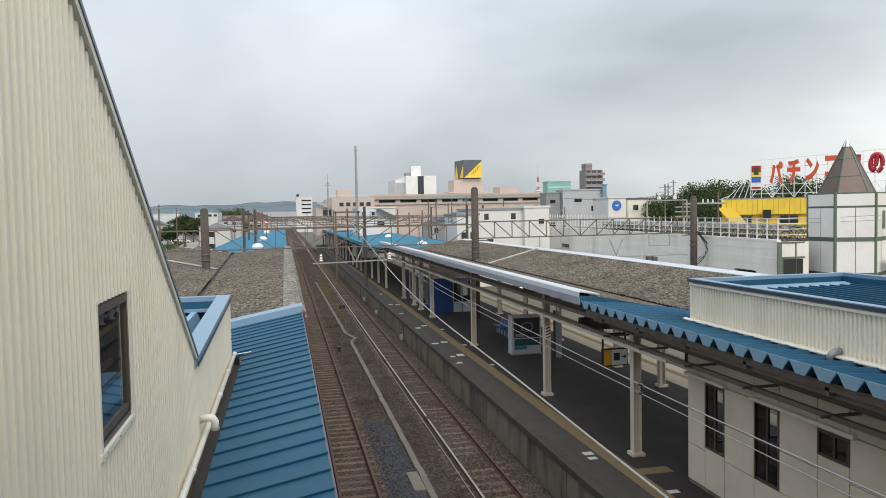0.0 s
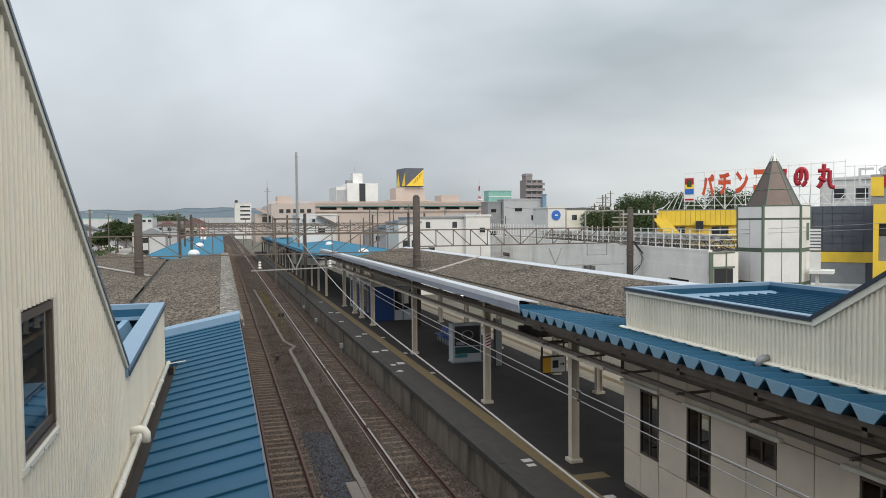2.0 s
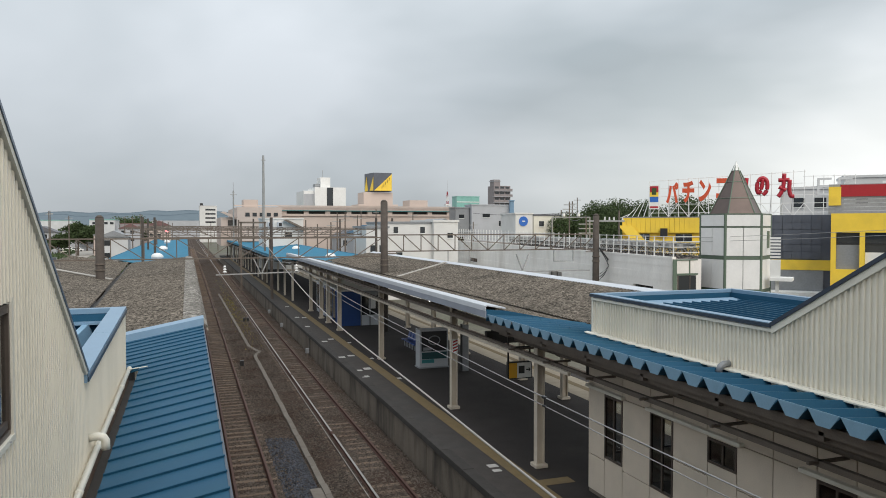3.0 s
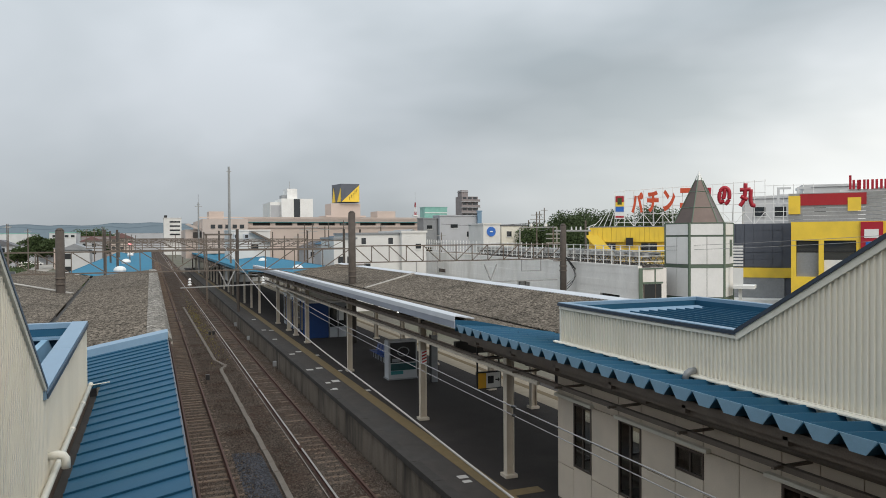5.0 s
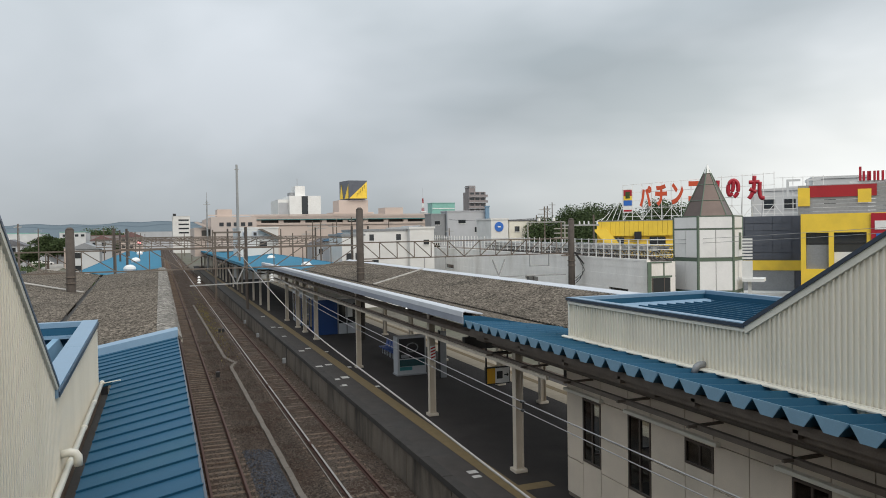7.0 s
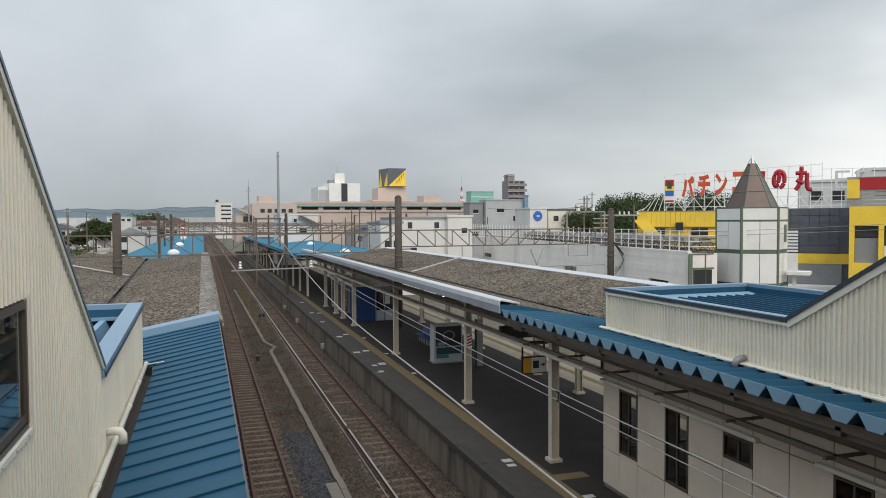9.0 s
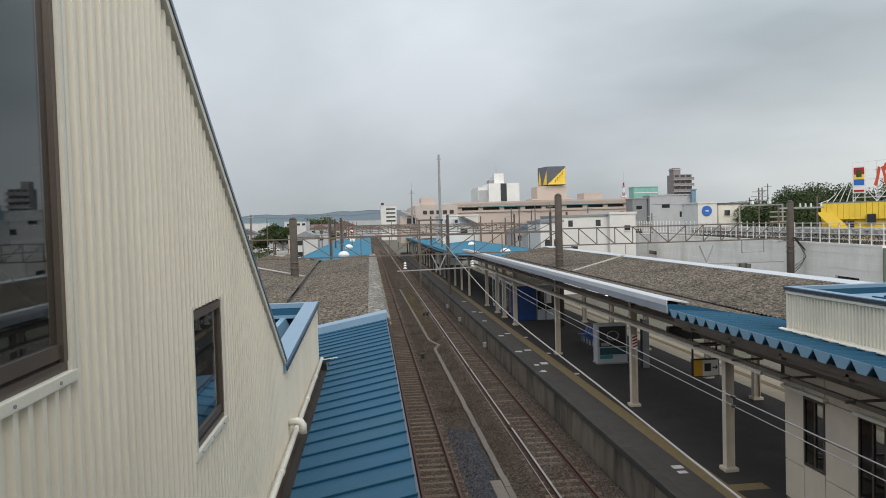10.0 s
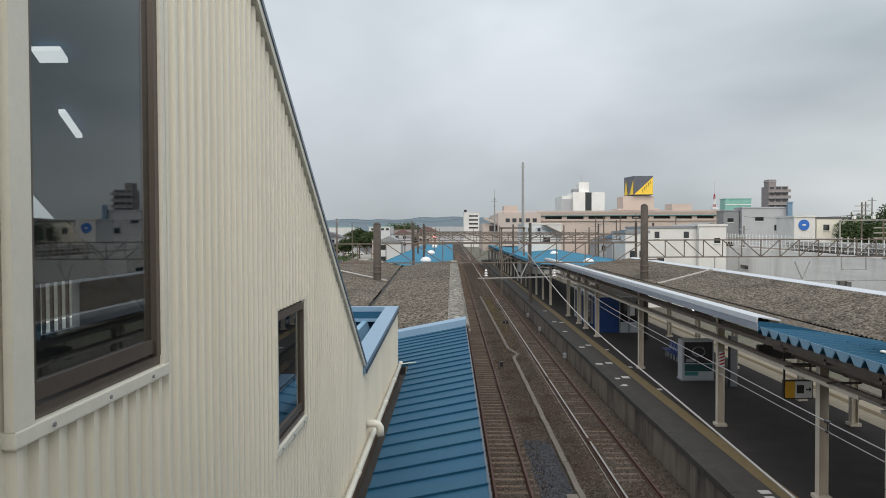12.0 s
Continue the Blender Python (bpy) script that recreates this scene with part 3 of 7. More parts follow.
def blue_canopy(name, x0, x1, xv, y0, y1, z0, label, low_from=None):
    c = thing(name, (xv, y0, P), label, "platform canopy", "canopies", "structure")
    part("near_sheet", wavy(bmesh.new(), y0, y1, 0.9, 0.015, [(x0, z0), (xv, z0 - 0.45)], 0.05, 6), BLUE_FAR, c)
    part("far_sheet", wavy(bmesh.new(), y0, y1, 0.9, 0.015, [(xv, z0 - 0.45), (x1, z0)], 0.05, 6), BLUE_FAR, c)
    part("fascia", cuboid(x0 - 0.03, x0 + 0.03, y0, y1, z0 - 0.3, z0 + 0.03), BLUE_FAR, c)
    part("fascia", cuboid(x1 - 0.03, x1 + 0.03, y0, y1, z0 - 0.3, z0 + 0.03), BLUE_FAR, c)
    n = int((y1 - y0) / 6)
    for i in range(n):
        y = y0 + 2 + 6 * i
        for x in (lerp(x0, xv, 0.3), lerp(xv, x1, 0.7)):
            part("post", cuboid(x - 0.1, x + 0.1, y - 0.1, y + 0.1, P, z0 - 0.3), CREAM_POST, c)
        part("rafter", cuboid(x0 + 0.2, x1 - 0.2, y - 0.06, y + 0.06, z0 - 0.68, z0 - 0.52), STEEL, c)
    return c


blue_canopy("left_blue_canopy", -6.6, 0.1, -4.2, 71.6, 180, 5.35, "bright blue sheet-metal canopy with white ventilators")
blue_canopy("right_blue_canopy", 8.3, 17.4, 12.6, 69.5, 185, 5.2, "bright blue sheet-metal canopy over the island platform")
for x, y in ((-2.75, 77), (-3.0, 105), (-3.6, 152)):
    vent(x, y, 5.08, 0.58)
for x, y in ((14.4, 77.5), (15.0, 108), (15.6, 144)):
    vent(x, y, 4.85, 0.58)


# ---- the two stair buildings that come down from the footbridge ----
def siding(bm, x, face, y0, y1, bottom, top, pitch=0.119, depth=0.030, hole=()):
    """Ribbed wall sheet at x, facing +x (face 1) or -x (face -1). bottom and top: heights along y. hole: (y0, y1, z0, z1) openings."""
    ys, out = [], []
    k = 0
    y = y0
    while y < y1 - 1e-6:
        for f, d in ((0.0, 1.0), (0.56, 1.0), (0.64, 0.0), (0.92, 0.0)):
            if y + f * pitch < y1:
                ys.append(y + f * pitch)
                out.append(d)
        y += pitch
    ys.append(y1)
    out.append(1.0)
    cuts = sorted({v for h in hole for v in h[:2]})
    for c in cuts:
        if y0 < c < y1:
            i = next(i for i, v in enumerate(ys) if v >= c)
            if ys[i] - c > 1e-4:
                ys.insert(i, c)
                out.insert(i, out[i - 1])
    for i in range(len(ys) - 1):
        ya, yb = ys[i], ys[i + 1]
        xa, xb = x - face * depth * out[i], x - face * depth * out[i + 1]
        gaps = sorted((h[2], h[3]) for h in hole if h[0] <= (ya + yb) / 2 <= h[1])
        lo = (bottom(ya), bottom(yb))
        for g0, g1 in gaps:
            q = [bm.verts.new(p) for p in ((xa, ya, lo[0]), (xb, yb, lo[1]), (xb, yb, g0), (xa, ya, g0))]
            bm.faces.new(q)
            lo = (g1, g1)
        if top(ya) > lo[0] + 0.01 or top(yb) > lo[1] + 0.01:
            bm.faces.new([bm.verts.new(p) for p in ((xa, ya, lo[0]), (xb, yb, lo[1]), (xb, yb, max(top(yb), lo[1])), (xa, ya, max(top(ya), lo[0])))])
    bmesh.ops.remove_doubles(bm, verts=bm.verts, dist=0.0005)
    bmesh.ops.recalc_face_normals(bm, faces=bm.faces)
    if face * sum(f.normal.x for f in bm.faces) < 0:
        bmesh.ops.reverse_faces(bm, faces=bm.faces)
    return bm


STAIR_GLOW = bpy.data.materials.new("glowing_panel")
STAIR_GLOW.use_nodes = True
STAIR_GLOW.node_tree.nodes["Principled BSDF"].inputs["Emission Color"].default_value = (0.95, 0.98, 1, 1)
STAIR_GLOW.node_tree.nodes["Principled BSDF"].inputs["Emission Strength"].default_value = 0.9
LX = -1.3         # left stair wall
V_L, END_L = 10.75, 17.4
LOW_L = 6.34      # top of the low part
SL = 0.60


def low_l(y):
    return 6.25 + 0.0304 * (y - 10.8)  # the parapet falls slightly towards the stairs


def top_l(y):
    return low_l(y) - 0.1 if y >= V_L else LOW_L - 0.1 + SL * (V_L - y)


left = thing("left_stair_building", (LX, 10, P), "cream ribbed-steel stair building with a sloping roof", "stair building", kind="structure")
holes_l = [(2.21, 3.28, 7.6, 10.6), (5.4, 6.48, 6.57, 7.62)]
part("ribbed_wall", siding(bmesh.new(), LX, 1, -4.0, END_L, lambda y: 4.95, top_l, hole=holes_l), CREAM, left)
part("end_wall", cuboid(-5.6, LX - 0.06, END_L - 0.12, END_L - 0.002, 4.4, LOW_L - 0.005), CREAM, left, "cream end wall")
part("corner_trim", cuboid(LX - 0.055, LX + 0.012, END_L - 0.05, END_L + 0.01, 5.0, LOW_L), CREAM_TRIM, left, "cream corner trim")
part("inner_wall", strip(bmesh.new(), [(-5.6, 4.4), (-5.5, 4.4), (-5.5, 7.0), (-5.6, 7.0)], -4, END_L), CREAM_TRIM, left)
# sloped roof slab and its dark verge over the wall
y_hi = -4.0
z_hi = top_l(y_hi)
part("sloped_roof", prism(bmesh.new(), [(LX - 0.03, V_L, LOW_L - 0.07), (LX - 0.03, y_hi, z_hi + 0.03), (LX - 0.03, y_hi, z_hi - 0.14), (LX - 0.03, V_L, LOW_L - 0.22)], (-2.5, 0, 0)), BLUE_ROOF, left)
part("verge_trim", prism(bmesh.new(), [(LX + 0.03, V_L + 0.02, LOW_L - 0.08), (LX + 0.03, y_hi, z_hi + 0.01), (LX + 0.03, y_hi, z_hi - 0.035), (LX + 0.03, V_L - 0.02, LOW_L - 0.135)], (-0.06, 0, 0)), CREAM_TRIM, left, "cream verge flashing")
part("verge_cap", prism(bmesh.new(), [(LX + 0.04, V_L + 0.04, LOW_L - 0.045), (LX + 0.04, y_hi, z_hi + 0.05), (LX + 0.04, y_hi, z_hi + 0.01), (LX + 0.04, V_L + 0.03, LOW_L - 0.085)], (-0.2, 0, 0)), VERGE, left, "pale blue flashing")
# low parapet box with its sunk blue roof
def sloped_bar(x0, x1, y0, y1, up, thick):
    """A bar along y that follows the fall of the parapet."""
    bm = bmesh.new()
    for a, b in ((y0, lerp(y0, y1, 0.5) - 0.004), (lerp(y0, y1, 0.5) + 0.004, y1)):
        prism(bm, [(x0, a, low_l(a) + up), (x1, a, low_l(a) + up), (x1, a, low_l(a) + up - thick), (x0, a, low_l(a) + up - thick)], (0, b - a, 0.0304 * (b - a)))
    return bm


Z_END = low_l(END_L)
part("parapet_cap", sloped_bar(LX - 0.27, LX + 0.03, V_L - 0.1, END_L + 0.03, 0.0, 0.11), BLUE_CAP, left, "pale blue parapet cap")
part("cap_drip", sloped_bar(LX + 0.031, LX + 0.045, V_L, END_L + 0.03, -0.05, 0.07), DARK_TRIM, left, "dark drip edge")
part("parapet_cap", cuboid(-5.6, LX - 0.272, END_L - 0.17, END_L + 0.03, Z_END - 0.11, Z_END - 0.004), BLUE_CAP, left, "pale blue parapet cap")
part("parapet_inner", sloped_bar(LX - 0.25, LX - 0.21, V_L - 0.1, END_L - 0.15, -0.1, 0.6), BLUE_ROOF, left)
part("parapet_inner", cuboid(-5.5, LX - 0.26, END_L - 0.16, END_L - 0.12, Z_END - 0.75, Z_END - 0.11), BLUE_ROOF, left)
part("inner_ledge", cuboid(-5.5, LX - 0.26, END_L - 0.42, END_L - 0.165, Z_END - 0.32, Z_END - 0.27), BLUE_CAP, left, "pale blue ledge inside the parapet")
part("sunk_roof", cuboid(-5.5, LX - 0.26, 9.5, END_L - 0.12, LOW_L - 0.80, LOW_L - 0.70), BLUE_ROOF, left)
for i in range(9):
    x = -5.3 + 0.42 * i
    part("seam", cuboid(x, x + 0.05, 9.5, END_L - 0.45, LOW_L - 0.70, LOW_L - 0.60), BLUE_ROOF, left)
part("ridge_cover", prism(bmesh.new(), [(-2.42, 11.5, LOW_L - 0.62), (-2.1, 11.5, LOW_L - 0.2), (-1.98, 11.5, LOW_L - 0.2), (-1.84, 11.5, LOW_L - 0.62)], (0, 5.6, 0)), BLUE_END, left, "pale blue ridge cover")


def framed_window(x, face, y0, y1, z0, z1, parent, big):
    """A bronze sliding window with a cream surround, seen from the tracks."""
    w = part("window", cuboid(*sorted((x - face * 0.065, x - face * 0.012)), y0, y1, z0, z0 + 0.04), BRONZE, parent, "bronze-framed window")
    X = sorted((x - face * 0.065, x - face * 0.008))
    part("frame", cuboid(*X, y0, y0 + 0.04, z0 + 0.04, z1), BRONZE, w)
    part("frame", cuboid(*X, y1 - 0.04, y1, z0 + 0.04, z1), BRONZE, w)
    part("frame", cuboid(*X, y0 + 0.05, y1 - 0.05, z1 - 0.06, z1), BRONZE, w)
    part("sash_rail", cuboid(*sorted((x - face * 0.05, x - face * 0.02)), y0 + 0.04, y1 - 0.04, z0 + 0.055, z0 + 0.115), BRONZE, w)
    pane = part("pane", cuboid(*sorted((x - face * 0.040, x - face * 0.034)), y0 + 0.04, y1 - 0.04, z0 + 0.115, z1 - 0.06), GLASS, w, "reflecting glass")
    pane.visible_shadow = False
    out = sorted((x - face * 0.02, x + face * 0.010))
    part("sill", cuboid(*sorted((x - face * 0.05, x + face * 0.013)), y0 - 0.06 - 0.05 * big, y1 + 0.05, z0 - 0.055, z0 - 0.002, bevel=0.006), CREAM_TRIM, w, "cream sill flashing")
    part("surround", cuboid(*out, y0 - 0.05 - 0.06 * big, y0 - 0.002, z0 - 0.002, z1 + 0.05), CREAM_TRIM, w)
    part("surround", cuboid(*out, y1 + 0.002, y1 + 0.035, z0 - 0.002, z1 + 0.05), CREAM_TRIM, w)
    for i in range(3):
        tube_y = lerp(y0, y1, (i + 0.25) / 2.6)
        part("screw", tube(bmesh.new(), [(x + face * 0.012, tube_y, z0 - 0.03), (x + face * 0.019, tube_y, z0 - 0.03)], 0.008, 8), GREY_METAL, w)
    return w


framed_window(LX, 1, 2.23, 3.26, 7.62, 10.58, left, True)
framed_window(LX, 1, 5.42, 6.46, 6.59, 7.6, left, False)
# glowing panels under the sloping roof, for bright shapes in the big window
for x, y, run, wide in ((-2.88, 5.02, 0.10, 0.2), (-3.0, 5.58, 0.26, 0.05)):
    z = top_l(y) - 0.18
    part("glow_panel", prism(bmesh.new(), [(x, y, z), (x, y + run, z - run * SL), (x, y + run, z - run * SL - 0.03), (x, y, z - 0.03)], (wide, 0, 0)), STAIR_GLOW, left, "glowing panel under the sloping roof")
# back wall of the stairs, with daylight openings under the roof
part("back_wall", cuboid(-3.82, -3.74, -4, 4.2, 4.6, 10.2), GREY_METAL, left)
part("back_wall", cuboid(-3.82, -3.74, 4.2, 6.6, 4.6, 8.35), GREY_METAL, left)
part("back_wall", cuboid(-3.82, -3.74, 6.6, 7.3, 4.6, 7.28), GREY_METAL, left)
part("back_wall", cuboid(-3.82, -3.74, 6.6, 7.3, 7.75, 8.35), GREY_METAL, left)
part("back_wall", prism(bmesh.new(), [(-3.82, 7.3, 4.6), (-3.82, 10.7, 4.6), (-3.82, 10.7, top_l(10.7) - 0.11), (-3.82, 7.3, top_l(7.3) - 0.11)], (0.08, 0, 0)), GREY_METAL, left)
for i in range(4):
    part("opening_bar", cuboid(-3.80, -3.77, 6.72 + 0.14 * i, 6.74 + 0.14 * i, 7.28, 7.75), BRONZE, left)
# stairs seen through the windows
bm = bmesh.new()
for i in range(24):
    y = 1.2 + 0.3 * i
    box(bm, -3.7, -1.4, y, y + 0.32, 4.6, 7.2 - 0.17 * i)
part("stair_flight", bm, GREY_METAL, left)
for dz in (0.85, 0.55):
    part("handrail", tube(bmesh.new(), [(-1.62, 1.2, 7.35 + dz), (-1.62, 8.4, 3.27 + dz + 0.25)], 0.025, 8), GALV_RAIL, left, "pale stair handrail")
for z in (7.02, 7.3):
    part("window_bar", cuboid(-1.47, -1.44, 5.42, 6.46, z, z + 0.05), BRONZE, left, "guard bar behind the small window")

# lean-to blue roof between the stair wall and the track
lean = thing("left_blue_roof", (0.5, 12, 5), "blue standing-seam metal roof beside the ribbed wall", "metal roof", kind="structure")
ROOF_A, ROOF_B = (-1.85, 4.93), (0.40, 5.36)
part("sheet", strip(bmesh.new(), [(-1.02, 5.0886), ROOF_B, (0.40, 5.28), (-1.02, 5.0086)], 1.0, 17.5), BLUE_ROOF, lean)
part("sheet", strip(bmesh.new(), [ROOF_A, ROOF_B, (0.40, 5.28), (-1.85, 4.85)], 17.5, 22.4), BLUE_ROOF, lean)
# dark floor painted for the shade between pipe and roof
part("dark_gap_floor", cuboid(LX + 0.02, -0.98, 1.0, 17.5, 4.72, 4.8), SHADE_DARK, lean, "gap floor coloured dark for shade")
i = 0
y = 1.66
while y < 22.0:
    xs = -1.02 if y < 17.4 else -1.85
    zs = 4.925 + (xs + 1.85) * 0.191
    part("seam", prism(bmesh.new(), [(xs, y + 0.012, zs), (xs, y + 0.002, zs + 0.034), (xs, y + 0.026, zs + 0.037), (xs, y + 0.036, zs)], (0.41 - xs, 0, (0.41 - xs) * 0.191)), BLUE_ROOF, lean)
    y += 0.591
part("end_cap", prism(bmesh.new(), [(-1.9, 22.2, 4.9), (-1.9, 22.22, 5.12), (-1.9, 22.62, 5.16), (-1.9, 22.62, 4.9)], (2.33, 0, 0.445)), BLUE_CAP, lean, "pale blue end flashing")
part("eave_trim", cuboid(0.40, 0.43, 1.0, 22.6, 5.16, 5.37), DARK_TRIM, lean)
gut = thing("eave_gutter", (LX, 10, 5), "cream gutter pipe along the foot of the wall", "gutter")
part("pipe", tube(bmesh.new(), [(LX + 0.07, -1, 5.07), (LX + 0.07, 17.2, 5.07)], 0.042, 10), CREAM_TRIM, gut, smooth=True)
part("rusty_strip", cuboid(LX + 0.041, LX + 0.06, 1.0, 17.3, 4.73, 4.99), RUST_STRIP, gut, "rust-brown strip under the pipe")
part("base_flashing", cuboid(LX - 0.05, LX + 0.04, -1, 17.3, 4.93, 5.01), CREAM_TRIM, gut)
for k in range(9):
    part("pipe_sleeve", tube(bmesh.new(), [(LX + 0.07, 1.4 + 2.0 * k, 5.07), (LX + 0.07, 1.52 + 2.0 * k, 5.07)], 0.05, 10), CREAM_TRIM, gut, smooth=True)
part("vent_elbow", tube(bmesh.new(), [(LX, 11.05, 5.3), (LX + 0.12, 11.05, 5.31), (LX + 0.18, 11.05, 5.29), (LX + 0.205, 11.05, 5.25), (LX + 0.21, 11.05, 5.12)], 0.058, 12), CREAM_TRIM, gut, "cream pipe elbow", smooth=True)
part("drain_arm", tube(bmesh.new(), [(LX + 0.05, 17.2, 5.1), (LX + 0.45, 17.25, 5.14), (LX + 0.45, 17.25, 5.05)], 0.011, 8), CREAM_TRIM, gut)

# right stair building
RX, V_R, END_R = 10.2, 10.75, 17.12
LOW_R = 6.42


def top_r(y):
    return LOW_R - 0.1 if y >= V_R else LOW_R - 0.1 + 0.585 * (V_R - y)


right = thing("right_stair_building", (RX, 10, P), "cream ribbed-steel stair building over the island platform", "stair building", kind="structure")
part("ribbed_wall", siding(bmesh.new(), RX, -1, -4.0, END_R, lambda y: 5.08, top_r, pitch=0.112, depth=0.036), CREAM, right)
part("end_wall", cuboid(RX + 0.03, 14.75, END_R - 0.1, END_R - 0.002, 4.6, LOW_R - 0.1), CREAM, right)
part("far_wall", cuboid(14.66, 14.75, -4, END_R - 0.1, 4.6, LOW_R - 0.1), CREAM, right)
part("corner_trim", cuboid(RX - 0.03, RX + 0.05, END_R - 0.06, END_R + 0.012, 5.18, LOW_R - 0.1), CREAM_TRIM, right)
part("base_trim", cuboid(RX - 0.05, RX + 0.01, -4, END_R, 5.345, 5.40), CREAM_TRIM, right, "cream base flashing")
z_hr = top_r(-4.0)
part("verge_trim", prism(bmesh.new(), [(RX - 0.07, V_R + 0.02, LOW_R + 0.0), (RX - 0.07, -4, z_hr + 0.13), (RX - 0.07, -4, z_hr + 0.075), (RX - 0.07, V_R - 0.02, LOW_R - 0.055)], (0.2, 0, 0)), DARK_TRIM, right, "dark verge flashing")
part("under_trim", prism(bmesh.new(), [(RX - 0.04, V_R, LOW_R - 0.058), (RX - 0.04, -4, z_hr + 0.072), (RX - 0.04, -4, z_hr - 0.07), (RX - 0.04, V_R, LOW_R - 0.20)], (0.1, 0, 0)), CREAM_TRIM, right)
part("sloped_roof", prism(bmesh.new(), [(RX + 0.1, V_R, LOW_R - 0.02), (RX + 0.1, -4, z_hr + 0.1), (RX + 0.1, -4, z_hr - 0.1), (RX + 0.1, V_R, LOW_R - 0.2)], (4.5, 0, 0)), BLUE_ROOF, right)
part("parapet_cap", cuboid(RX - 0.05, RX + 0.16, V_R - 0.05, END_R + 0.05, LOW_R - 0.04, LOW_R), BLUE_CAP, right, "pale blue parapet cap")
part("cap_under_trim", cuboid(RX - 0.045, RX + 0.02, V_R, END_R + 0.02, LOW_R - 0.17, LOW_R - 0.11), CREAM_TRIM, right)
part("cap_drip", cuboid(RX - 0.075, RX - 0.05, V_R, END_R + 0.06, LOW_R - 0.085, LOW_R - 0.015), DARK_TRIM, right)
part("parapet_cap", cuboid(RX + 0.16, 14.8, END_R - 0.16, END_R + 0.05, LOW_R - 0.09, LOW_R - 0.003), BLUE_CAP, right, "pale blue parapet cap")
part("parapet_cap", cuboid(14.6, 14.8, V_R - 2, END_R - 0.16, LOW_R - 0.09, LOW_R), BLUE_CAP, right, "pale blue parapet cap")
part("sunk_roof", cuboid(RX + 0.12, 14.6, V_R - 2, END_R - 0.1, LOW_R - 0.36, LOW_R - 0.28), BLUE_ROOF, right)
part("parapet_inner", cuboid(14.55, 14.6, V_R - 2, END_R - 0.1, LOW_R - 0.3, LOW_R - 0.09), BLUE_ROOF, right)
part("parapet_inner", cuboid(RX + 0.16, 14.55, END_R - 0.16, END_R - 0.11, LOW_R - 0.3, LOW_R - 0.095), BLUE_ROOF, right)
for i in range(14):
    x = RX + 0.4 + 0.3 * i
    part("seam", cuboid(x, x + 0.04, V_R - 2, END_R - 0.86, LOW_R - 0.28, LOW_R - 0.215), BLUE_ROOF, right)
part("end_gutter", prism(bmesh.new(), [(RX + 0.2, END_R - 0.85, LOW_R - 0.25), (RX + 0.2, END_R - 0.45, LOW_R - 0.2), (RX + 0.2, END_R - 0.45, LOW_R - 0.3), (RX + 0.2, END_R - 0.85, LOW_R - 0.3)], (4.0, 0, 0)), BLUE_CAP, right, "pale blue end flashing")
elbow = part("vent_elbow", tube(bmesh.new(), [(RX, 11.9, 5.46), (RX - 0.12, 11.9, 5.46), (RX - 0.2, 11.9, 5.42), (RX - 0.25, 11.9, 5.30)], 0.068, 12), GREY_METAL, right, "grey pipe elbow", smooth=True)

# folded-plate blue roof along the platform eave
fold = thing("folded_plate_roof", (8.8, 12, 5.3), "blue folded-plate metal roof with toothed eave", "metal roof", kind="structure")
grid = []
PITCH = 0.587
Y_FOLD = 7.329 - 17 * PITCH
prof = ((0.0, 0.21), (0.196, 0.0), (0.418, 0.0), (0.556, 0.21))
y = Y_FOLD
while y < 21.0:
    for dy, dz in prof:
        if y + dy < 21.05:
            grid.append([(8.75, y + dy, 5.275 + dz), (9.5, y + dy, 5.21 + dz), (10.22, y + dy, 5.145 + dz)])
    y += PITCH
part("sheet", skin(bmesh.new(), grid, (0, 0, 0.012)), BLUE_ROOF, fold)
y = Y_FOLD
while y < 20.5:  # plates that close the troughs at the eave
    part("trough_end", prism(bmesh.new(), [(8.71, y - 0.01, 5.50), (8.71, y + 0.566, 5.50), (8.74, y + 0.43, 5.268), (8.74, y + 0.184, 5.268)], (0.012, 0, 0)), BLUE_END, fold, "pale blue closing plate")
    y += PITCH
part("eave_beam", cuboid(8.95, 9.05, -3, 21, 5.06, 5.22), STEEL, fold)
part("soffit", strip(bmesh.new(), [(9.1, 5.12), (12.1, 4.85), (12.1, 4.81), (9.1, 5.08)], -3, 21), SOFFIT, fold, "brown soffit boards")
grid = []
y = Y_FOLD + 34 * PITCH
while y < 21.0:  # the same roof beyond the end of the stairs
    for dy, dz in prof:
        if y + dy < 21.05:
            grid.append([(10.23, y + dy, 5.143 + dz), (11.2, y + dy, 5.05 + dz * 0.9), (12.15, y + dy, 4.96 + dz * 0.6)])
    y += PITCH
part("sheet", skin(bmesh.new(), grid, (0, 0, 0.012)), BLUE_ROOF, fold)
part("wall_flashing", prism(bmesh.new(), [(10.05, -3, 5.375), (10.14, -3, 5.395), (10.14, -3, 5.37), (10.05, -3, 5.35)], (0, 20.3, 0)), CREAM_TRIM, fold, "pale flashing at the wall")

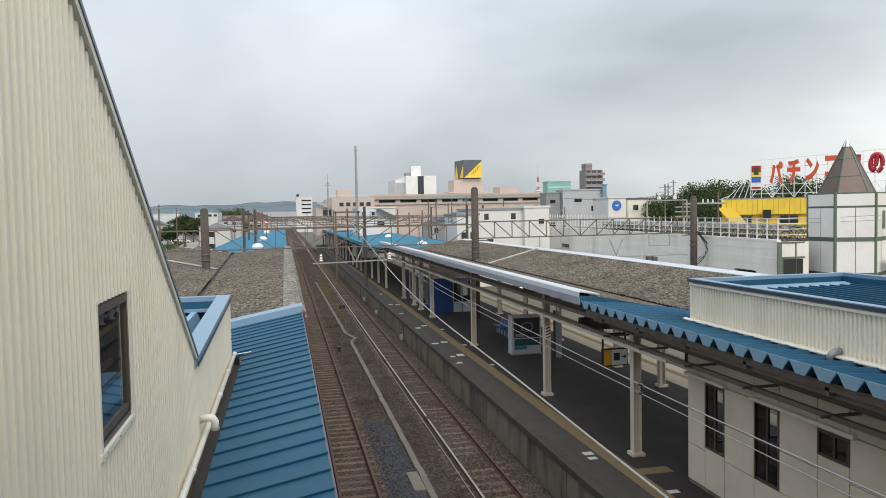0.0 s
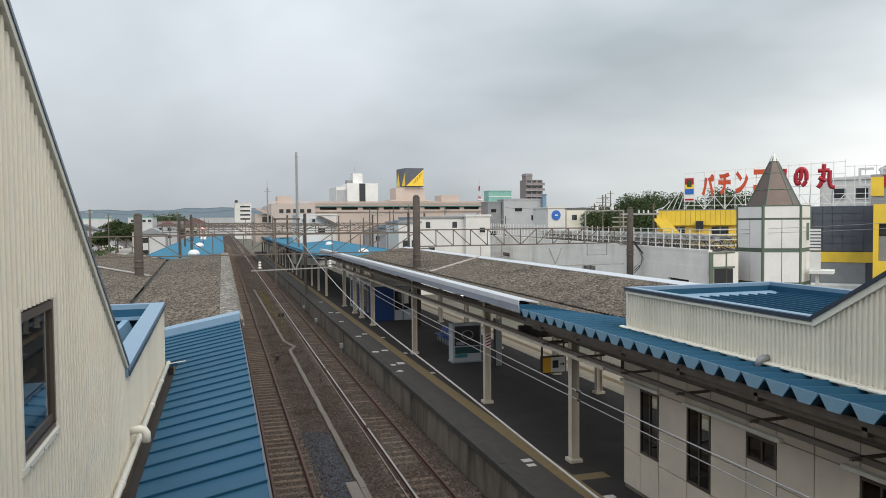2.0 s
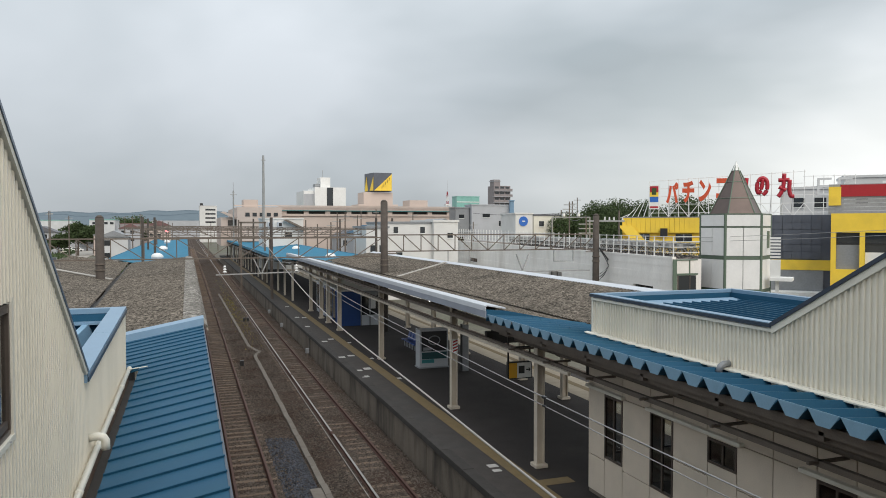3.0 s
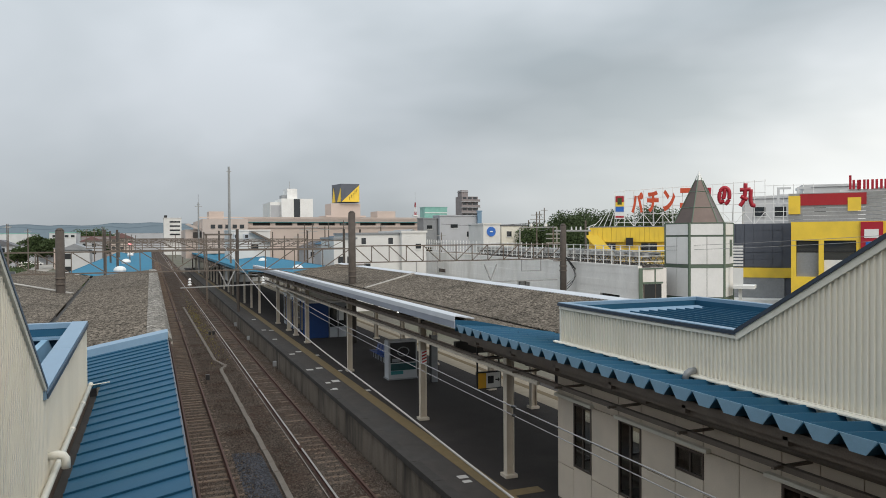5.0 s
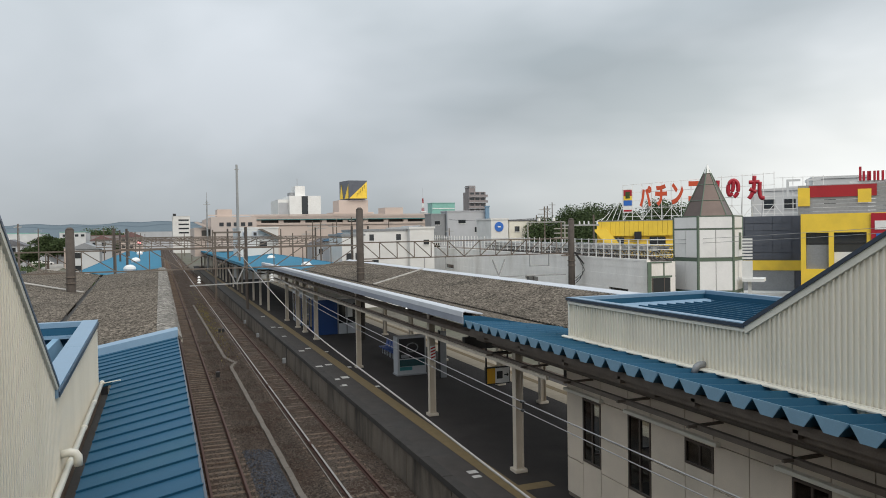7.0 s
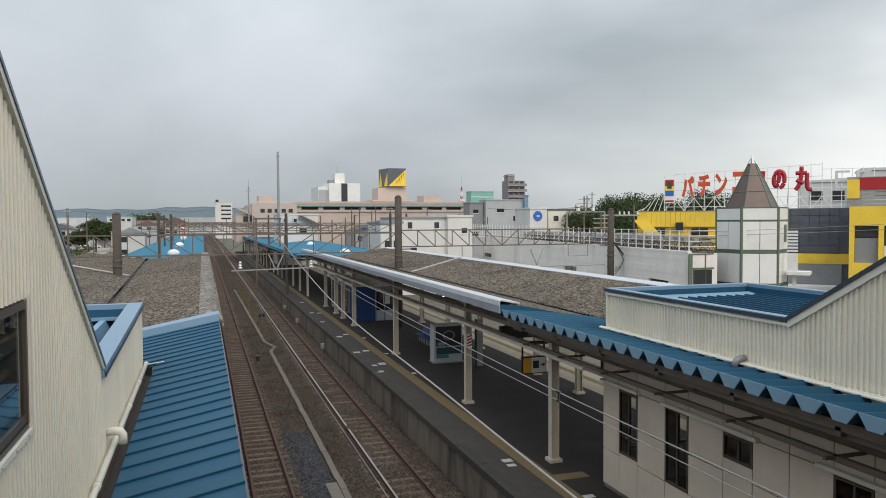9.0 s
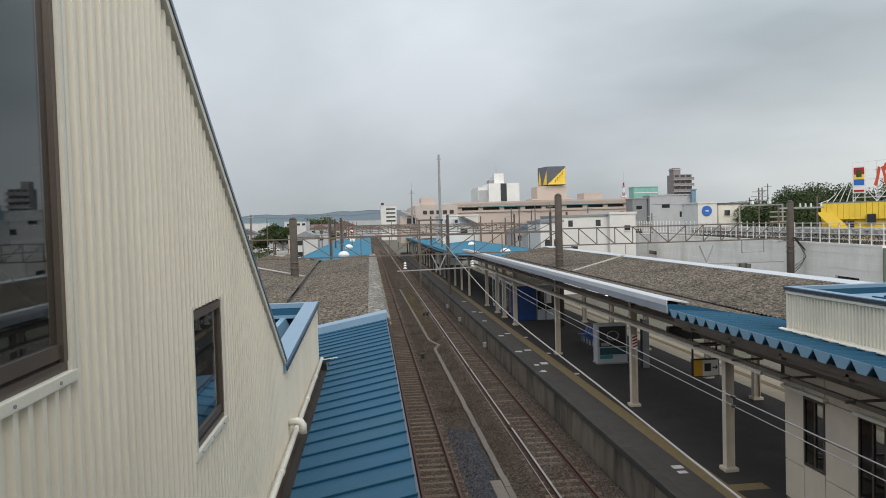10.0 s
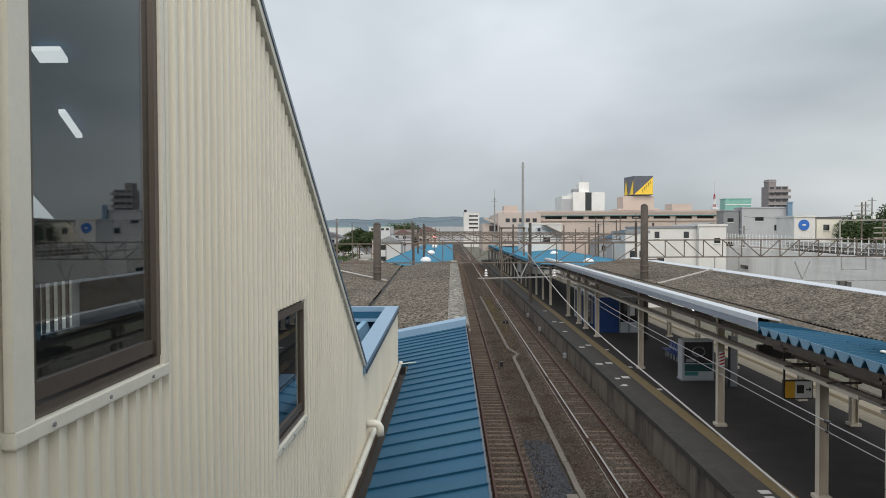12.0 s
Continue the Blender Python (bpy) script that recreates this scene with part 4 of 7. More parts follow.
# panelled room under the stairs
room = thing("platform_room", (RX, 10, P), "cream panelled room under the stairs on the platform", "room", kind="structure")
HZ, ROOM_END = 4.9, 17.3
wins = [(15.67, 16.5, 2.19, 3.84), (13.66, 14.52, 2.1, 3.88), (11.65, 12.51, 3.3, 3.82), (8.9, 9.7, 2.2, 3.84), (6.4, 7.3, 2.2, 3.84)]
bm = bmesh.new()
cols = [ROOM_END, 16.5, 15.67, 14.52, 13.66, 12.51, 11.65, 10.7, 9.7, 8.9, 8.1, 7.3, 6.4, 5.4, 4.4, 3, 1, -3]
for a, b in zip(cols, cols[1:]):
    win = next((w for w in wins if abs(w[1] - a) < 0.01), None)
    levels = [P + 0.1, 2.1, 3.0, 3.9, HZ] if not win else [P + 0.1, win[2], win[3], HZ]
    for z0, z1 in zip(levels, levels[1:]):
        if win and abs(z0 - win[2]) < 0.01:
            continue
        part("wall_panel", cuboid(RX, RX + 0.06, b + 0.011, a - 0.011, z0 + 0.011, z1 - 0.011), PANEL, room)
part("plinth", cuboid(RX + 0.02, RX + 0.1, -3, ROOM_END - 0.02, P, P + 0.1), CONCRETE, room)
part("back_wall", cuboid(14.2, 14.3, -3, ROOM_END - 0.003, P, HZ), PANEL, room)
# added ceiling and partition, coloured dark so the room looks unlit
part("shade_ceiling", cuboid(RX + 0.08, 14.2, -3, ROOM_END - 0.06, HZ - 0.1, HZ - 0.04), SHADE_DARK, room, "ceiling coloured dark for the unlit room")
part("inner_partition", cuboid(RX + 0.1, 14.2, 10.4, 10.5, P, HZ - 0.1), SHADE_DARK, room)
END_WINS = ((10.98, 11.95, 2.0, 3.9), (12.55, 13.6, 2.0, 3.9))  # openings in the end wall
for x0, x1 in ((RX + 0.08, 10.98), (11.95, 12.55), (13.6, 14.2)):
    part("end_panel", cuboid(x0, x1, ROOM_END - 0.055, ROOM_END - 0.003, P, HZ), PANEL, room)
for x0, x1, z0, z1 in END_WINS:
    part("end_panel", cuboid(x0 + 0.002, x1 - 0.002, ROOM_END - 0.055, ROOM_END - 0.003, P, z0), PANEL, room)
    part("end_panel", cuboid(x0 + 0.002, x1 - 0.002, ROOM_END - 0.055, ROOM_END - 0.003, z1, HZ), PANEL, room)
    w = part("window", cuboid(x0 + 0.002, x1 - 0.002, ROOM_END - 0.06, ROOM_END, z0, z0 + 0.05), BRONZE, room, "bronze end window")
    for x in (x0, (x0 + x1) / 2 - 0.025, x1 - 0.05):
        part("frame", cuboid(x + 0.002, x + 0.048, ROOM_END - 0.06, ROOM_END, z0 + 0.05, z1 - 0.002), BRONZE, w)
for y0, y1, z0, z1 in wins:
    w = part("window", cuboid(RX - 0.01, RX + 0.05, y0, y1, z0, z0 + 0.05), BRONZE, room, "dark bronze window")
    part("frame", cuboid(RX - 0.01, RX + 0.05, y0, y0 + 0.05, z0 + 0.05, z1), BRONZE, w)
    part("frame", cuboid(RX - 0.01, RX + 0.05, y1 - 0.05, y1, z0 + 0.05, z1), BRONZE, w)
    part("frame", cuboid(RX - 0.01, RX + 0.05, y0 + 0.05, y1 - 0.05, z1 - 0.05, z1), BRONZE, w)
    part("frame", cuboid(RX, RX + 0.05, lerp(y0, y1, 0.45), lerp(y0, y1, 0.45) + 0.05, z0 + 0.05, z1 - 0.05), BRONZE, w)
    pane = part("pane", cuboid(RX + 0.02, RX + 0.026, y0 + 0.05, y1 - 0.05, z0 + 0.05, z1 - 0.05), GLASS, w, "clear window glass")
    pane.visible_shadow = False
for y0, y1 in ((15.55, 17.29), (11.45, 14.55), (6.2, 10.0)):
    part("window_hood", cuboid(RX - 0.12, RX + 0.01, y0, y1, 3.9, 3.98, bevel=0.01), CREAM_TRIM, room, "cream hood strip")

# unseen roofs and wall added behind the footbridge to darken the eave
back = thing("rear_canopy", (12, -20, P), "unseen canopy and room added behind the footbridge to block light", "platform canopy", "canopies", "structure")
part("blocker_roof", cuboid(8.75, 14.8, -40, -5.4, 5.05, 5.2), BLUE_ROOF, back)
part("room_wall", cuboid(RX, 14.2, -40, -3.05, P, 4.9), PANEL, back)
part("left_blocker_roof", cuboid(-9.5, 0.4, -40, -5.4, 5.05, 5.2), BLUE_ROOF, back)

# footbridge around the lens
bridge = thing("footbridge", (0, -2, 5.5), "cream footbridge across the tracks", "footbridge", kind="structure")
part("deck", cuboid(-8, 16, -5.2, -0.25, 6.2, 6.5), GREY_METAL, bridge)
part("parapet", cuboid(LX, RX, -0.4, -0.25, 6.5, 7.5), CREAM, bridge)
part("roof_slab", cuboid(-8, 16, -5.2, -0.3, 9.2, 9.4), GREY_METAL, bridge)
part("rear_parapet", cuboid(-8, 16, -5.3, -5.2, 6.2, 7.5), CREAM_TRIM, bridge)
part("rear_header", cuboid(-8, 16, -5.3, -5.2, 9.0, 9.4), CREAM_TRIM, bridge)
for x in (2.2, 5.2, 8.0):
    part("mullion", cuboid(x, x + 0.1, -0.4, -0.25, 7.5, 9.2), BRONZE, bridge)


# ---- overhead line: portals, brackets, wires ----
INSUL = mat("white_porcelain", (0.72, 0.72, 0.70), 0.2, vary=0.03, bump=0.0)
WIRE = mat("weathered_wire", (0.30, 0.30, 0.30), 0.5, 0.4, vary=0.05, bump=0.0)
CABLE = mat("pale_sheathed_cable", (0.33, 0.31, 0.29), 0.5, vary=0.06, bump=0.0)
GALV = mat("galvanised_steel", (0.36, 0.36, 0.35), 0.5, 0.5, vary=0.1, bump=0.05)


def truss(name, y, x0, x1, z_top, z_low, n, parent, d=0.35, w=0.08):
    """A lattice girder across the tracks: two chords, posts and diagonals."""
    for z in (z_top, z_low):
        part("chord", cuboid(x0, x1, y - w / 2, y + w / 2, z - w / 2, z + w / 2), STEEL, parent)
    mid = n // 2
    for i in range(n + 1):
        x = lerp(x0, x1, i / n)
        part("lattice_post", cuboid(x - w * 0.35, x + w * 0.35, y - w * 0.35, y + w * 0.35, z_low, z_top), STEEL, parent)
        if i < n:
            xb = lerp(x0, x1, (i + 1) / n)
            a, b = ((x, z_top), (xb, z_low)) if i < mid else ((x, z_low), (xb, z_top))
            part("diagonal", bar(bmesh.new(), (a[0], y, a[1]), (b[0], y, b[1]), w * 0.7, w * 0.7), STEEL, parent)


def insulator(name_y, x, z, parent):
    bm = bmesh.new()
    for k in range(3):
        tube(bm, [(x, name_y, z + 0.16 * k), (x, name_y, z + 0.16 * k + 0.05), (x, name_y, z + 0.16 * k + 0.11)], 0.14 - 0.02 * k, 12, 0.05)
    part("insulator", bm, INSUL, parent, "white ribbed insulator", smooth=False)


G = 48.5
gantry = thing("catenary_portal", (4, G, 0), "brown lattice steel portal on weathered poles over the tracks", "catenary portal", "portals")
truss("a", G, -10.0, 12.55, 7.45, 6.18, 12, gantry)
truss("b", G, 12.8, 29.1, 7.62, 6.5, 13, gantry)
for x, z0, z1, r in ((-4.95, P, 8.72, 0.28), (12.68, P, 9.85, 0.27), (29.15, -0.4, 9.0, 0.27)):
    part("pole", tube(bmesh.new(), [(x, G, z0), (x, G, lerp(z0, z1, 0.5)), (x, G, z1)], r, 14, r * 0.88), POLE, gantry, "dark weathered pole", smooth=True)
    part("pole_cap", tube(bmesh.new(), [(x, G, z1), (x, G, z1 + 0.1), (x, G, z1 + 0.16)], r * 0.88, 14, r * 0.35), POLE, gantry, smooth=True)
    for zz in (5.9, 5.55):
        part("band", tube(bmesh.new(), [(x, G, zz), (x, G, zz + 0.08)], r * 1.12, 14), STEEL, gantry)
part("cross_arm", cuboid(28.4, 31.6, G - 0.06, G + 0.06, 8.55, 8.67), GALV, gantry)
part("arm_post", cuboid(31.1, 31.2, G - 0.05, G + 0.05, 6.2, 9.4), STEEL, gantry)
for x in (29.9, 30.3, 30.7, 31.45):
    part("arm_insulator", tube(bmesh.new(), [(x, G, 8.67), (x, G, 8.8), (x, G, 8.92)], 0.07, 8, 0.05), INSUL, gantry, "white insulator")
for x in (12.68, 29.15):
    part("cross_arm", cuboid(x - 0.9, x + 0.9, G - 0.1, G - 0.02, 6.3, 6.38), STEEL, gantry)
for x, z in ((4.5, 5.12), (23.04, 5.02)):
    part("drop_strut", bar(bmesh.new(), (x - 0.5, G, 6.2), (x, G, z), 0.07, 0.07), GALV, gantry)
    part("drop_strut", bar(bmesh.new(), (x + 0.5, G, 6.2), (x, G, z), 0.07, 0.07), GALV, gantry)
part("bracket_bar", bar(bmesh.new(), (1.7, G - 0.05, 5.14), (6.95, G - 0.05, 5.24), 0.07, 0.07), GALV, gantry, "horizontal bracket pipe")
for x in (2.25, 6.75):
    insulator(G - 0.05, x, 5.3, gantry)
    part("insulator_rod", cuboid(x - 0.02, x + 0.02, G - 0.07, G - 0.03, 5.16, 5.32), GALV, gantry)
part("bracket_bar", cuboid(21.5, 28.6, G - 0.09, G - 0.02, 4.88, 4.95), GALV, gantry)
for x in (17.3, 18.9, 25.6, 27.2):
    part("hanger", cuboid(x - 0.03, x + 0.03, G - 0.03, G + 0.03, 5.6, 6.5), GALV, gantry)
for x in (17.3, 25.6):
    part("hanger", cuboid(x, x + 1.6, G - 0.03, G + 0.03, 5.6, 5.66), GALV, gantry)
for x in (18.2,):
    insulator(G, x, 5.05, gantry)

for i, (y, xs, zt) in enumerate(((74, (-3.9, 7.9, 18.5), 7.9), (86, (-3.3, 9.1, 23.5), 8.0), (108, (-5.0, 9.0, 21.5), 8.1), (138, (-5.0, 8.9, 21), 8.2), (175, (-5, 8.8, 21), 8.3), (225, (-5, 8.6, 20), 8.3), (290, (-5, 8.6, 20), 8.4))):
    g2 = thing("catenary_portal", (xs[0], y, 0), "distant brown lattice portal over the railway", "catenary portal", "portals")
    truss("c", y, xs[0] - (3 if i else 0), xs[-1], zt, zt - 0.75, 14, g2, w=0.09)
    for x in xs:
        part("pole", tube(bmesh.new(), [(x, y, P if x < 15 else -0.4), (x, y, zt + 1.2)], 0.14, 10, 0.12), POLE if i < 3 else STEEL, g2)
frm = thing("signal_frame", (6.3, 95, 0), "square steel frame standing over the tracks", "signal frame")
for p, q in (((6.4, 95, 0), (6.4, 95, 8.7)), ((9.3, 95, P), (9.3, 95, 8.7)), ((6.2, 95, 8.7), (9.5, 95, 8.7)), ((6.4, 95, 6.9), (9.3, 95, 6.9))):
    part("frame_bar", bar(bmesh.new(), p, q, 0.22, 0.22), STEEL, frm)
sig = thing("railway_signal", (-2.7, 112, 0), "red railway signal lamp on a post", "signal")
part("post", tube(bmesh.new(), [(-2.7, 112, 5.2), (-2.7, 112, 8.0)], 0.07, 8), STEEL, sig)
RED = mat("red_enamel", (0.38, 0.02, 0.025), 0.4, vary=0.05, bump=0.0)
part("lamp_head", cuboid(-2.9, -2.5, 111.8, 112.0, 7.2, 8.0, bevel=0.05), BLACK, sig)
SIGNAL_ON = bpy.data.materials.new("lit_red_lens")
SIGNAL_ON.use_nodes = True
SIGNAL_ON.node_tree.nodes["Principled BSDF"].inputs["Emission Color"].default_value = (1, 0.05, 0.06, 1)
SIGNAL_ON.node_tree.nodes["Principled BSDF"].inputs["Emission Strength"].default_value = 2.0
part("lens", tube(bmesh.new(), [(-2.7, 111.8, 7.5), (-2.7, 111.74, 7.5)], 0.2, 16), SIGNAL_ON, sig, "lit red lens")


def wire(label, pts, r, material=None, segs=10):
    """A wire hung between points, with a slight sag in each span."""
    out = []
    P3 = [Vector(p[:3]) for p in pts]
    P3 = [P3[0] * 2 - P3[1]] + P3 + [P3[-1] * 2 - P3[-2]]
    for i in range(1, len(P3) - 2):
        a, b, c, d = P3[i - 1:i + 3]
        m0 = (c - a) * ((c - b).length / ((c - b).length + (b - a).length))
        m1 = (d - b) * ((c - b).length / ((d - c).length + (c - b).length))
        for k in range(segs):
            f = k / segs
            p = (2 * f ** 3 - 3 * f ** 2 + 1) * b + (f ** 3 - 2 * f ** 2 + f) * m0 + (3 * f ** 2 - 2 * f ** 3) * c + (f ** 3 - f ** 2) * m1
            out.append((p.x, p.y, p.z - pts[i - 1][3] * 4 * f * (1 - f)))
    out.append(pts[-1][:3])
    w = thing("overhead_wire", pts[0][:3], label, "wire", "overhead wires")
    part("strand", tube(bmesh.new(), out, r, 6), material or WIRE, w)


wire("thin bare feeder wire over the platform-side track", [(6.2, -0.5, 5.12, 0.0), (6.2, 7, 5.07, 0.0), (6.2, 12, 5.045, 0.0), (6.2, 15.5, 5.07, 0.0), (6.2, 23.4, 5.143, 0.0), (6.25, 30, 5.245, 0.0), (6.7, G, 5.66, 0.3), (6.0, 96, 6.3, 0.3), (6, 180, 6.4, 0)], 0.010)
wire("thin bare lower wire over the platform-side track", [(6.2, -0.5, 4.95, 0.0), (6.2, 7, 4.895, 0.0), (6.2, 12, 4.885, 0.0), (6.2, 15.5, 4.893, 0.0), (6.2, 23.4, 4.956, 0.0), (6.25, 31.5, 5.07, 0.0), (6.7, G, 5.42, 0.1), (6.0, 96, 5.6, 0.1), (6, 180, 5.8, 0)], 0.0075)
clamp = thing("wire_clamp", (6.2, 12.1, 4.88), "small dark clamp joining two wires", "clamp")
part("dropper", cuboid(6.192, 6.208, 12.09, 12.11, 4.88, 5.05), BLACK, clamp)
part("jaw", cuboid(6.17, 6.23, 12.03, 12.17, 5.025, 5.07, bevel=0.01), BLACK, clamp)
part("jaw", cuboid(6.175, 6.225, 12.05, 12.15, 4.865, 4.905, bevel=0.01), BLACK, clamp)
wire("thick pale sheathed cable sagging along the tracks", [(4.3, -0.5, 4.6, 0.0), (4.3, 8.4, 4.82, 0.0), (4.3, 13.4, 4.98, 0.0), (4.3, 22.4, 5.24, 0.0), (4.3, 30.7, 5.85, 0.0), (4.28, G, 7.75, 0.0)], 0.017, CABLE)
wire("pale conduit lying along the shining rail", [(5.14, 3, -0.1, 0.0), (5.2, 25, -0.1, 0.0), (5.27, 90, -0.1, 0.0)], 0.013, CABLE)
wire("thin wire over the rusty track", [(1.95, G, 5.2, 0.1), (1.95, 96, 5.6, 0.1), (1.95, 180, 5.8, 0)], 0.012)
wire("thin line wire beside the white building", [(29.2, G, 7.3, 0.3), (38, 20, 8.6, 0.2), (48, -8, 8.8, 0)], 0.014)
wire("thin line wire beside the white building", [(29.2, G, 7.1, 0.35), (38, 20, 8.35, 0.2), (48, -8, 8.6, 0)], 0.014)
for k in range(3):
    part_pts = [(29.2 + 0.05 * k, G - 0.3, 6.6), (29.6 + 0.25 * k, G - 0.5, 5.9 - 0.2 * k), (30.0 - 0.2 * k, G - 0.5, 5.2 - 0.3 * k), (29.3, G - 0.3, 4.6 - 0.2 * k)]
    part("jumper_cable", tube(bmesh.new(), part_pts, 0.03, 6), BLACK, gantry)


# ---- things on the island platform ----
board = thing("advert_board", (11.9, 35.3, P), "white illuminated advertising board, cabinet greyed for shade, with a dark display", "advert board")
bz = P
# cabinet coloured grey for the shade it stands in
part("cabinet", cuboid(10.98, 12.5, 35.05, 35.75, bz + 0.05, bz + 1.95, bevel=0.03), GREY_WALL, board)
part("plinth", cuboid(10.95, 12.53, 35.0, 35.8, bz, bz + 0.06), GREY_METAL, board)
part("display", cuboid(11.08, 12.42, 35.03, 35.06, bz + 0.86, bz + 1.86), BLACK, board, "black display panel")
TEAL = mat("teal_print", (0.035, 0.19, 0.2), 0.4, vary=0.1, bump=0.0)
DARK_TEAL = mat("dark_teal_print", (0.012, 0.06, 0.065), 0.4, vary=0.1, bump=0.0)
part("poster", cuboid(11.1, 12.42, 35.035, 35.056, bz + 0.46, bz + 0.8), DARK_TEAL, board, "dark teal printed strip")
part("poster", cuboid(11.1, 11.75, 35.03, 35.055, bz + 0.26, bz + 0.44), TEAL, board, "teal printed strip")
part("poster", cuboid(11.16, 11.6, 35.02, 35.034, bz + 0.9, bz + 1.06), GREY_METAL, board)
part("ring_motif", tube(bmesh.new(), [(11.75 + 0.3 * math.cos(a * math.pi / 8), 35.02, bz + 1.4 + 0.22 * math.sin(a * math.pi / 8)) for a in range(17)], 0.03, 6), GREY_METAL, board)
stripe = thing("warning_plate", (9.83, 26.7, 3.3), "red and white striped warning plate on a post", "sign")
part("plate", cuboid(9.73, 9.94, 26.76, 26.785, 3.28, 3.8), WHITE, stripe)
for k in range(4):
    part("red_stripe", prism(bmesh.new(), [(9.735, 26.757, 3.30 + 0.12 * k), (9.935, 26.757, 3.37 + 0.12 * k), (9.935, 26.757, 3.43 + 0.12 * k), (9.735, 26.757, 3.36 + 0.12 * k)], (0, 0.004, 0)), RED, stripe)
notice = thing("notice_post", (12.9, 33.8, P), "dark grey notice board on the platform", "notice board")
part("panel", cuboid(12.75, 13.1, 33.7, 33.85, P, P + 2.3, bevel=0.02), GREY_METAL, notice)
part("frame", cuboid(12.72, 12.76, 33.68, 33.87, P, P + 2.35), BLACK, notice)

SEAT = mat("blue_plastic_seat", (0.015, 0.06, 0.26), 0.35, vary=0.05, bump=0.0)


def bench_seat(x, y):
    s = thing("platform_seat", (x, y, P), "blue moulded plastic seat in a row on the platform", "seat", "row of seats")
    part("seat", cuboid(x - 0.22, x + 0.22, y - 0.23, y + 0.23, P + 0.4, P + 0.46, bevel=0.02), SEAT, s)
    part("backrest", prism(bmesh.new(), [(x + 0.18, y - 0.22, P + 0.44), (x + 0.24, y - 0.22, P + 0.44), (x + 0.34, y - 0.2, P + 0.85), (x + 0.29, y - 0.2, P + 0.85)], (0, 0.42, 0)), SEAT, s)
    for dy in (-0.18, 0.18):
        part("leg", tube(bmesh.new(), [(x, y + dy, P), (x, y + dy, P + 0.4)], 0.025, 8), GREY_METAL, s)


for k in range(8):
    bench_seat(12.3, 38.2 + 0.55 * k)
KIOSK = mat("deep_blue_panel", (0.012, 0.055, 0.20), 0.4, vary=0.08, bump=0.02)
kiosk = thing("waiting_room", (10.4, 52, P), "blue panelled waiting room with glazed doors", "waiting room")
part("wall", cuboid(10.4, 11.8, 51.9, 52.0, P, P + 2.5), KIOSK, kiosk)
part("wall", cuboid(11.8, 13.8, 51.9, 52.0, P, P + 0.75), WHITE_METAL, kiosk)
part("wall", cuboid(11.8, 13.8, 51.9, 52.0, P + 2.1, P + 2.5), GREY_METAL, kiosk)
part("glazing", cuboid(11.8, 13.7, 51.94, 51.97, P + 0.75, P + 2.1), DARK_GLASS, kiosk)
part("wall", cuboid(10.4, 10.5, 52.0, 53.9, P, P + 2.5), KIOSK, kiosk)
part("wall", cuboid(10.4, 10.5, 56.0, 62.5, P, P + 2.5), WHITE_METAL, kiosk)
part("roof", cuboid(10.3, 13.9, 51.8, 62.6, P + 2.5, P + 2.6), WHITE, kiosk)
part("rear_wall", cuboid(13.7, 13.8, 52.0, 62.5, P, P + 2.5), KIOSK, kiosk)
for y in (53.9, 55.0, 57.2, 58.4, 59.6, 61.0):
    part("glazing", cuboid(10.36, 10.42, y, y + 1.0, P + 0.3, P + 2.3), DARK_GLASS, kiosk)
    part("mullion", cuboid(10.34, 10.44, y - 0.07, y, P, P + 2.45), KIOSK, kiosk)
for x in (11.8, 12.45, 13.1, 13.7):
    part("mullion", cuboid(x, x + 0.08, 51.84, 51.9, P, P + 2.5), GREY_METAL, kiosk)
part("glazing", cuboid(12.98, 13.68, 51.87, 51.9, P + 0.9, P + 2.2), DARK_GLASS, kiosk)
part("poster", cuboid(12.4, 12.9, 51.87, 51.9, P + 1.2, P + 2.0), WHITE, kiosk)

hang = thing("hanging_sign", (10.85, 23, 2.9), "hanging platform sign, orange and white with an arrow", "sign")
SIGN_Y = mat("orange_sign_face", (0.75, 0.40, 0.03), 0.4, vary=0.03, bump=0.0)
part("case", cuboid(10.38, 11.3, 22.98, 23.12, 2.93, 3.53, bevel=0.015), BLACK, hang)
part("face", cuboid(10.42, 10.72, 22.968, 22.985, 2.97, 3.49), SIGN_Y, hang)
part("face", cuboid(10.72, 11.26, 22.967, 22.985, 2.97, 3.49), WHITE, hang)
part("pictogram", cuboid(10.78, 11.0, 22.96, 22.972, 3.12, 3.38), BLACK, hang)
part("arrow", cuboid(11.06, 11.22, 22.96, 22.972, 3.22, 3.26), BLACK, hang)
part("arrow", bar(bmesh.new(), (11.16, 22.966, 3.3), (11.22, 22.966, 3.24), 0.01, 0.03), BLACK, hang)
part("arrow", bar(bmesh.new(), (11.16, 22.966, 3.18), (11.22, 22.966, 3.24), 0.01, 0.03), BLACK, hang)
for x in (10.42, 11.24):
    part("hanger", cuboid(x - 0.025, x + 0.025, 23.03, 23.08, 3.53, 4.75), BLACK, hang)
part("hanger", cuboid(10.42, 11.24, 23.03, 23.08, 4.0, 4.05), BLACK, hang)
for y, x0 in ((21.2, 11.4), (17.9, 10.6), (24.4, 10.2)):
    d = thing("departure_display", (x0 + 0.6, y, 4.0), "dark hanging display box under the canopy", "display")
    part("case", cuboid(x0, x0 + 1.3, y, y + 0.25, 3.95, 4.4, bevel=0.02), BLACK, d)
    part("hanger", cuboid(x0 + 0.2, x0 + 0.25, y + 0.1, y + 0.14, 4.4, 4.85), BLACK, d)
    part("hanger", cuboid(x0 + 1.05, x0 + 1.1, y + 0.1, y + 0.14, 4.4, 4.85), BLACK, d)
lamp_on = bpy.data.materials.new("lit_tube")
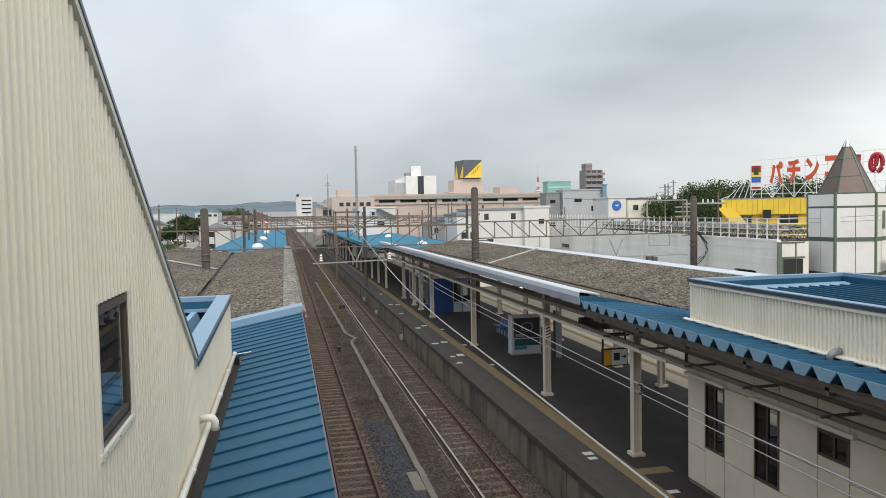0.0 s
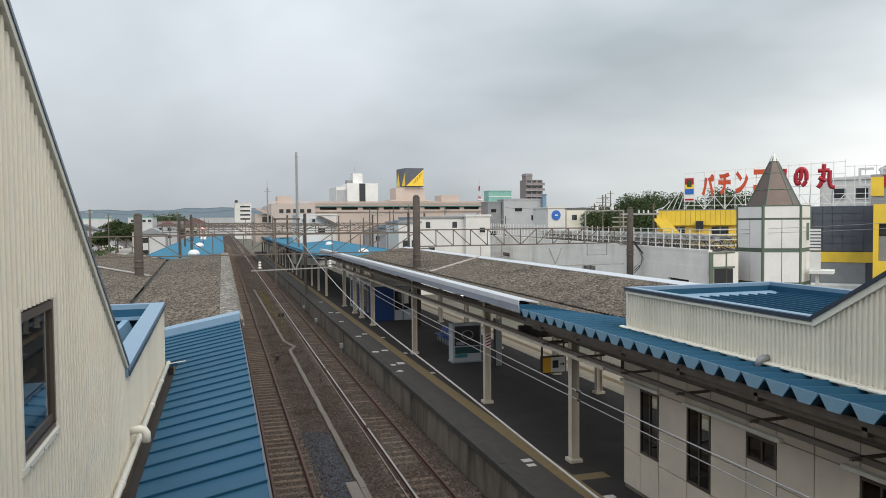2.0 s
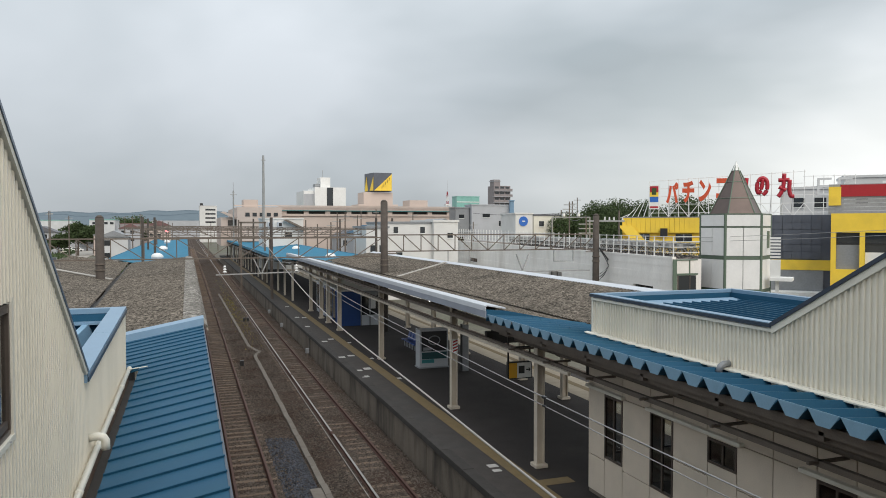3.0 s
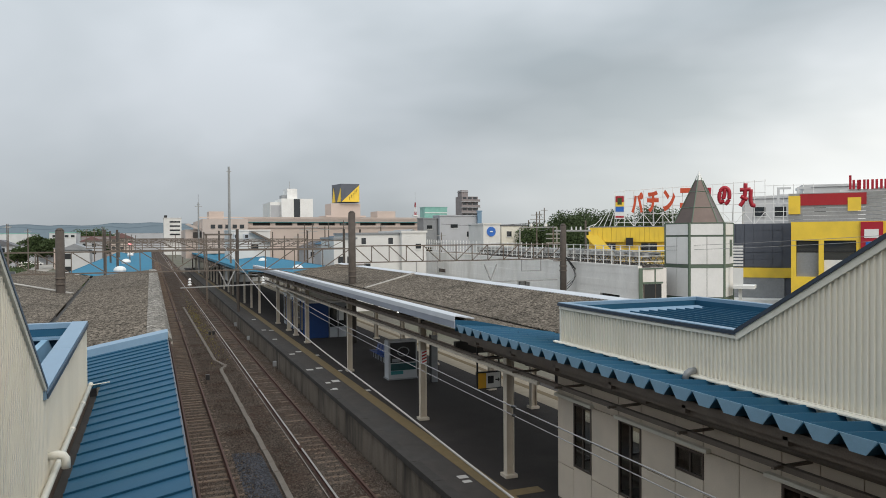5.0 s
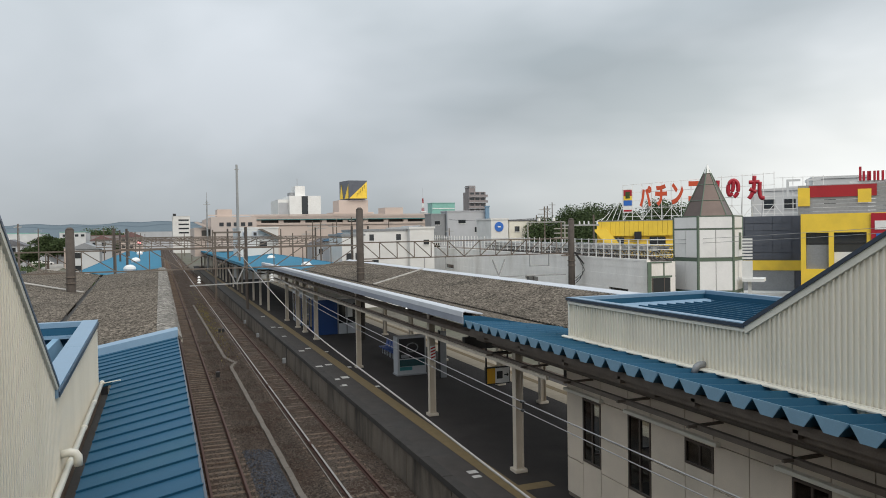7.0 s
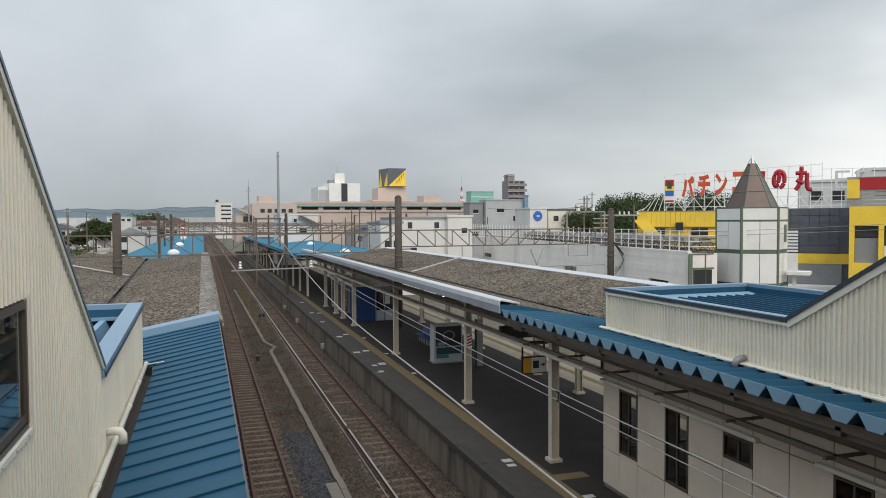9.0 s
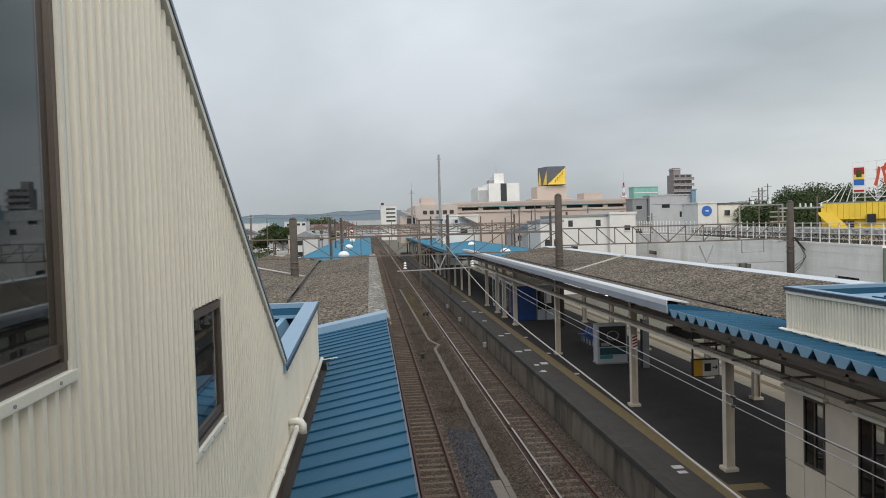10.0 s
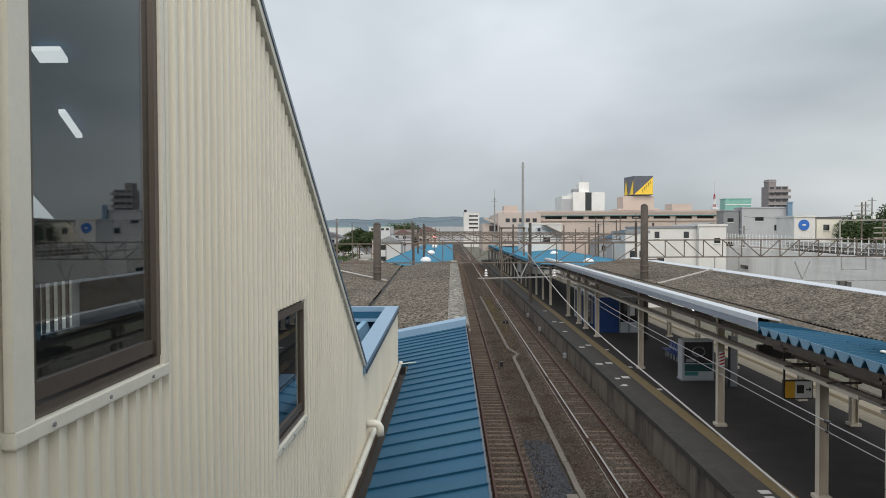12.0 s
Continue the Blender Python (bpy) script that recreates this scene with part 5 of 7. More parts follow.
lamp_on.use_nodes = True
lamp_on.node_tree.nodes["Principled BSDF"].inputs["Emission Color"].default_value = (1, 0.97, 0.9, 1)
lamp_on.node_tree.nodes["Principled BSDF"].inputs["Emission Strength"].default_value = 2.5
for y in (24.2, 33.0):
    l = thing("strip_light", (11.0, y, 4.6), "lit fluorescent strip under the canopy", "lamp", "strip lights")
    part("tube_lamp", cuboid(10.7, 11.2, y, y + 0.12, 4.62, 4.68), lamp_on, l)
    part("housing", cuboid(10.65, 11.25, y - 0.03, y + 0.15, 4.68, 4.75), WHITE, l)
# pipes and cable trays under the folded roof
pip = thing("eave_pipework", (9.3, 10, 4.8), "dark conduits and beams under the folded roof", "pipework")
for x, z, r in ((9.35, 4.95, 0.05), (9.5, 4.78, 0.04), (9.75, 4.62, 0.06), (10.0, 4.5, 0.035)):
    part("conduit", tube(bmesh.new(), [(x, -2, z), (x, 21, z + 0.03)], r, 8), STEEL, pip)
for i in range(9):
    y = 1.5 + 2.3 * i
    part("bracket", cuboid(8.95, 10.2, y, y + 0.1, 4.98, 5.12), STEEL, pip)
    part("clamp", cuboid(9.3, 10.15, y + 0.6, y + 0.66, 4.4, 4.45), STEEL, pip)
for y in (7.0, 12.3, 20.6):
    part("soffit_box", cuboid(9.3, 9.6, y, y + 0.7, 4.78, 4.96, bevel=0.02), STEEL, pip)
part("eave_board", cuboid(9.40, 9.48, 17.0, 69, 4.28, 4.37), CREAM_POST, canopy2, "pale cable duct")


# ---- the town around the station ----
def oriented(o, e):
    """A function that turns (along, away, up) into world places: o is the left front corner, e the way along the front."""
    e = Vector((e[0], e[1], 0)).normalized()
    n = Vector((-e.y, e.x, 0))
    return lambda a, d, z: Vector((o[0], o[1], 0)) + e * a + n * d + Vector((0, 0, z))


def obox(bm, F, a0, a1, d0, d1, z0, z1):
    vs = [bm.verts.new(F(a, d, z)) for z in (z0, z1) for d in (d0, d1) for a in (a0, a1)]
    for q in ((0, 2, 3, 1), (4, 5, 7, 6), (0, 1, 5, 4), (2, 6, 7, 3), (0, 4, 6, 2), (1, 3, 7, 5)):
        bm.faces.new([vs[i] for i in q])
    return bm


def ob(F, *a):
    return obox(bmesh.new(), F, *a)


BEIGE = mat("beige_render", (0.525, 0.44, 0.39), 0.8, vary=0.05, scale=0.3, bump=0.05, stain=(0.40, 0.32, 0.27), stain_amount=0.4, stain_scale=0.08)
TOWN_WHITE = mat("town_white_render", (0.66, 0.655, 0.635), 0.7, vary=0.06, scale=0.6, bump=0.05, stain=(0.5, 0.49, 0.47), stain_amount=0.5, stain_scale=0.25)
PALE_BLOCK = mat("pale_grey_render", (0.56, 0.57, 0.57), 0.75, vary=0.06, scale=0.5, bump=0.05, stain=(0.45, 0.46, 0.46), stain_scale=0.2)
# brown lightened to put depth haze on the far apartment tower
BROWN_WALL = mat("haze_lightened_brown_tile", (0.25, 0.22, 0.22), 0.6, vary=0.08, scale=0.5, bump=0.05)
GREEN_WALL = mat("pale_green_glass_wall", (0.22, 0.46, 0.40), 0.35, vary=0.06, scale=0.4, bump=0.02)
YELLOW = mat("yellow_cladding", (0.84, 0.58, 0.055), 0.5, vary=0.06, scale=0.7, bump=0.03, stain=(0.55, 0.38, 0.06), stain_amount=0.4)
SLATE = mat("slate_grey_panel", (0.105, 0.115, 0.14), 0.4, 0.2, vary=0.06, scale=0.7, bump=0.02)
RED_SIGN = mat("red_letter", (0.40, 0.013, 0.028), 0.4, vary=0.03, bump=0.0)
ORANGE_SIGN = mat("orange_letter", (0.60, 0.085, 0.03), 0.4, vary=0.03, bump=0.0)
BLUE_SIGN = mat("blue_sign", (0.03, 0.14, 0.50), 0.4, vary=0.03, bump=0.0)
ROOF_TILE = mat("dark_tile_roof", (0.12, 0.12, 0.13), 0.7, vary=0.1, scale=1.5, bump=0.1, island=0.2)
RED_ROOF = mat("dull_red_roof", (0.17, 0.095, 0.09), 0.7, vary=0.1, bump=0.1)
# distance haze is put into the blue-grey hill colour
HAZE_HILL = mat("haze_coloured_wooded_hill", (0.145, 0.18, 0.205), 1.0, vary=0.05, scale=0.012, grain=0.05, bump=0.0, stain=(0.11, 0.145, 0.165), stain_scale=0.004, spec=0.0)
LEAF = mat("foliage", (0.058, 0.085, 0.034), 0.8, vary=0.25, scale=1.5, grain=8, bump=0.0, stain=(0.034, 0.055, 0.02), island=0.3, spec=0.2)
BARK = mat("bark", (0.09, 0.07, 0.055), 0.9, vary=0.2)
SPIRE = mat("brown_metal_spire", (0.115, 0.085, 0.075), 0.45, 0.4, vary=0.08, scale=2, bump=0.03)
TOWER_BAND = mat("grey_green_band", (0.12, 0.165, 0.12), 0.5, 0.2, vary=0.06, bump=0.02)
TOWER_PANEL = mat("white_tower_panel", (0.79, 0.78, 0.76), 0.35, vary=0.03, bump=0.01, stain=(0.58, 0.58, 0.56), stain_amount=0.4, island=0.03)


def block(name, o, e, w, d, z1, material, label, category="building", z0=-0.6, wins=(), roof=None, group=""):
    """A plain town building. wins: (along, up, width, height) of each opening on the front."""
    F = oriented(o, e)
    b = thing(name, (*o, z0), label, category, group)
    part("wall", ob(F, 0, w, 0, d, z0, z1), material, b)
    part("roof", ob(F, -0.12, w + 0.12, -0.12, d + 0.12, z1, z1 + 0.25), roof or material, b)
    for a, z, ww, hh in wins:
        win = part("window", ob(F, a, a + ww, -0.05, 0.05, z, z + hh), DARK_GLASS, b)
        part("sill", ob(F, a - 0.05, a + ww + 0.05, -0.1, 0.02, z - 0.1, z), WHITE, win)
    return b, F


# long white building with cycle parking on its roof
wf_dir = Vector((0.11, 1.0, 0)).normalized()
W = oriented((29.0, 39.0), wf_dir)          # along = away from the lens, depth runs towards -x
wb = thing("cycle_park_building", (29, 39, -0.6), "long stained white building with rooftop cycle parking", "building")
openings = [(2.4, 5.2), (18.3, 21.4), (45.8, 49.6)]
for k in range(14):   # courses of cladding boards, each lapping the one below
    z0 = -0.6 + 0.48 * k
    bm = bmesh.new()
    cuts = [0.0]
    for a0, a1 in openings:
        if 3.7 < z0 < 3.75:
            cuts += [a0, a1]
    cuts.append(58.0)
    for a, b in zip(cuts[::2], cuts[1::2]):
        obox(bm, W, a, b, -0.25, 0.02 + 0.012 * (k % 2), z0, z0 + 0.478)
    part("cladding_course", bm, WHITE_WALL, wb)
part("end_wall", ob(W, -0.02, 0.3, -2.0, -0.2, -0.6, 6.12), WHITE_WALL, wb)
part("deck", ob(W, 0, 1.9, -1.9, -0.26, 5.85, 6.1), CONCRETE, wb)
part("deck", ob(W, 1.9, 58, -5, -0.26, 5.85, 6.1), CONCRETE, wb)
part("parapet", ob(W, 0, 58, -0.22, 0.05, 6.12, 6.26), WHITE_WALL, wb)
part("far_wall", ob(W, 3, 58, -5.2, -5, -0.6, 6.1), WHITE_WALL, wb)
# a dark sheet stands for the shaded room inside
part("interior", ob(W, 0.4, 57, -1.2, -1.0, 0, 5.8), SHADE_DARK, wb, "dark sheet for the unlit room behind the openings")
for a0, a1 in openings:
    w = part("window", ob(W, a0, a1, -0.2, -0.16, 3.72, 4.2), DARK_GLASS, wb)
    part("frame", ob(W, (a0 + a1) / 2 - 0.03, (a0 + a1) / 2 + 0.03, -0.16, -0.12, 3.72, 4.2), BRONZE, w)
    part("sill", ob(W, a0 - 0.05, a1 + 0.05, -0.1, 0.06, 3.66, 3.72), WHITE, w)
# windowed end bay beside the tower
EB = oriented((29.0, 38.97), (1.0, -0.03))
bay = part("end_bay", ob(EB, 0.0, 2.02, -0.08, 0.0, -0.6, 6.1), WHITE_WALL, wb)
part("dark_frame", ob(EB, -0.08, 0.2, -0.13, -0.08, 0, 6.12), TOWER_BAND, bay)
for a in (1.12, 1.93):
    part("dark_frame", ob(EB, a, a + 0.07, -0.13, -0.08, 5.22, 6.1), TOWER_BAND, bay)
part("dark_frame", ob(EB, 0.2, 2.02, -0.13, -0.08, 5.1, 5.22), TOWER_BAND, bay)
part("dark_frame", ob(EB, 0.2, 2.02, -0.13, -0.08, 6.04, 6.12), TOWER_BAND, bay)
for a in (0.32, 1.2):
    part("bay_window", ob(EB, a, a + 0.82, -0.12, -0.08, 4.05, 5.08), DARK_GLASS, bay)
    part("bay_frame", ob(EB, a - 0.06, a, -0.13, -0.08, 4.0, 5.1), BRONZE, bay)

fence = thing("roof_fence", (29, 39, 6.2), "white tubular fence along the cycle parking roof", "fence")
for i in range(48):
    a = 0.1 + 1.2 * i
    z = 6.24 + 0.006 * a
    part("post", ob(W, a - 0.03, a + 0.03, -0.12, -0.06, z, z + 1.3), WHITE, fence)
for h in (0.28, 0.62, 0.96, 1.28):
    part("fence_rail", ob(W, 0, 57.5, -0.11, -0.07, 6.24 + h, 6.28 + h), WHITE, fence)
F2 = oriented((29.0, 38.97), (1.0, -0.03))
for h in (0.28, 0.62, 0.96, 1.28):
    part("fence_rail", ob(F2, 0, 2.0, 0.05, 0.09, 6.24 + h, 6.28 + h), WHITE, fence)


def bicycle():
    b = thing("bicycle", (0, 0, 0), "parked city bicycle on the roof deck", "bicycle", "parked bicycles")
    for y in (-0.52, 0.52):
        part("wheel", tube(bmesh.new(), [(0, y + 0.32 * math.cos(k * math.pi / 8), 0.33 + 0.32 * math.sin(k * math.pi / 8)) for k in range(17)], 0.022, 5), BLACK, b)
    bm = bmesh.new()
    for p, q in (((0, -0.52, 0.33), (0, -0.1, 0.3)), ((0, -0.1, 0.3), (0, 0.4, 0.75)), ((0, -0.52, 0.33), (0, -0.2, 0.8)), ((0, -0.1, 0.3), (0, -0.2, 0.85)), ((0, 0.52, 0.33), (0, 0.36, 1.0))):
        tube(bm, [p, q], 0.025, 5)
    part("cycle_frame", bm, GALV, b)
    part("handlebar", tube(bmesh.new(), [(-0.28, 0.25, 1.02), (-0.15, 0.38, 1.02), (0.15, 0.38, 1.02), (0.28, 0.25, 1.02)], 0.02, 5), WHITE_METAL, b)
    part("saddle", cuboid(-0.08, 0.08, -0.34, -0.08, 0.84, 0.9, bevel=0.02), BLACK, b)
    part("basket", cuboid(-0.17, 0.17, 0.45, 0.72, 0.7, 0.95), GALV, b)
    return b


bike = bicycle()
rng = random.Random(4)
first = True
for row in range(2):
    for k in range(58):
        if rng.random() < 0.12:
            continue
        p = W(0.6 + 2.2 * row + 0.62 * k + rng.uniform(-0.1, 0.1), -1.4 - 2.3 * row, 6.1)
        m = pose(p.x, p.y, p.z, 0, rng.uniform(-4, 4), 84 + rng.uniform(-10, 10))
        if first:
            bike.matrix_basis = m
            first = False
        else:
            copy_thing(bike, m)

# hexagonal lift tower with a spire
TC, TR, TA = Vector((34.0, 39.2, 0)), 2.18, math.radians(-116.6)


def hexa(r, z):
    return [(TC.x + r * math.cos(TA + math.radians(30 + 60 * k)), TC.y + r * math.sin(TA + math.radians(30 + 60 * k)), z) for k in range(6)]


tower = thing("lift_tower", (TC.x, TC.y, -0.6), "hexagonal white panelled lift tower with a brown spire", "tower")
part("core", prism(bmesh.new(), hexa(TR - 0.06, -0.6), (0, 0, 9.55)), GREY_METAL, tower)
for z0, z1 in ((4.0, 4.2), (6.1, 6.32), (8.12, 8.2), (8.95, 9.02)):
    part("band", prism(bmesh.new(), hexa(TR + 0.03, z0), (0, 0, z1 - z0)), TOWER_BAND, tower)
for k in range(6):
    a, b = Vector(hexa(TR, 0)[k]), Vector(hexa(TR, 0)[(k + 1) % 6])
    F = oriented((a.x, a.y), b - a)
    L = (b - a).length
    part("corner_post", tube(bmesh.new(), [(a.x, a.y, -0.6), (a.x, a.y, 9.0)], 0.09, 8), TOWER_BAND, tower)
    for z0, z1 in ((0.0, 2.0), (2.04, 4.0), (4.2, 6.1), (6.32, 8.12)):
        for s in (0, 1):
            part("panel", ob(F, 0.08 + s * L / 2 - 0.06 * s, L / 2 - 0.02 + s * (L / 2 - 0.06), -0.05, 0.03, z0 + 0.02, z1 - 0.02), TOWER_PANEL, tower)
    part("panel", ob(F, 0.08, L - 0.08, -0.05, 0.03, 8.22, 8.93), TOWER_PANEL, tower)
    if k == 0:
        part("lamp_motif", ob(F, L * 0.55, L * 0.8, -0.08, -0.05, 6.8, 7.9), TOWER_BAND, tower)
bm = bmesh.new()
ring = [bm.verts.new(p) for p in hexa(1.62, 9.03)]
tip = bm.verts.new((TC.x, TC.y, 12.35))
for k in range(6):
    bm.faces.new((ring[k], ring[(k + 1) % 6], tip))
bm.faces.new(ring[::-1])
spire = part("spire", bm, SPIRE, tower, "brown metal spire")
for k in range(6):
    p = Vector(hexa(1.63, 9.03)[k])
    part("spire_rib", tube(bmesh.new(), [p, (TC.x, TC.y, 12.37)], 0.035, 5), TOWER_BAND, spire)
for f in (0.3, 0.62):
    q = [Vector(p).lerp(Vector((TC.x, TC.y, 12.36)), f) for p in hexa(1.64, 9.03)]
    part("spire_rib", tube(bmesh.new(), q + [q[0]], 0.025, 5), TOWER_BAND, spire)
bm = bmesh.new()
tube(bm, [(TC.x, TC.y, 11.85), (TC.x, TC.y, 12.5)], 0.27, 8, 0.0)
part("finial", bm, WHITE, spire, "white finial cap")
# stair landing beside the tower
ld = thing("tower_landing", (35.6, 37.6, 0), "white railed landing on the tower side", "landing")
LF = oriented((34.75, 36.95), (0.66, -0.75))
part("slab", ob(LF, 0, 1.3, 0, 1.6, 4.75, 4.95), WHITE, ld)
part("panel", ob(LF, 0, 0.62, 0.1, 0.15, 4.95, 6.1), WHITE, ld)
part("leg", ob(LF, 0.3, 0.5, 0.5, 0.7, -0.6, 4.75), WHITE, ld)
for k in range(7):
    part("louvre", ob(LF, 0, 0.62, 0.1, 0.14, 6.2 + 0.2 * k, 6.32 + 0.2 * k), WHITE, ld)

# amusement hall with rooftop letters
S0, SE = (43.5, 67.1), (0.766, -0.644)
A = oriented(S0, SE)
hall = thing("amusement_hall", (*S0, -0.6), "yellow-clad amusement hall with lettering on the roof", "building")
part("wall", ob(A, 0, 12.5, 0, 20, -0.6, 6.9), YELLOW, hall)
for k in range(26):
    part("cladding_panel", ob(A, 0.48 * k, 0.48 * k + 0.46, -0.08, 0.2, 7.55, 9.1), YELLOW, hall)
part("wall", ob(A, 0, 12.5, 0.3, 20, 6.9, 9.0), YELLOW, hall)
part("roof", ob(A, -0.1, 12.6, -0.1, 20, 9.1, 9.2), GREY_METAL, hall)
part("awning", prism(bmesh.new(), [A(-0.4, -0.3, 8.3), A(1.0, -0.3, 8.3), A(3.4, -0.6, 5.6), A(2.0, -0.6, 5.6)], A(0, 0.15, 0) - A(0, 0, 0)), YELLOW, hall, "slanted yellow sign panel")
for a, w in ((1.6, 1.2), (5.4, 1.6), (8.8, 1.8)):
    win = part("window", ob(A, a, a + w, -0.06, 0.1, 6.6, 7.4), DARK_GLASS, hall)
    part("frame", ob(A, a + w / 2 - 0.04, a + w / 2 + 0.04, -0.1, 0.0, 6.6, 7.4), GREY_METAL, win)
part("air_unit", ob(A, 3.9, 4.6, -0.5, -0.02, 7.1, 8.0), BLACK, hall)
# steel frame for the letters
S = oriented((45.9, 65.5), SE)
sign = thing("rooftop_sign", (45.9, 65.5, 9.2), "red and orange rooftop letters on a white steel frame", "sign")
for k in range(16):
    a = -0.2 + 0.98 * k
    part("upright", ob(S, a - 0.03, a + 0.03, 0.3, 0.36, 9.1, 12.95 + 0.055 * a), WHITE, sign)
    if k % 2 == 0:
        part("stay", bar(bmesh.new(), S(a, 0.3, 11.8), S(a, 3.0, 9.1), 0.06, 0.06), WHITE, sign)
        part("stay", bar(bmesh.new(), S(a, 0.3, 9.2), S(a + 0.98, 0.3, 10.5), 0.06, 0.06), WHITE, sign)
        part("stay", bar(bmesh.new(), S(a + 1.96, 0.3, 9.2), S(a + 0.98, 0.3, 10.5), 0.06, 0.06), WHITE, sign)
for z in (9.6, 10.5, 11.3, 12.1, 12.9):
    part("frame_rail", bar(bmesh.new(), S(-0.2, 0.33, z), S(14.6, 0.33, z + (0.7 if z > 12.5 else 0.35 if z > 12 else 0)), 0.05, 0.05), WHITE, sign)
for k in range(5):
    part("stay", bar(bmesh.new(), S(-3.2 + 0.6 * k, 0.5, 9.1), S(-2.2 + 0.55 * k, 0.6, 9.5 + 0.55 * k), 0.06, 0.06), WHITE, sign)


for k in range(5):  # empty end of the frame, with hollow backs of further letters
    a = 15.3 + 0.9 * k
    part("upright", ob(S, a - 0.03, a + 0.03, 0.3, 0.36, 9.1, 13.2), WHITE, sign)
for z in (9.6, 10.5, 11.3, 12.1, 13.1):
    part("frame_rail", bar(bmesh.new(), S(14.4, 0.33, z), S(19.0, 0.33, z), 0.05, 0.05), WHITE, sign)
for a in (15.6, 17.4):
    back = part("hollow_letter", ob(S, a, a + 0.22, 0.1, 0.25, 11.2, 12.9), PALE_BLOCK, sign, "grey hollow letter back")
    for z in (11.2, 12.0, 12.7):
        part("stroke", ob(S, a + 0.22, a + 1.25, 0.1, 0.25, z, z + 0.2), PALE_BLOCK, back)


def letters(text, place, size, material, parent, rz, extrude=0.08, name="lettering", fit=None, bold=0.055):
    """Built-in-font lettering; fit: width and height that the glyphs fill."""
    cu = bpy.data.curves.new("lettering", "FONT")
    cu.body, cu.size, cu.extrude, cu.offset = text, size, extrude, bold
    tmp = bpy.data.objects.new("tmp", cu)
    scene.collection.objects.link(tmp)
    bpy.context.view_layer.update()
    me = bpy.data.meshes.new_from_object(tmp.evaluated_get(bpy.context.evaluated_depsgraph_get()))
    bpy.data.objects.remove(tmp)
    bpy.data.curves.remove(cu)
    if fit:
        xs, zs = [v.co.x for v in me.vertices], [v.co.y for v in me.vertices]
        me.transform(Matrix.Translation((-min(xs), -min(zs), 0)))
        me.transform(Matrix.Diagonal((fit[0] / (max(xs) - min(xs)), fit[1] / (max(zs) - min(zs)), 1, 1)))
    me.transform(pose(*place, 90, 0, rz))
    me.transform(Matrix.Translation(-origin(parent)))
    me.materials.clear()
    me.materials.append(material)
    o = new(name, me)
    o.parent = parent
    return o


def smooth_line(pts, n=5):
    """Points along a rounded line through the given ones."""
    out = []
    for i in range(len(pts) - 1):
        p0, p1, p2, p3 = (Vector(pts[max(0, min(len(pts) - 1, i + k))]) for k in (-1, 0, 1, 2))
        for k in range(n):
            t = k / n
            out.append(0.5 * (2 * p1 + (p2 - p0) * t + (2 * p0 - 5 * p1 + 4 * p2 - p3) * t * t + (3 * p1 - p0 - 3 * p2 + p3) * t ** 3))
    return out + [Vector(pts[-1])]


RZ = math.degrees(math.atan2(SE[1], SE[0]))
for ch, a, w, z, h in (("パ", 1.52, 1.2, 10.57, 2.17), ("チ", 3.12, 1.17, 10.63, 2.27), ("ン", 4.72, 1.2, 10.74, 2.24), ("コ", 6.4, 1.25, 10.9, 2.2)):
    letters(ch, S(a, 0.18, z), 2.55, ORANGE_SIGN, sign, RZ, 0.2, fit=(w, h), bold=0.12)
# red motifs: a rounded hook, a rounded spiral stroke and a crossed stroke
for strokes in ([[(8.15, 12.95), (8.75, 12.95), (8.4, 12.0), (8.5, 11.4), (8.85, 11.2), (9.12, 11.6), (9.2, 12.4), (9.25, 13.05)]],
                [[(10.74, 12.9), (10.66, 12.2), (10.45, 11.55), (10.25, 11.7), (10.22, 12.3), (10.42, 12.85), (10.78, 13.0), (11.1, 12.72), (11.16, 12.1), (11.02, 11.6), (10.75, 11.33)]],
                [[(12.68, 13.4), (12.62, 12.3), (12.45, 11.6), (12.15, 11.12)], [(12.15, 12.75), (13.15, 12.78)], [(13.17, 12.78), (13.15, 11.8), (13.28, 11.2), (13.6, 11.15)], [(12.22, 12.1), (12.85, 11.75)]]):
    bm = bmesh.new()
    for pts in strokes:
        tube(bm, [S(q.x, 0.12, q.y) for q in smooth_line([Vector((*p, 0)) for p in pts])], 0.2, 8)
    part("motif", bm, RED_SIGN, sign, smooth=True)
part("logo_panel", ob(S, -0.2, 0.85, 0.05, 0.2, 10.0, 12.5), WHITE, sign)
part("logo_patch", ob(S, -0.1, 0.75, 0.02, 0.06, 11.75, 12.4), RED_SIGN, sign)
part("logo_patch", ob(S, -0.1, 0.75, 0.015, 0.055, 11.3, 11.75), YELLOW, sign)
part("logo_patch", ob(S, -0.1, 0.75, 0.02, 0.06, 10.75, 11.3), BLUE_SIGN, sign)
part("logo_patch", ob(S, 0.1, 0.55, 0.0, 0.05, 11.5, 12.2), LEAF, sign)
part("logo_patch", ob(S, -0.1, 0.75, 0.02, 0.06, 10.12, 10.3), RED_SIGN, sign)

# slate wing and yellow-framed wing
G1 = oriented((51.0, 55.0), (0.70, -0.71))
wing = thing("slate_wing", (51, 55, -0.6), "slate grey panelled wing with a yellow band", "building")
part("wall", ob(G1, 0, 8, 0.12, 12, -0.6, 9.25), SLATE, wing)
for i in range(6):
    for k in range(6):
        part("panel", ob(G1, 0.8 * i, 0.8 * i + 0.77, 0.0, 0.14, 5.2 + 0.68 * k, 5.2 + 0.68 * k + 0.65), SLATE, wing)
part("band", ob(G1, 0.4, 6.2, -0.1, 0.1, 4.2, 5.12), YELLOW, wing)
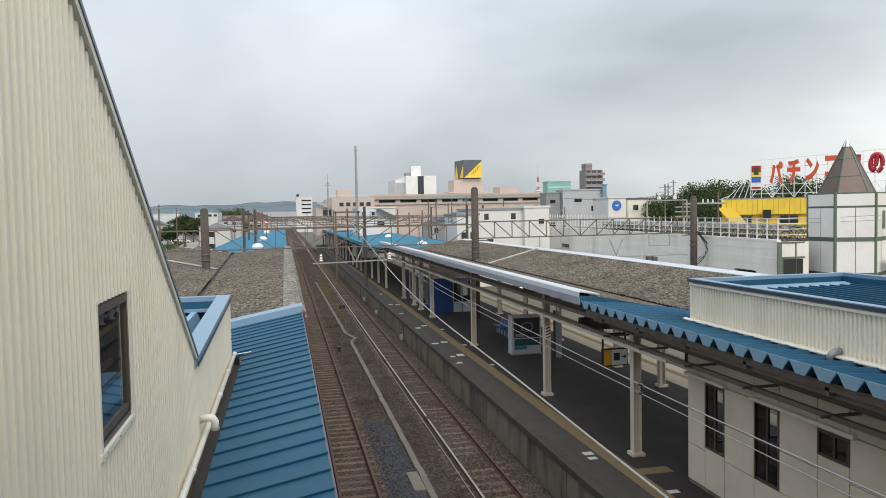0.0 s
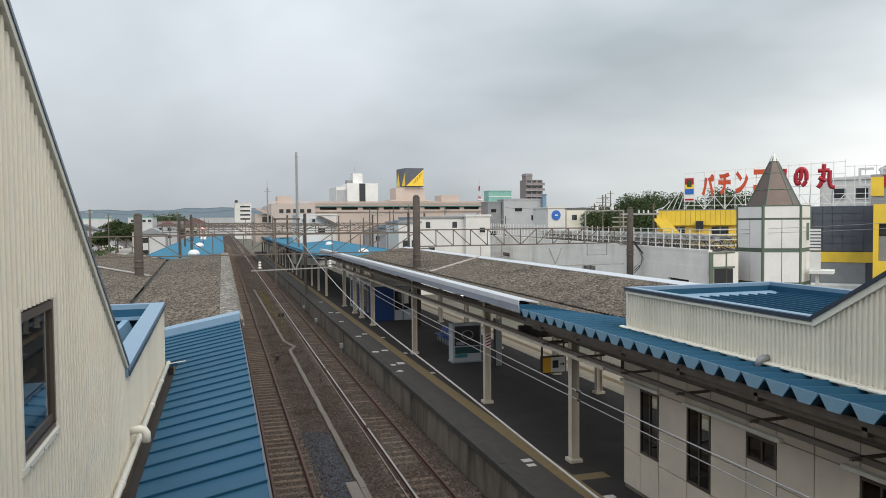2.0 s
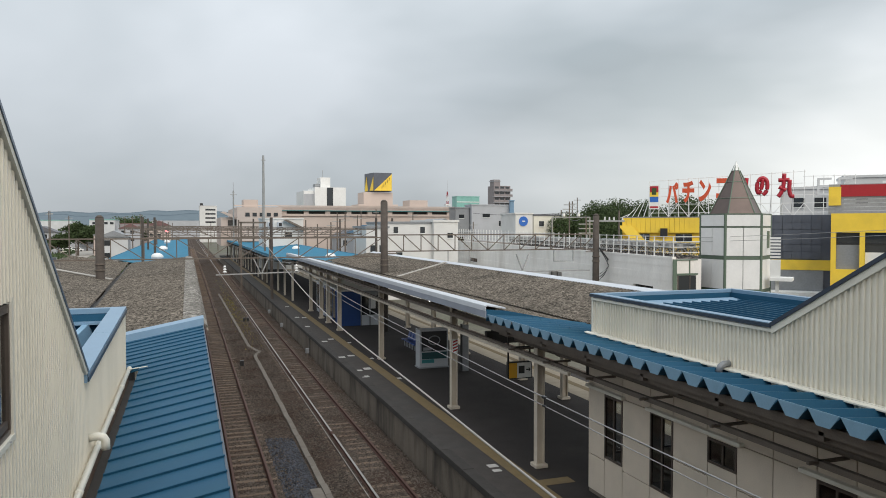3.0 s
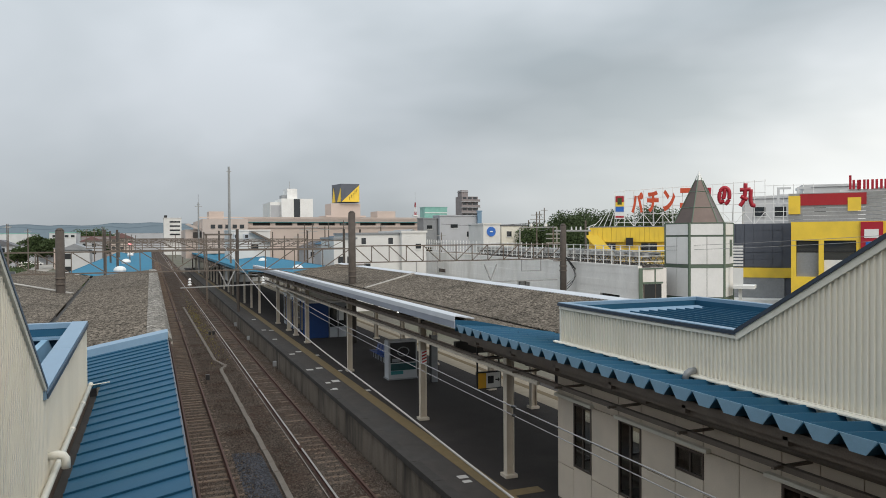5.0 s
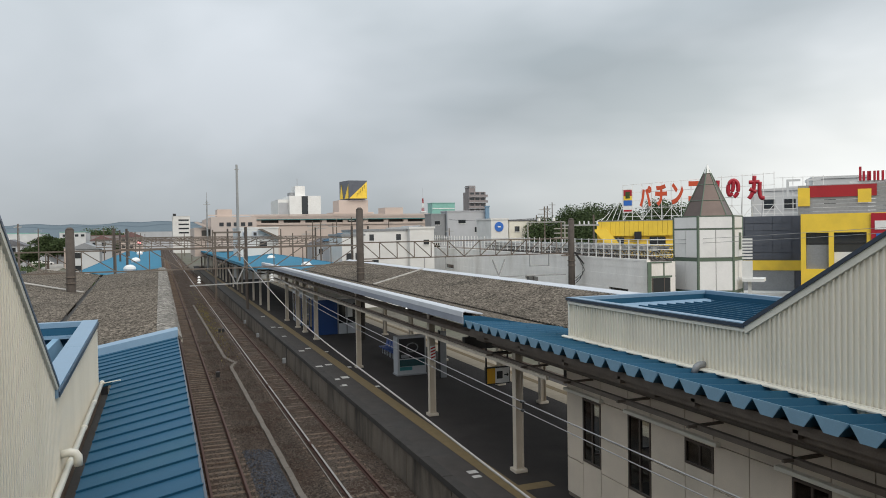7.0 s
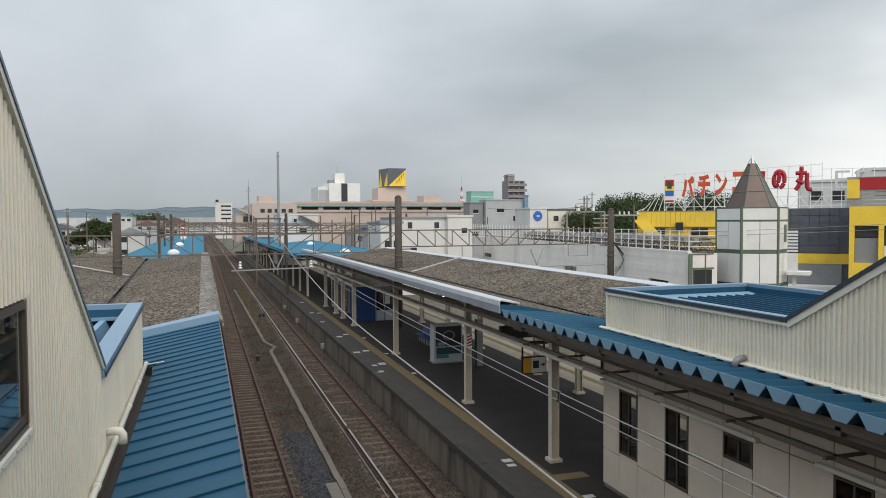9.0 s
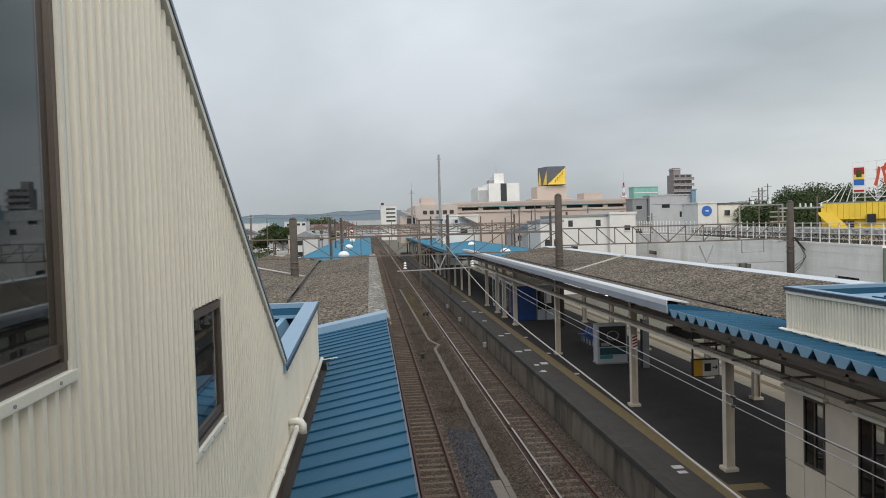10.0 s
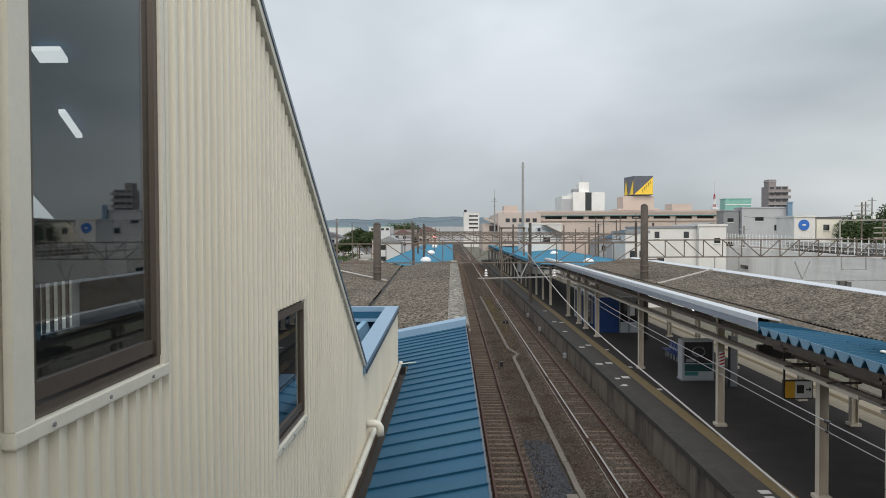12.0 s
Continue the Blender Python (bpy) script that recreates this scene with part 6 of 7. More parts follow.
part("lower_wall", ob(G1, 0, 5, -0.05, 0.1, 1.5, 4.2), GREY_METAL, wing)
part("canopy_edge", ob(G1, -1.5, 5, -2.5, -0.1, 1.9, 2.3), WHITE, wing)
part("canopy_band", ob(G1, -1.5, 5, -2.4, -0.1, 1.4, 1.85), YELLOW, wing)
Y1 = oriented((49.8, 46.3), (0.655, -0.755))
yw = thing("yellow_frame_wing", (49.8, 46.3, -0.6), "yellow-framed shop front with large windows", "building")
part("wall", ob(Y1, 0, 14, 0.5, 12, -0.6, 9.2), BROWN_WALL, yw)
part("lintel", ob(Y1, 0, 14, -0.1, 0.5, 7.7, 9.25), YELLOW, yw)
for a in (0.0, 2.05, 4.75, 7.6, 10.5):
    part("pier", ob(Y1, a, a + 0.38, -0.1, 0.5, 3.2, 7.7), YELLOW, yw)
part("lower_band", ob(Y1, 0.38, 14, -0.08, 0.5, 3.6, 4.7), YELLOW, yw)
part("lower_wall", ob(Y1, 0.0, 14, 0.0, 0.5, -0.6, 3.6), GREY_METAL, yw)
for a0, a1 in ((0.4, 2.05), (2.45, 4.75), (5.2, 7.6), (8, 10.5)):
    w = part("window", ob(Y1, a0, a1, 0.3, 0.4, 4.7, 7.7), DARK_GLASS, yw)
    part("blind", ob(Y1, a0, a1, 0.24, 0.28, 4.7 if a0 < 1 else 4.75, 6.7 if a0 < 1 else 6.1), GREY_METAL if a0 < 1 else WHITE, w)
    part("transom", ob(Y1, a0, a1, 0.2, 0.3, 6.75, 6.85), BLACK, w)
part("poster_panel", ob(Y1, 5.05, 6.6, -0.25, -0.1, 6.6, 9.2), RED_SIGN, yw, "red poster panel")
part("poster_motif", ob(Y1, 5.3, 6.3, -0.29, -0.25, 7.9, 8.6), WHITE, yw)
part("poster_motif", ob(Y1, 5.4, 6.2, -0.29, -0.25, 7.0, 7.6), BLUE_SIGN, yw)
U = oriented((52.6, 49.2), (0.65, -0.76))
up = thing("rooftop_fascia", (52.6, 49.2, 9.2), "grey louvred rooftop fascia with red and yellow bands", "fascia")
for k in range(8):
    part("louvre", ob(U, 0, 16, 0, 0.2, 9.22 + 0.33 * k, 9.22 + 0.33 * k + 0.29), GALV, up)
part("band", ob(U, 0.9, 6.0, -0.1, 0.0, 10.75, 11.75), RED, up, "dark red band")
part("band", ob(U, 0.0, 0.95, -0.12, 0.0, 10.0, 11.6), YELLOW, up)
part("band", ob(U, 4.6, 5.6, -0.14, -0.1, 10.2, 11.35), YELLOW, up)
for k, (a, w, h) in enumerate(((4.7, 0.45, 1.2), (5.3, 0.3, 0.8), (5.75, 0.45, 0.8), (6.35, 0.5, 0.8), (7.0, 0.5, 0.8), (7.7, 0.5, 0.8))):
    part("motif", ob(U, a, a + 0.19, 0.1, 0.3, 12.05, 12.05 + h), RED_SIGN, up)
    part("motif", ob(U, a + w - 0.19, a + w, 0.1, 0.3, 12.05, 12.05 + 0.8), RED_SIGN, up)
part("motif_stand", ob(U, 4, 12, 0.32, 0.4, 11.7, 12.05), WHITE, up)
for o, w, d, z, zz in (((60, 62), 7, 6, 12.6, 9), ((63, 57), 5, 6, 13.6, 10), ((68, 52), 9, 8, 13.2, 9)):
    bk, FB = block("rear_building", o, (0.75, -0.66), w, d, z - 0.5, PALE_BLOCK, "white flat-roofed building behind the rooftop sign", wins=[(1 + 2 * i, 10.2, 1.1, 1.0) for i in range(int(w / 2) - 1)])

# shopping centre with parking decks and its sign cube
mall = thing("shopping_centre", (20, 170, -0.6), "beige shopping centre with open parking decks", "building")
part("wall", cuboid(19.8, 62, 170.5, 240, -0.6, 11.0), BEIGE, mall)
# solid dark block gives the shade of the open deck
part("deck_shade_block", cuboid(20.0, 62, 171.2, 239, 11.0, 11.9), SHADE_DARK, mall, "dark block for the shaded parking deck")
part("parapet", cuboid(19.8, 62, 170, 240, 11.9, 12.75), BEIGE, mall)
part("floor_band", cuboid(19.8, 62, 170.2, 171, 10.6, 11.1), BEIGE, mall)
part("green_trim", cuboid(19.8, 62, 169.95, 170.0, 11.75, 11.92), TEAL, mall)
for i in range(9):
    part("deck_pier", cuboid(20.5 + 5.0 * i, 21.6 + 5.0 * i, 170.3, 171.1, 11.0, 11.9), BEIGE, mall)
part("ramp_wing", cuboid(10.3, 19.8, 164, 200, 5.0, 12.4), BEIGE, mall)
part("ramp_rail", cuboid(10.0, 62, 169.0, 169.2, 12.75, 13.0), BEIGE, mall)
for i in range(5):
    part("wing_window", cuboid(12 + 1.5 * i, 12.9 + 1.5 * i, 163.9, 164.0, 10.4, 11.2), DARK_GLASS, mall)
part("low_wing", cuboid(7.0, 12, 167, 190, 4, 10.2), BEIGE, mall)
# flat dark panel painted as the shade of an opening
part("low_shade_panel", cuboid(8.5, 12.2, 166.9, 167.0, 8.4, 9.6), SHADE_DARK, mall)
part("ramp_slope", prism(bmesh.new(), [(6.9, 166, 11.3), (7.6, 166, 11.5), (12.2, 166, 9.6), (12.2, 166, 8.9)], (0, 1.5, 0)), BEIGE, mall)
part("plant_room", cuboid(12.2, 15.4, 172, 178, 12.4, 14.3), BEIGE, mall)
part("plant_room", cuboid(51.4, 56, 172, 178, 12.7, 14.6), BEIGE, mall)
part("sign_base", cuboid(43.0, 50.7, 185, 192, 12.5, 17.0), BEIGE, mall)
part("ledge", cuboid(41.5, 52, 184.5, 193, 13.5, 13.9), BEIGE, mall)
cube = part("sign_cube", prism(bmesh.new(), [(45.4, 184, 17.3), (50.2, 184, 17.3), (51.0, 190, 17.3), (44.4, 190, 17.3)], (0, 0, 4.7)), SLATE, mall, "grey and yellow sign cube")
part("yellow_wedge", prism(bmesh.new(), [(45.5, 183.96, 17.4), (50.15, 183.96, 17.4), (50.15, 183.96, 21.7)], (0, -0.06, 0)), YELLOW, cube)
for k in range(5):
    x = 47.5 + 0.48 * k
    part("dark_stroke", bar(bmesh.new(), (x, 183.88, 17.9 + 0.5 * k), (x + 0.1, 183.88, 18.75 + 0.5 * k), 0.05, 0.22), BLACK, cube)
part("yellow_wedge", prism(bmesh.new(), [(44.42, 189.7, 17.4), (44.78, 187.6, 17.4), (44.6, 188.7, 21.2)], (-0.05, -0.05, 0)), YELLOW, cube)
part("yellow_wedge", prism(bmesh.new(), [(44.95, 186.6, 17.4), (45.35, 184.2, 17.4), (45.36, 184.2, 21.0)], (-0.05, -0.05, 0)), YELLOW, cube)

wt = thing("white_office_tower", (42.8, 260, -0.6), "white office block with a dark vertical glass strip", "building")
part("wall", cuboid(42.8, 53.9, 260, 275, -0.6, 22.1), WHITE, wt)
part("side_wing", cuboid(39.2, 42.8, 262, 280, -0.6, 20.9), WHITE, wt)
part("louvre_wall", cuboid(39.3, 42.7, 261.9, 262.0, 14, 19.8), GREY_WALL, wt)
part("stair_head", cuboid(45.2, 48.7, 262, 270, 22.1, 25.7), WHITE, wt)
part("stair_head", cuboid(43.4, 46, 263, 268, 22.1, 23.4), GREY_METAL, wt)
part("glass_strip", cuboid(47.1, 49.3, 259.9, 260, 14, 22.0), DARK_GLASS, wt)
part("aerial", tube(bmesh.new(), [(46.5, 265, 25.7), (46.5, 265, 28.5)], 0.08, 6), GALV, wt)

apt = thing("apartment_tower", (142, 330, -0.6), "dark brown apartment tower with stacked balconies", "building")
part("wall", cuboid(141.6, 150.2, 330, 338, -0.6, 28.0), BROWN_WALL, apt)
part("stair_head", cuboid(141.9, 145.2, 331, 336, 28.0, 31.1), BROWN_WALL, apt)
part("stair_head", cuboid(141.6, 145.5, 330.8, 336.4, 30.2, 30.5), GREY_WALL, apt)
for k in range(9):
    z = 3.5 + 2.75 * k
    bl = part("balcony", cuboid(140.9, 150.8, 328.7, 330.05, z, z + 1.1), BROWN_WALL, apt)
    part("balcony_slab", cuboid(140.8, 150.9, 328.6, 330.0, z - 0.2, z), GREY_WALL, bl)
    for i in range(3):
        part("window", cuboid(142.0 + 2.8 * i, 144.0 + 2.8 * i, 329.95, 330.0, z + 1.1, z + 2.2), DARK_GLASS, apt)

gb, GF = block("green_office", (96.2, 260), (1, 0), 9.2, 5, 19.4, GREEN_WALL, "pale green glazed office building")
for k in range(5):
    part("floor_line", ob(GF, 0.1, 9.1, -0.1, 0.0, 8.5 + 2.2 * k, 8.8 + 2.2 * k), WHITE, gb)
block("grey_shop", (59, 150), (1, 0), 9.2, 4, 12.8, GREY_WALL, "grey rendered shop building", wins=[(2.6, 10.2, 1.7, 0.8), (6.5, 8.2, 2.2, 1.2)])
block("dark_shop", (55.6, 151), (1, 0), 3.2, 4, 12.2, GREY_METAL, "dark grey narrow shop building", wins=[(0.8, 10.0, 1.2, 0.8)])
block("blue_sign_post", (67.8, 149), (1, 0), 0.9, 0.5, 13.8, BLUE_CAP, "slim blue roadside sign", "sign")
bb, BF = block("billboard_house", (51, 110), (1, 0), 3.1, 6, 10.2, TOWN_WHITE, "white gable wall with a round blue emblem")
bm = bmesh.new()
bmesh.ops.create_circle(bm, cap_ends=True, segments=28, radius=0.8)
bmesh.ops.rotate(bm, verts=bm.verts, cent=(0, 0, 0), matrix=Matrix.Rotation(radians(90), 3, "X"))
bmesh.ops.translate(bm, verts=bm.verts, vec=(52.4, 109.88, 9.05))
part("emblem", prism(bmesh.new(), [tuple(v.co) for v in bm.verts], (0, 0.1, 0)), BLUE_SIGN, bb)
part("emblem_core", cuboid(52.15, 52.65, 109.82, 109.9, 8.95, 9.15), WHITE, bb)
bm.free()
block("cream_house", (55.3, 112), (1, 0), 6.2, 9, 10.0, CREAM_TRIM, "cream house with a dark roof", roof=ROOF_TILE, wins=[(1, 8.2, 0.9, 0.9), (3.6, 8.2, 0.9, 0.9)])
block("white_house", (22.7, 85), (1, 0.05), 5.6, 9, 8.55, TOWN_WHITE, "white two-storey house by the railway", roof=GREY_METAL, wins=[(0.7, 7.4, 0.55, 0.75), (4.1, 7.4, 0.6, 0.75), (1.0, 4.2, 0.8, 0.9)])
block("white_house", (28.3, 84.5), (1, 0.05), 3.2, 8, 8.75, TOWN_WHITE, "white flat-roofed annexe by the railway", wins=[(1.8, 6.8, 0.7, 0.6)])
block("white_shed", (19.8, 84), (1, 0.03), 2.7, 6, 8.0, TOWN_WHITE, "narrow white house by the railway", roof=GREY_METAL, wins=[(0.5, 5.2, 0.7, 0.8), (1.6, 5.2, 0.7, 0.8)])
shop, SF = block("railway_shop", (12, 125), (1, 0), 6.6, 8, 9.4, TOWN_WHITE, "white building with air conditioners and an outdoor stair", wins=[(3.5, 6.4, 1.2, 0.9)])
for a in (0.7, 2.3):
    ac = part("air_unit", ob(SF, a, a + 0.9, -0.45, -0.02, 8.1, 9.0), WHITE_METAL, shop)
    part("fan_grille", ob(SF, a + 0.2, a + 0.7, -0.48, -0.45, 8.25, 8.8), BLACK, ac)
part("outside_stair", prism(bmesh.new(), [SF(3.2, -1.2, 9.3), SF(3.9, -1.2, 9.3), SF(7.4, -1.2, 7.6), SF(6.6, -1.2, 7.6)], (0, 1.0, 0)), STEEL, shop)
fb, FF = block("far_office", (6.9, 430), (1, 0), 9.1, 20, 19.6, TOWN_WHITE, "white four-storey office near the tracks", wins=[(3.0, 10.2 + 2.3 * k, 5.4, 0.9) for k in range(4)])
part("roof_tank", ob(FF, 0.2, 1.8, 0.5, 4, 19.85, 21.2), BLACK, fb)
rt = thing("radio_mast", (106.7, 300, 0), "red and white lattice radio mast", "mast")
for k in range(6):
    z0 = 11 + 2.05 * k
    w0, w1 = lerp(1.6, 0.3, k / 6), lerp(1.6, 0.3, (k + 1) / 6)
    section = part("mast_section", cuboid(106.7 - w0 / 2, 106.7 + w0 / 2, 300 - w0 / 2, 300 + w0 / 2, z0, z0 + 0.1), RED if k % 2 else WHITE, rt)
    for sx in (-1, 1):
        for sy in (-1, 1):
            part("mast_leg", bar(bmesh.new(), (106.7 + sx * w0 / 2, 300 + sy * w0 / 2, z0), (106.7 + sx * w1 / 2, 300 + sy * w1 / 2, z0 + 2.05), 0.12, 0.12), RED if k % 2 else WHITE, section)
        part("mast_brace", bar(bmesh.new(), (106.7 + sx * w0 / 2, 300, z0), (106.7 - sx * w1 / 2, 300, z0 + 2.05), 0.1, 0.1), RED if k % 2 else WHITE, section)
part("base_mast", tube(bmesh.new(), [(106.7, 300, -0.6), (106.7, 300, 11.2)], 0.5, 8), WHITE, rt)
part("platform_ring", cuboid(105.6, 107.8, 299, 301, 17.2, 17.8), WHITE, rt)
part("antenna", tube(bmesh.new(), [(106.7, 300, 23.3), (106.7, 300, 28)], 0.035, 6), GALV, rt)


def mast(x, y, z1, r, label, arms=()):
    m = thing("utility_pole", (x, y, -0.6), label, "pole", "utility poles")
    part("shaft", tube(bmesh.new(), [(x, y, -0.6), (x, y, z1)], r, 8, r * 0.6), GALV if r > 0.2 else STEEL, m)
    for z, w in arms:
        part("cross_arm", cuboid(x - w, x + w, y - 0.06, y + 0.06, z, z + 0.12), GALV, m)
    return m


mast(11.6, 120, 19.5, 0.28, "tall slim radio pole beside the tracks", ((18.7, 0.35),))
mast(9.3, 160, 15.7, 0.22, "slim pole with a small cross arm", ((14.8, 0.7), (15.2, 0.3)))
mast(9.3, 160, 17.4, 0.04, "thin aerial on a pole")
for x, y, z, arms in ((24.4, 125, 10.6, ((9.6, 0.9), (9.0, 0.9))), (26.8, 130, 10.8, ((10.0, 1.0), (9.3, 0.9))), (22.0, 118, 8.9, ((8.3, 0.7),)), (32, 140, 11.2, ()), (37.5, 150, 11.8, ((11, 0.6),)),
                      (58.2, 105, 12.2, ((11.6, 1.0), (10.9, 1.2), (10.3, 0.8))), (60.5, 112, 11.0, ((10.4, 0.5),)), (79.5, 140, 14.4, ((13.8, 0.8),)), (66, 118, 12.8, ((12.2, 0.8),)), (47.5, 120, 9.0, ((8.4, 0.8),)), (42.0, 72, 9.2, ((8.4, 0.9), (7.9, 0.9), (7.4, 0.9))),
                      (20.5, 122, 8.6, ((8.0, 0.7), (7.5, 0.6))), (28.6, 128, 10.2, ((9.6, 0.8),)), (17.5, 128, 9.4, ((8.8, 0.8),)), (34.5, 132, 10.6, ((10.0, 0.7),)), (41, 135, 11.0, ((10.2, 0.9),)), (-30, 190, 11.8, ((11, 0.8),)), (-36, 230, 12.6, ((11.8, 0.8),)), (-19, 260, 11.5, ((11, 0.8),)), (-24.5, 180, 10.6, ((10.0, 0.7),)), (-13.5, 210, 10.8, ((10.2, 0.7),)), (-16.5, 300, 13.0, ((12.3, 0.9),))):
    mast(x, y, z, 0.16, "utility pole with cross arms in the town", arms)
for x0, y0, x1, y1, z in ((58.2, 105, 66, 118, 11.8), (58.2, 105, 47.5, 120, 10.5), (66, 118, 79.5, 140, 12.4), (24.4, 125, 26.8, 130, 9.8), (26.8, 130, 37.5, 150, 10.2), (58.2, 105, 42, 72, 9.4)):
    wire("thin wire between utility poles", [(x0, y0, z, 0.4), (x1, y1, z, 0)], 0.03, BLACK)
lamp = thing("roof_floodlight", (43, 64, 6), "grey floodlight gantry with two white lamps", "floodlight")
for p, q in (((42.0, 80, 6), (42.0, 80, 9.3)), ((42.0, 80, 9.3), (46.0, 78, 9.3)), ((46.0, 78, 9.3), (46.0, 78, 6))):
    part("frame_bar", bar(bmesh.new(), p, q, 0.14, 0.14), GALV, lamp)
for a in (0.3, 0.7):
    part("lamp_head", cuboid(lerp(42, 46, a) - 0.15, lerp(42, 46, a) + 0.15, lerp(80, 78, a) - 0.2, lerp(80, 78, a) + 0.2, 9.4, 9.75, bevel=0.05), WHITE, lamp)


# roofs and houses of the town, further off
def house(x, y, w, d, h, material, roof, gable, seed):
    b = thing("town_house", (x, y, -0.6), "small town house beyond the railway", "house", "town houses")
    part("wall", cuboid(x, x + w, y, y + d, -0.6, h), material, b)
    if gable:
        part("roof", prism(bmesh.new(), [(x - 0.4, y - 0.4, h), (x + w + 0.4, y - 0.4, h), (x + w / 2, y - 0.4, h + w * 0.24)], (0, d + 0.8, 0)), roof, b)
    else:
        part("roof", cuboid(x - 0.15, x + w + 0.15, y - 0.15, y + d + 0.15, h, h + 0.3), roof, b)
    r = random.Random(seed)
    for k in range(max(1, int(w / 3.2))):
        for z in ([h - 1.9] if h < 6 else [h - 1.9, h - 4.6]):
            part("window", cuboid(x + 0.8 + 3.1 * k, x + 2.2 + 3.1 * k, y - 0.04, y + 0.05, z, z + 1.1 + 0.2 * r.random()), DARK_GLASS, b)


rng = random.Random(11)
walls = (PALE_BLOCK, GREY_WALL, BEIGE, PALE_BLOCK, GREY_WALL)
roofs = (ROOF_TILE, GREY_METAL, RED_ROOF, ROOF_TILE, BLUE_ROOF, GREY_METAL)
spots = []
for k in range(46):
    side = k % 3
    if side == 0:
        x, y, h = rng.uniform(-95, -24), rng.uniform(240, 460), rng.uniform(3.2, 6.8)
    elif side == 1:
        x, y, h = rng.uniform(60, 150), rng.uniform(165, 250), rng.uniform(6.5, 11.5)
    else:
        x, y, h = rng.uniform(24, 40), rng.uniform(112, 160), rng.uniform(4.0, 7.2)
    if any(abs(x - a) < 11 and abs(y - b) < 11 for a, b in spots) or (110 < x - y * 0.0 < 155 and y > 320) or (58 < x < 72 and 145 < y < 170):
        continue
    spots.append((x, y))
    house(x, y, rng.uniform(6, 10), rng.uniform(7, 10), h, rng.choice(walls), rng.choice(roofs), rng.random() < 0.6, k)
for x, y, w, h, wall_m, roof_m in ((-17.6, 172, 5.6, 6.0, PALE_BLOCK, GREY_METAL), (-46, 320, 6.2, 6.2, GREY_WALL, ROOF_TILE), (-24.0, 300, 8.0, 7.4, GREY_WALL, RED_ROOF), (-15.5, 330, 9.0, 8.6, BEIGE, RED_ROOF), (-47, 260, 8.0, 6.4, GREY_WALL, ROOF_TILE)):
    house(x, y, w, 8, h, wall_m, roof_m, True, int(y))
block("long_station_hall", (-26, 610), (1, 0), 60, 16, 12.6, GREY_WALL, "long grey building across the end of the tracks", wins=[(1.5 + 4 * i, 7.5, 2.2, 1.2) for i in range(8)])
block("white_hall", (-34, 300), (1, 0), 8.6, 20, 10.6, PALE_BLOCK, "white hall with a pale green roof beside the line", roof=GREEN_WALL, wins=[(1 + 2 * i, 9, 1.2, 0.9) for i in range(4)])
block("pale_hall", (-62, 330), (1, 0), 18, 20, 10.6, PALE_BLOCK, "long pale hall with a pale roof", roof=GREEN_WALL)
block("red_roof_hall", (-30, 380), (1, 0), 14, 12, 9.5, BROWN_WALL, "low hall with a dull red roof", roof=RED_ROOF)
blue_tarp = thing("blue_tarp", (27, 100, 5), "bright blue sheet over a low roof", "tarpaulin")
part("sheet", skin(bmesh.new(), [[(25 + i, 98 + j * 3, 6.2 + 0.25 * math.sin(i * 1.3 + j)) for i in range(7)] for j in range(3)], (0, 0, 0.1)), BLUE_FAR, blue_tarp)
part("hut", cuboid(25.2, 31, 98.2, 104, -0.6, 5.9), CONCRETE, blue_tarp)


def car(x, y, rz, paint):
    c = thing("parked_car", (0, 0, 0), "small parked car beside the railway", "car", "parked cars")
    prof = [(-2.1, 0.35), (2.1, 0.35), (2.1, 0.75), (1.3, 0.92), (0.7, 1.42), (-1.2, 1.45), (-1.9, 0.95), (-2.1, 0.85)]
    part("body", prism(bmesh.new(), [(a, -0.8, z) for a, z in prof], (0, 1.6, 0)), paint, c)
    part("windows", prism(bmesh.new(), [(a, -0.81, z) for a, z in ((1.1, 0.96), (0.62, 1.36), (-1.1, 1.38), (-1.65, 0.98))], (0, 1.62, 0)), DARK_GLASS, c)
    for a in (-1.3, 1.3):
        for s in (-0.82, 0.7):
            part("wheel", tube(bmesh.new(), [(a, s, 0.32), (a, s + 0.14, 0.32)], 0.32, 14), BLACK, c)
    c.matrix_basis = pose(x, y, -0.6, 0, 0, rz)


for k, (x, y, rz) in enumerate(((-38.8, 264, 10), (-36.6, 287, 5), (-37.9, 398, 80), (-34.5, 402, 80), (-30.2, 196, 95), (-36.0, 330, 15), (-41, 300, 5), (-43.5, 275, 10), (-33.0, 372, 80), (-39.5, 236, 90))):
    car(x, y, rz, (CREAM_TRIM, WHITE, WHITE, GREY_METAL, BLACK)[k % 5])
lane = bmesh.new()
rows = [[(-30 - 0.03 * y + a, y, -0.56) for a in (-16, 0, 10)] for y in range(120, 460, 20)]
tagged(part("yard_lane", skin(lane, rows, (0, 0, 0.1)), PALE_SEAM), "pale dusty gravel lane beside the railway", "road", kind="structure")


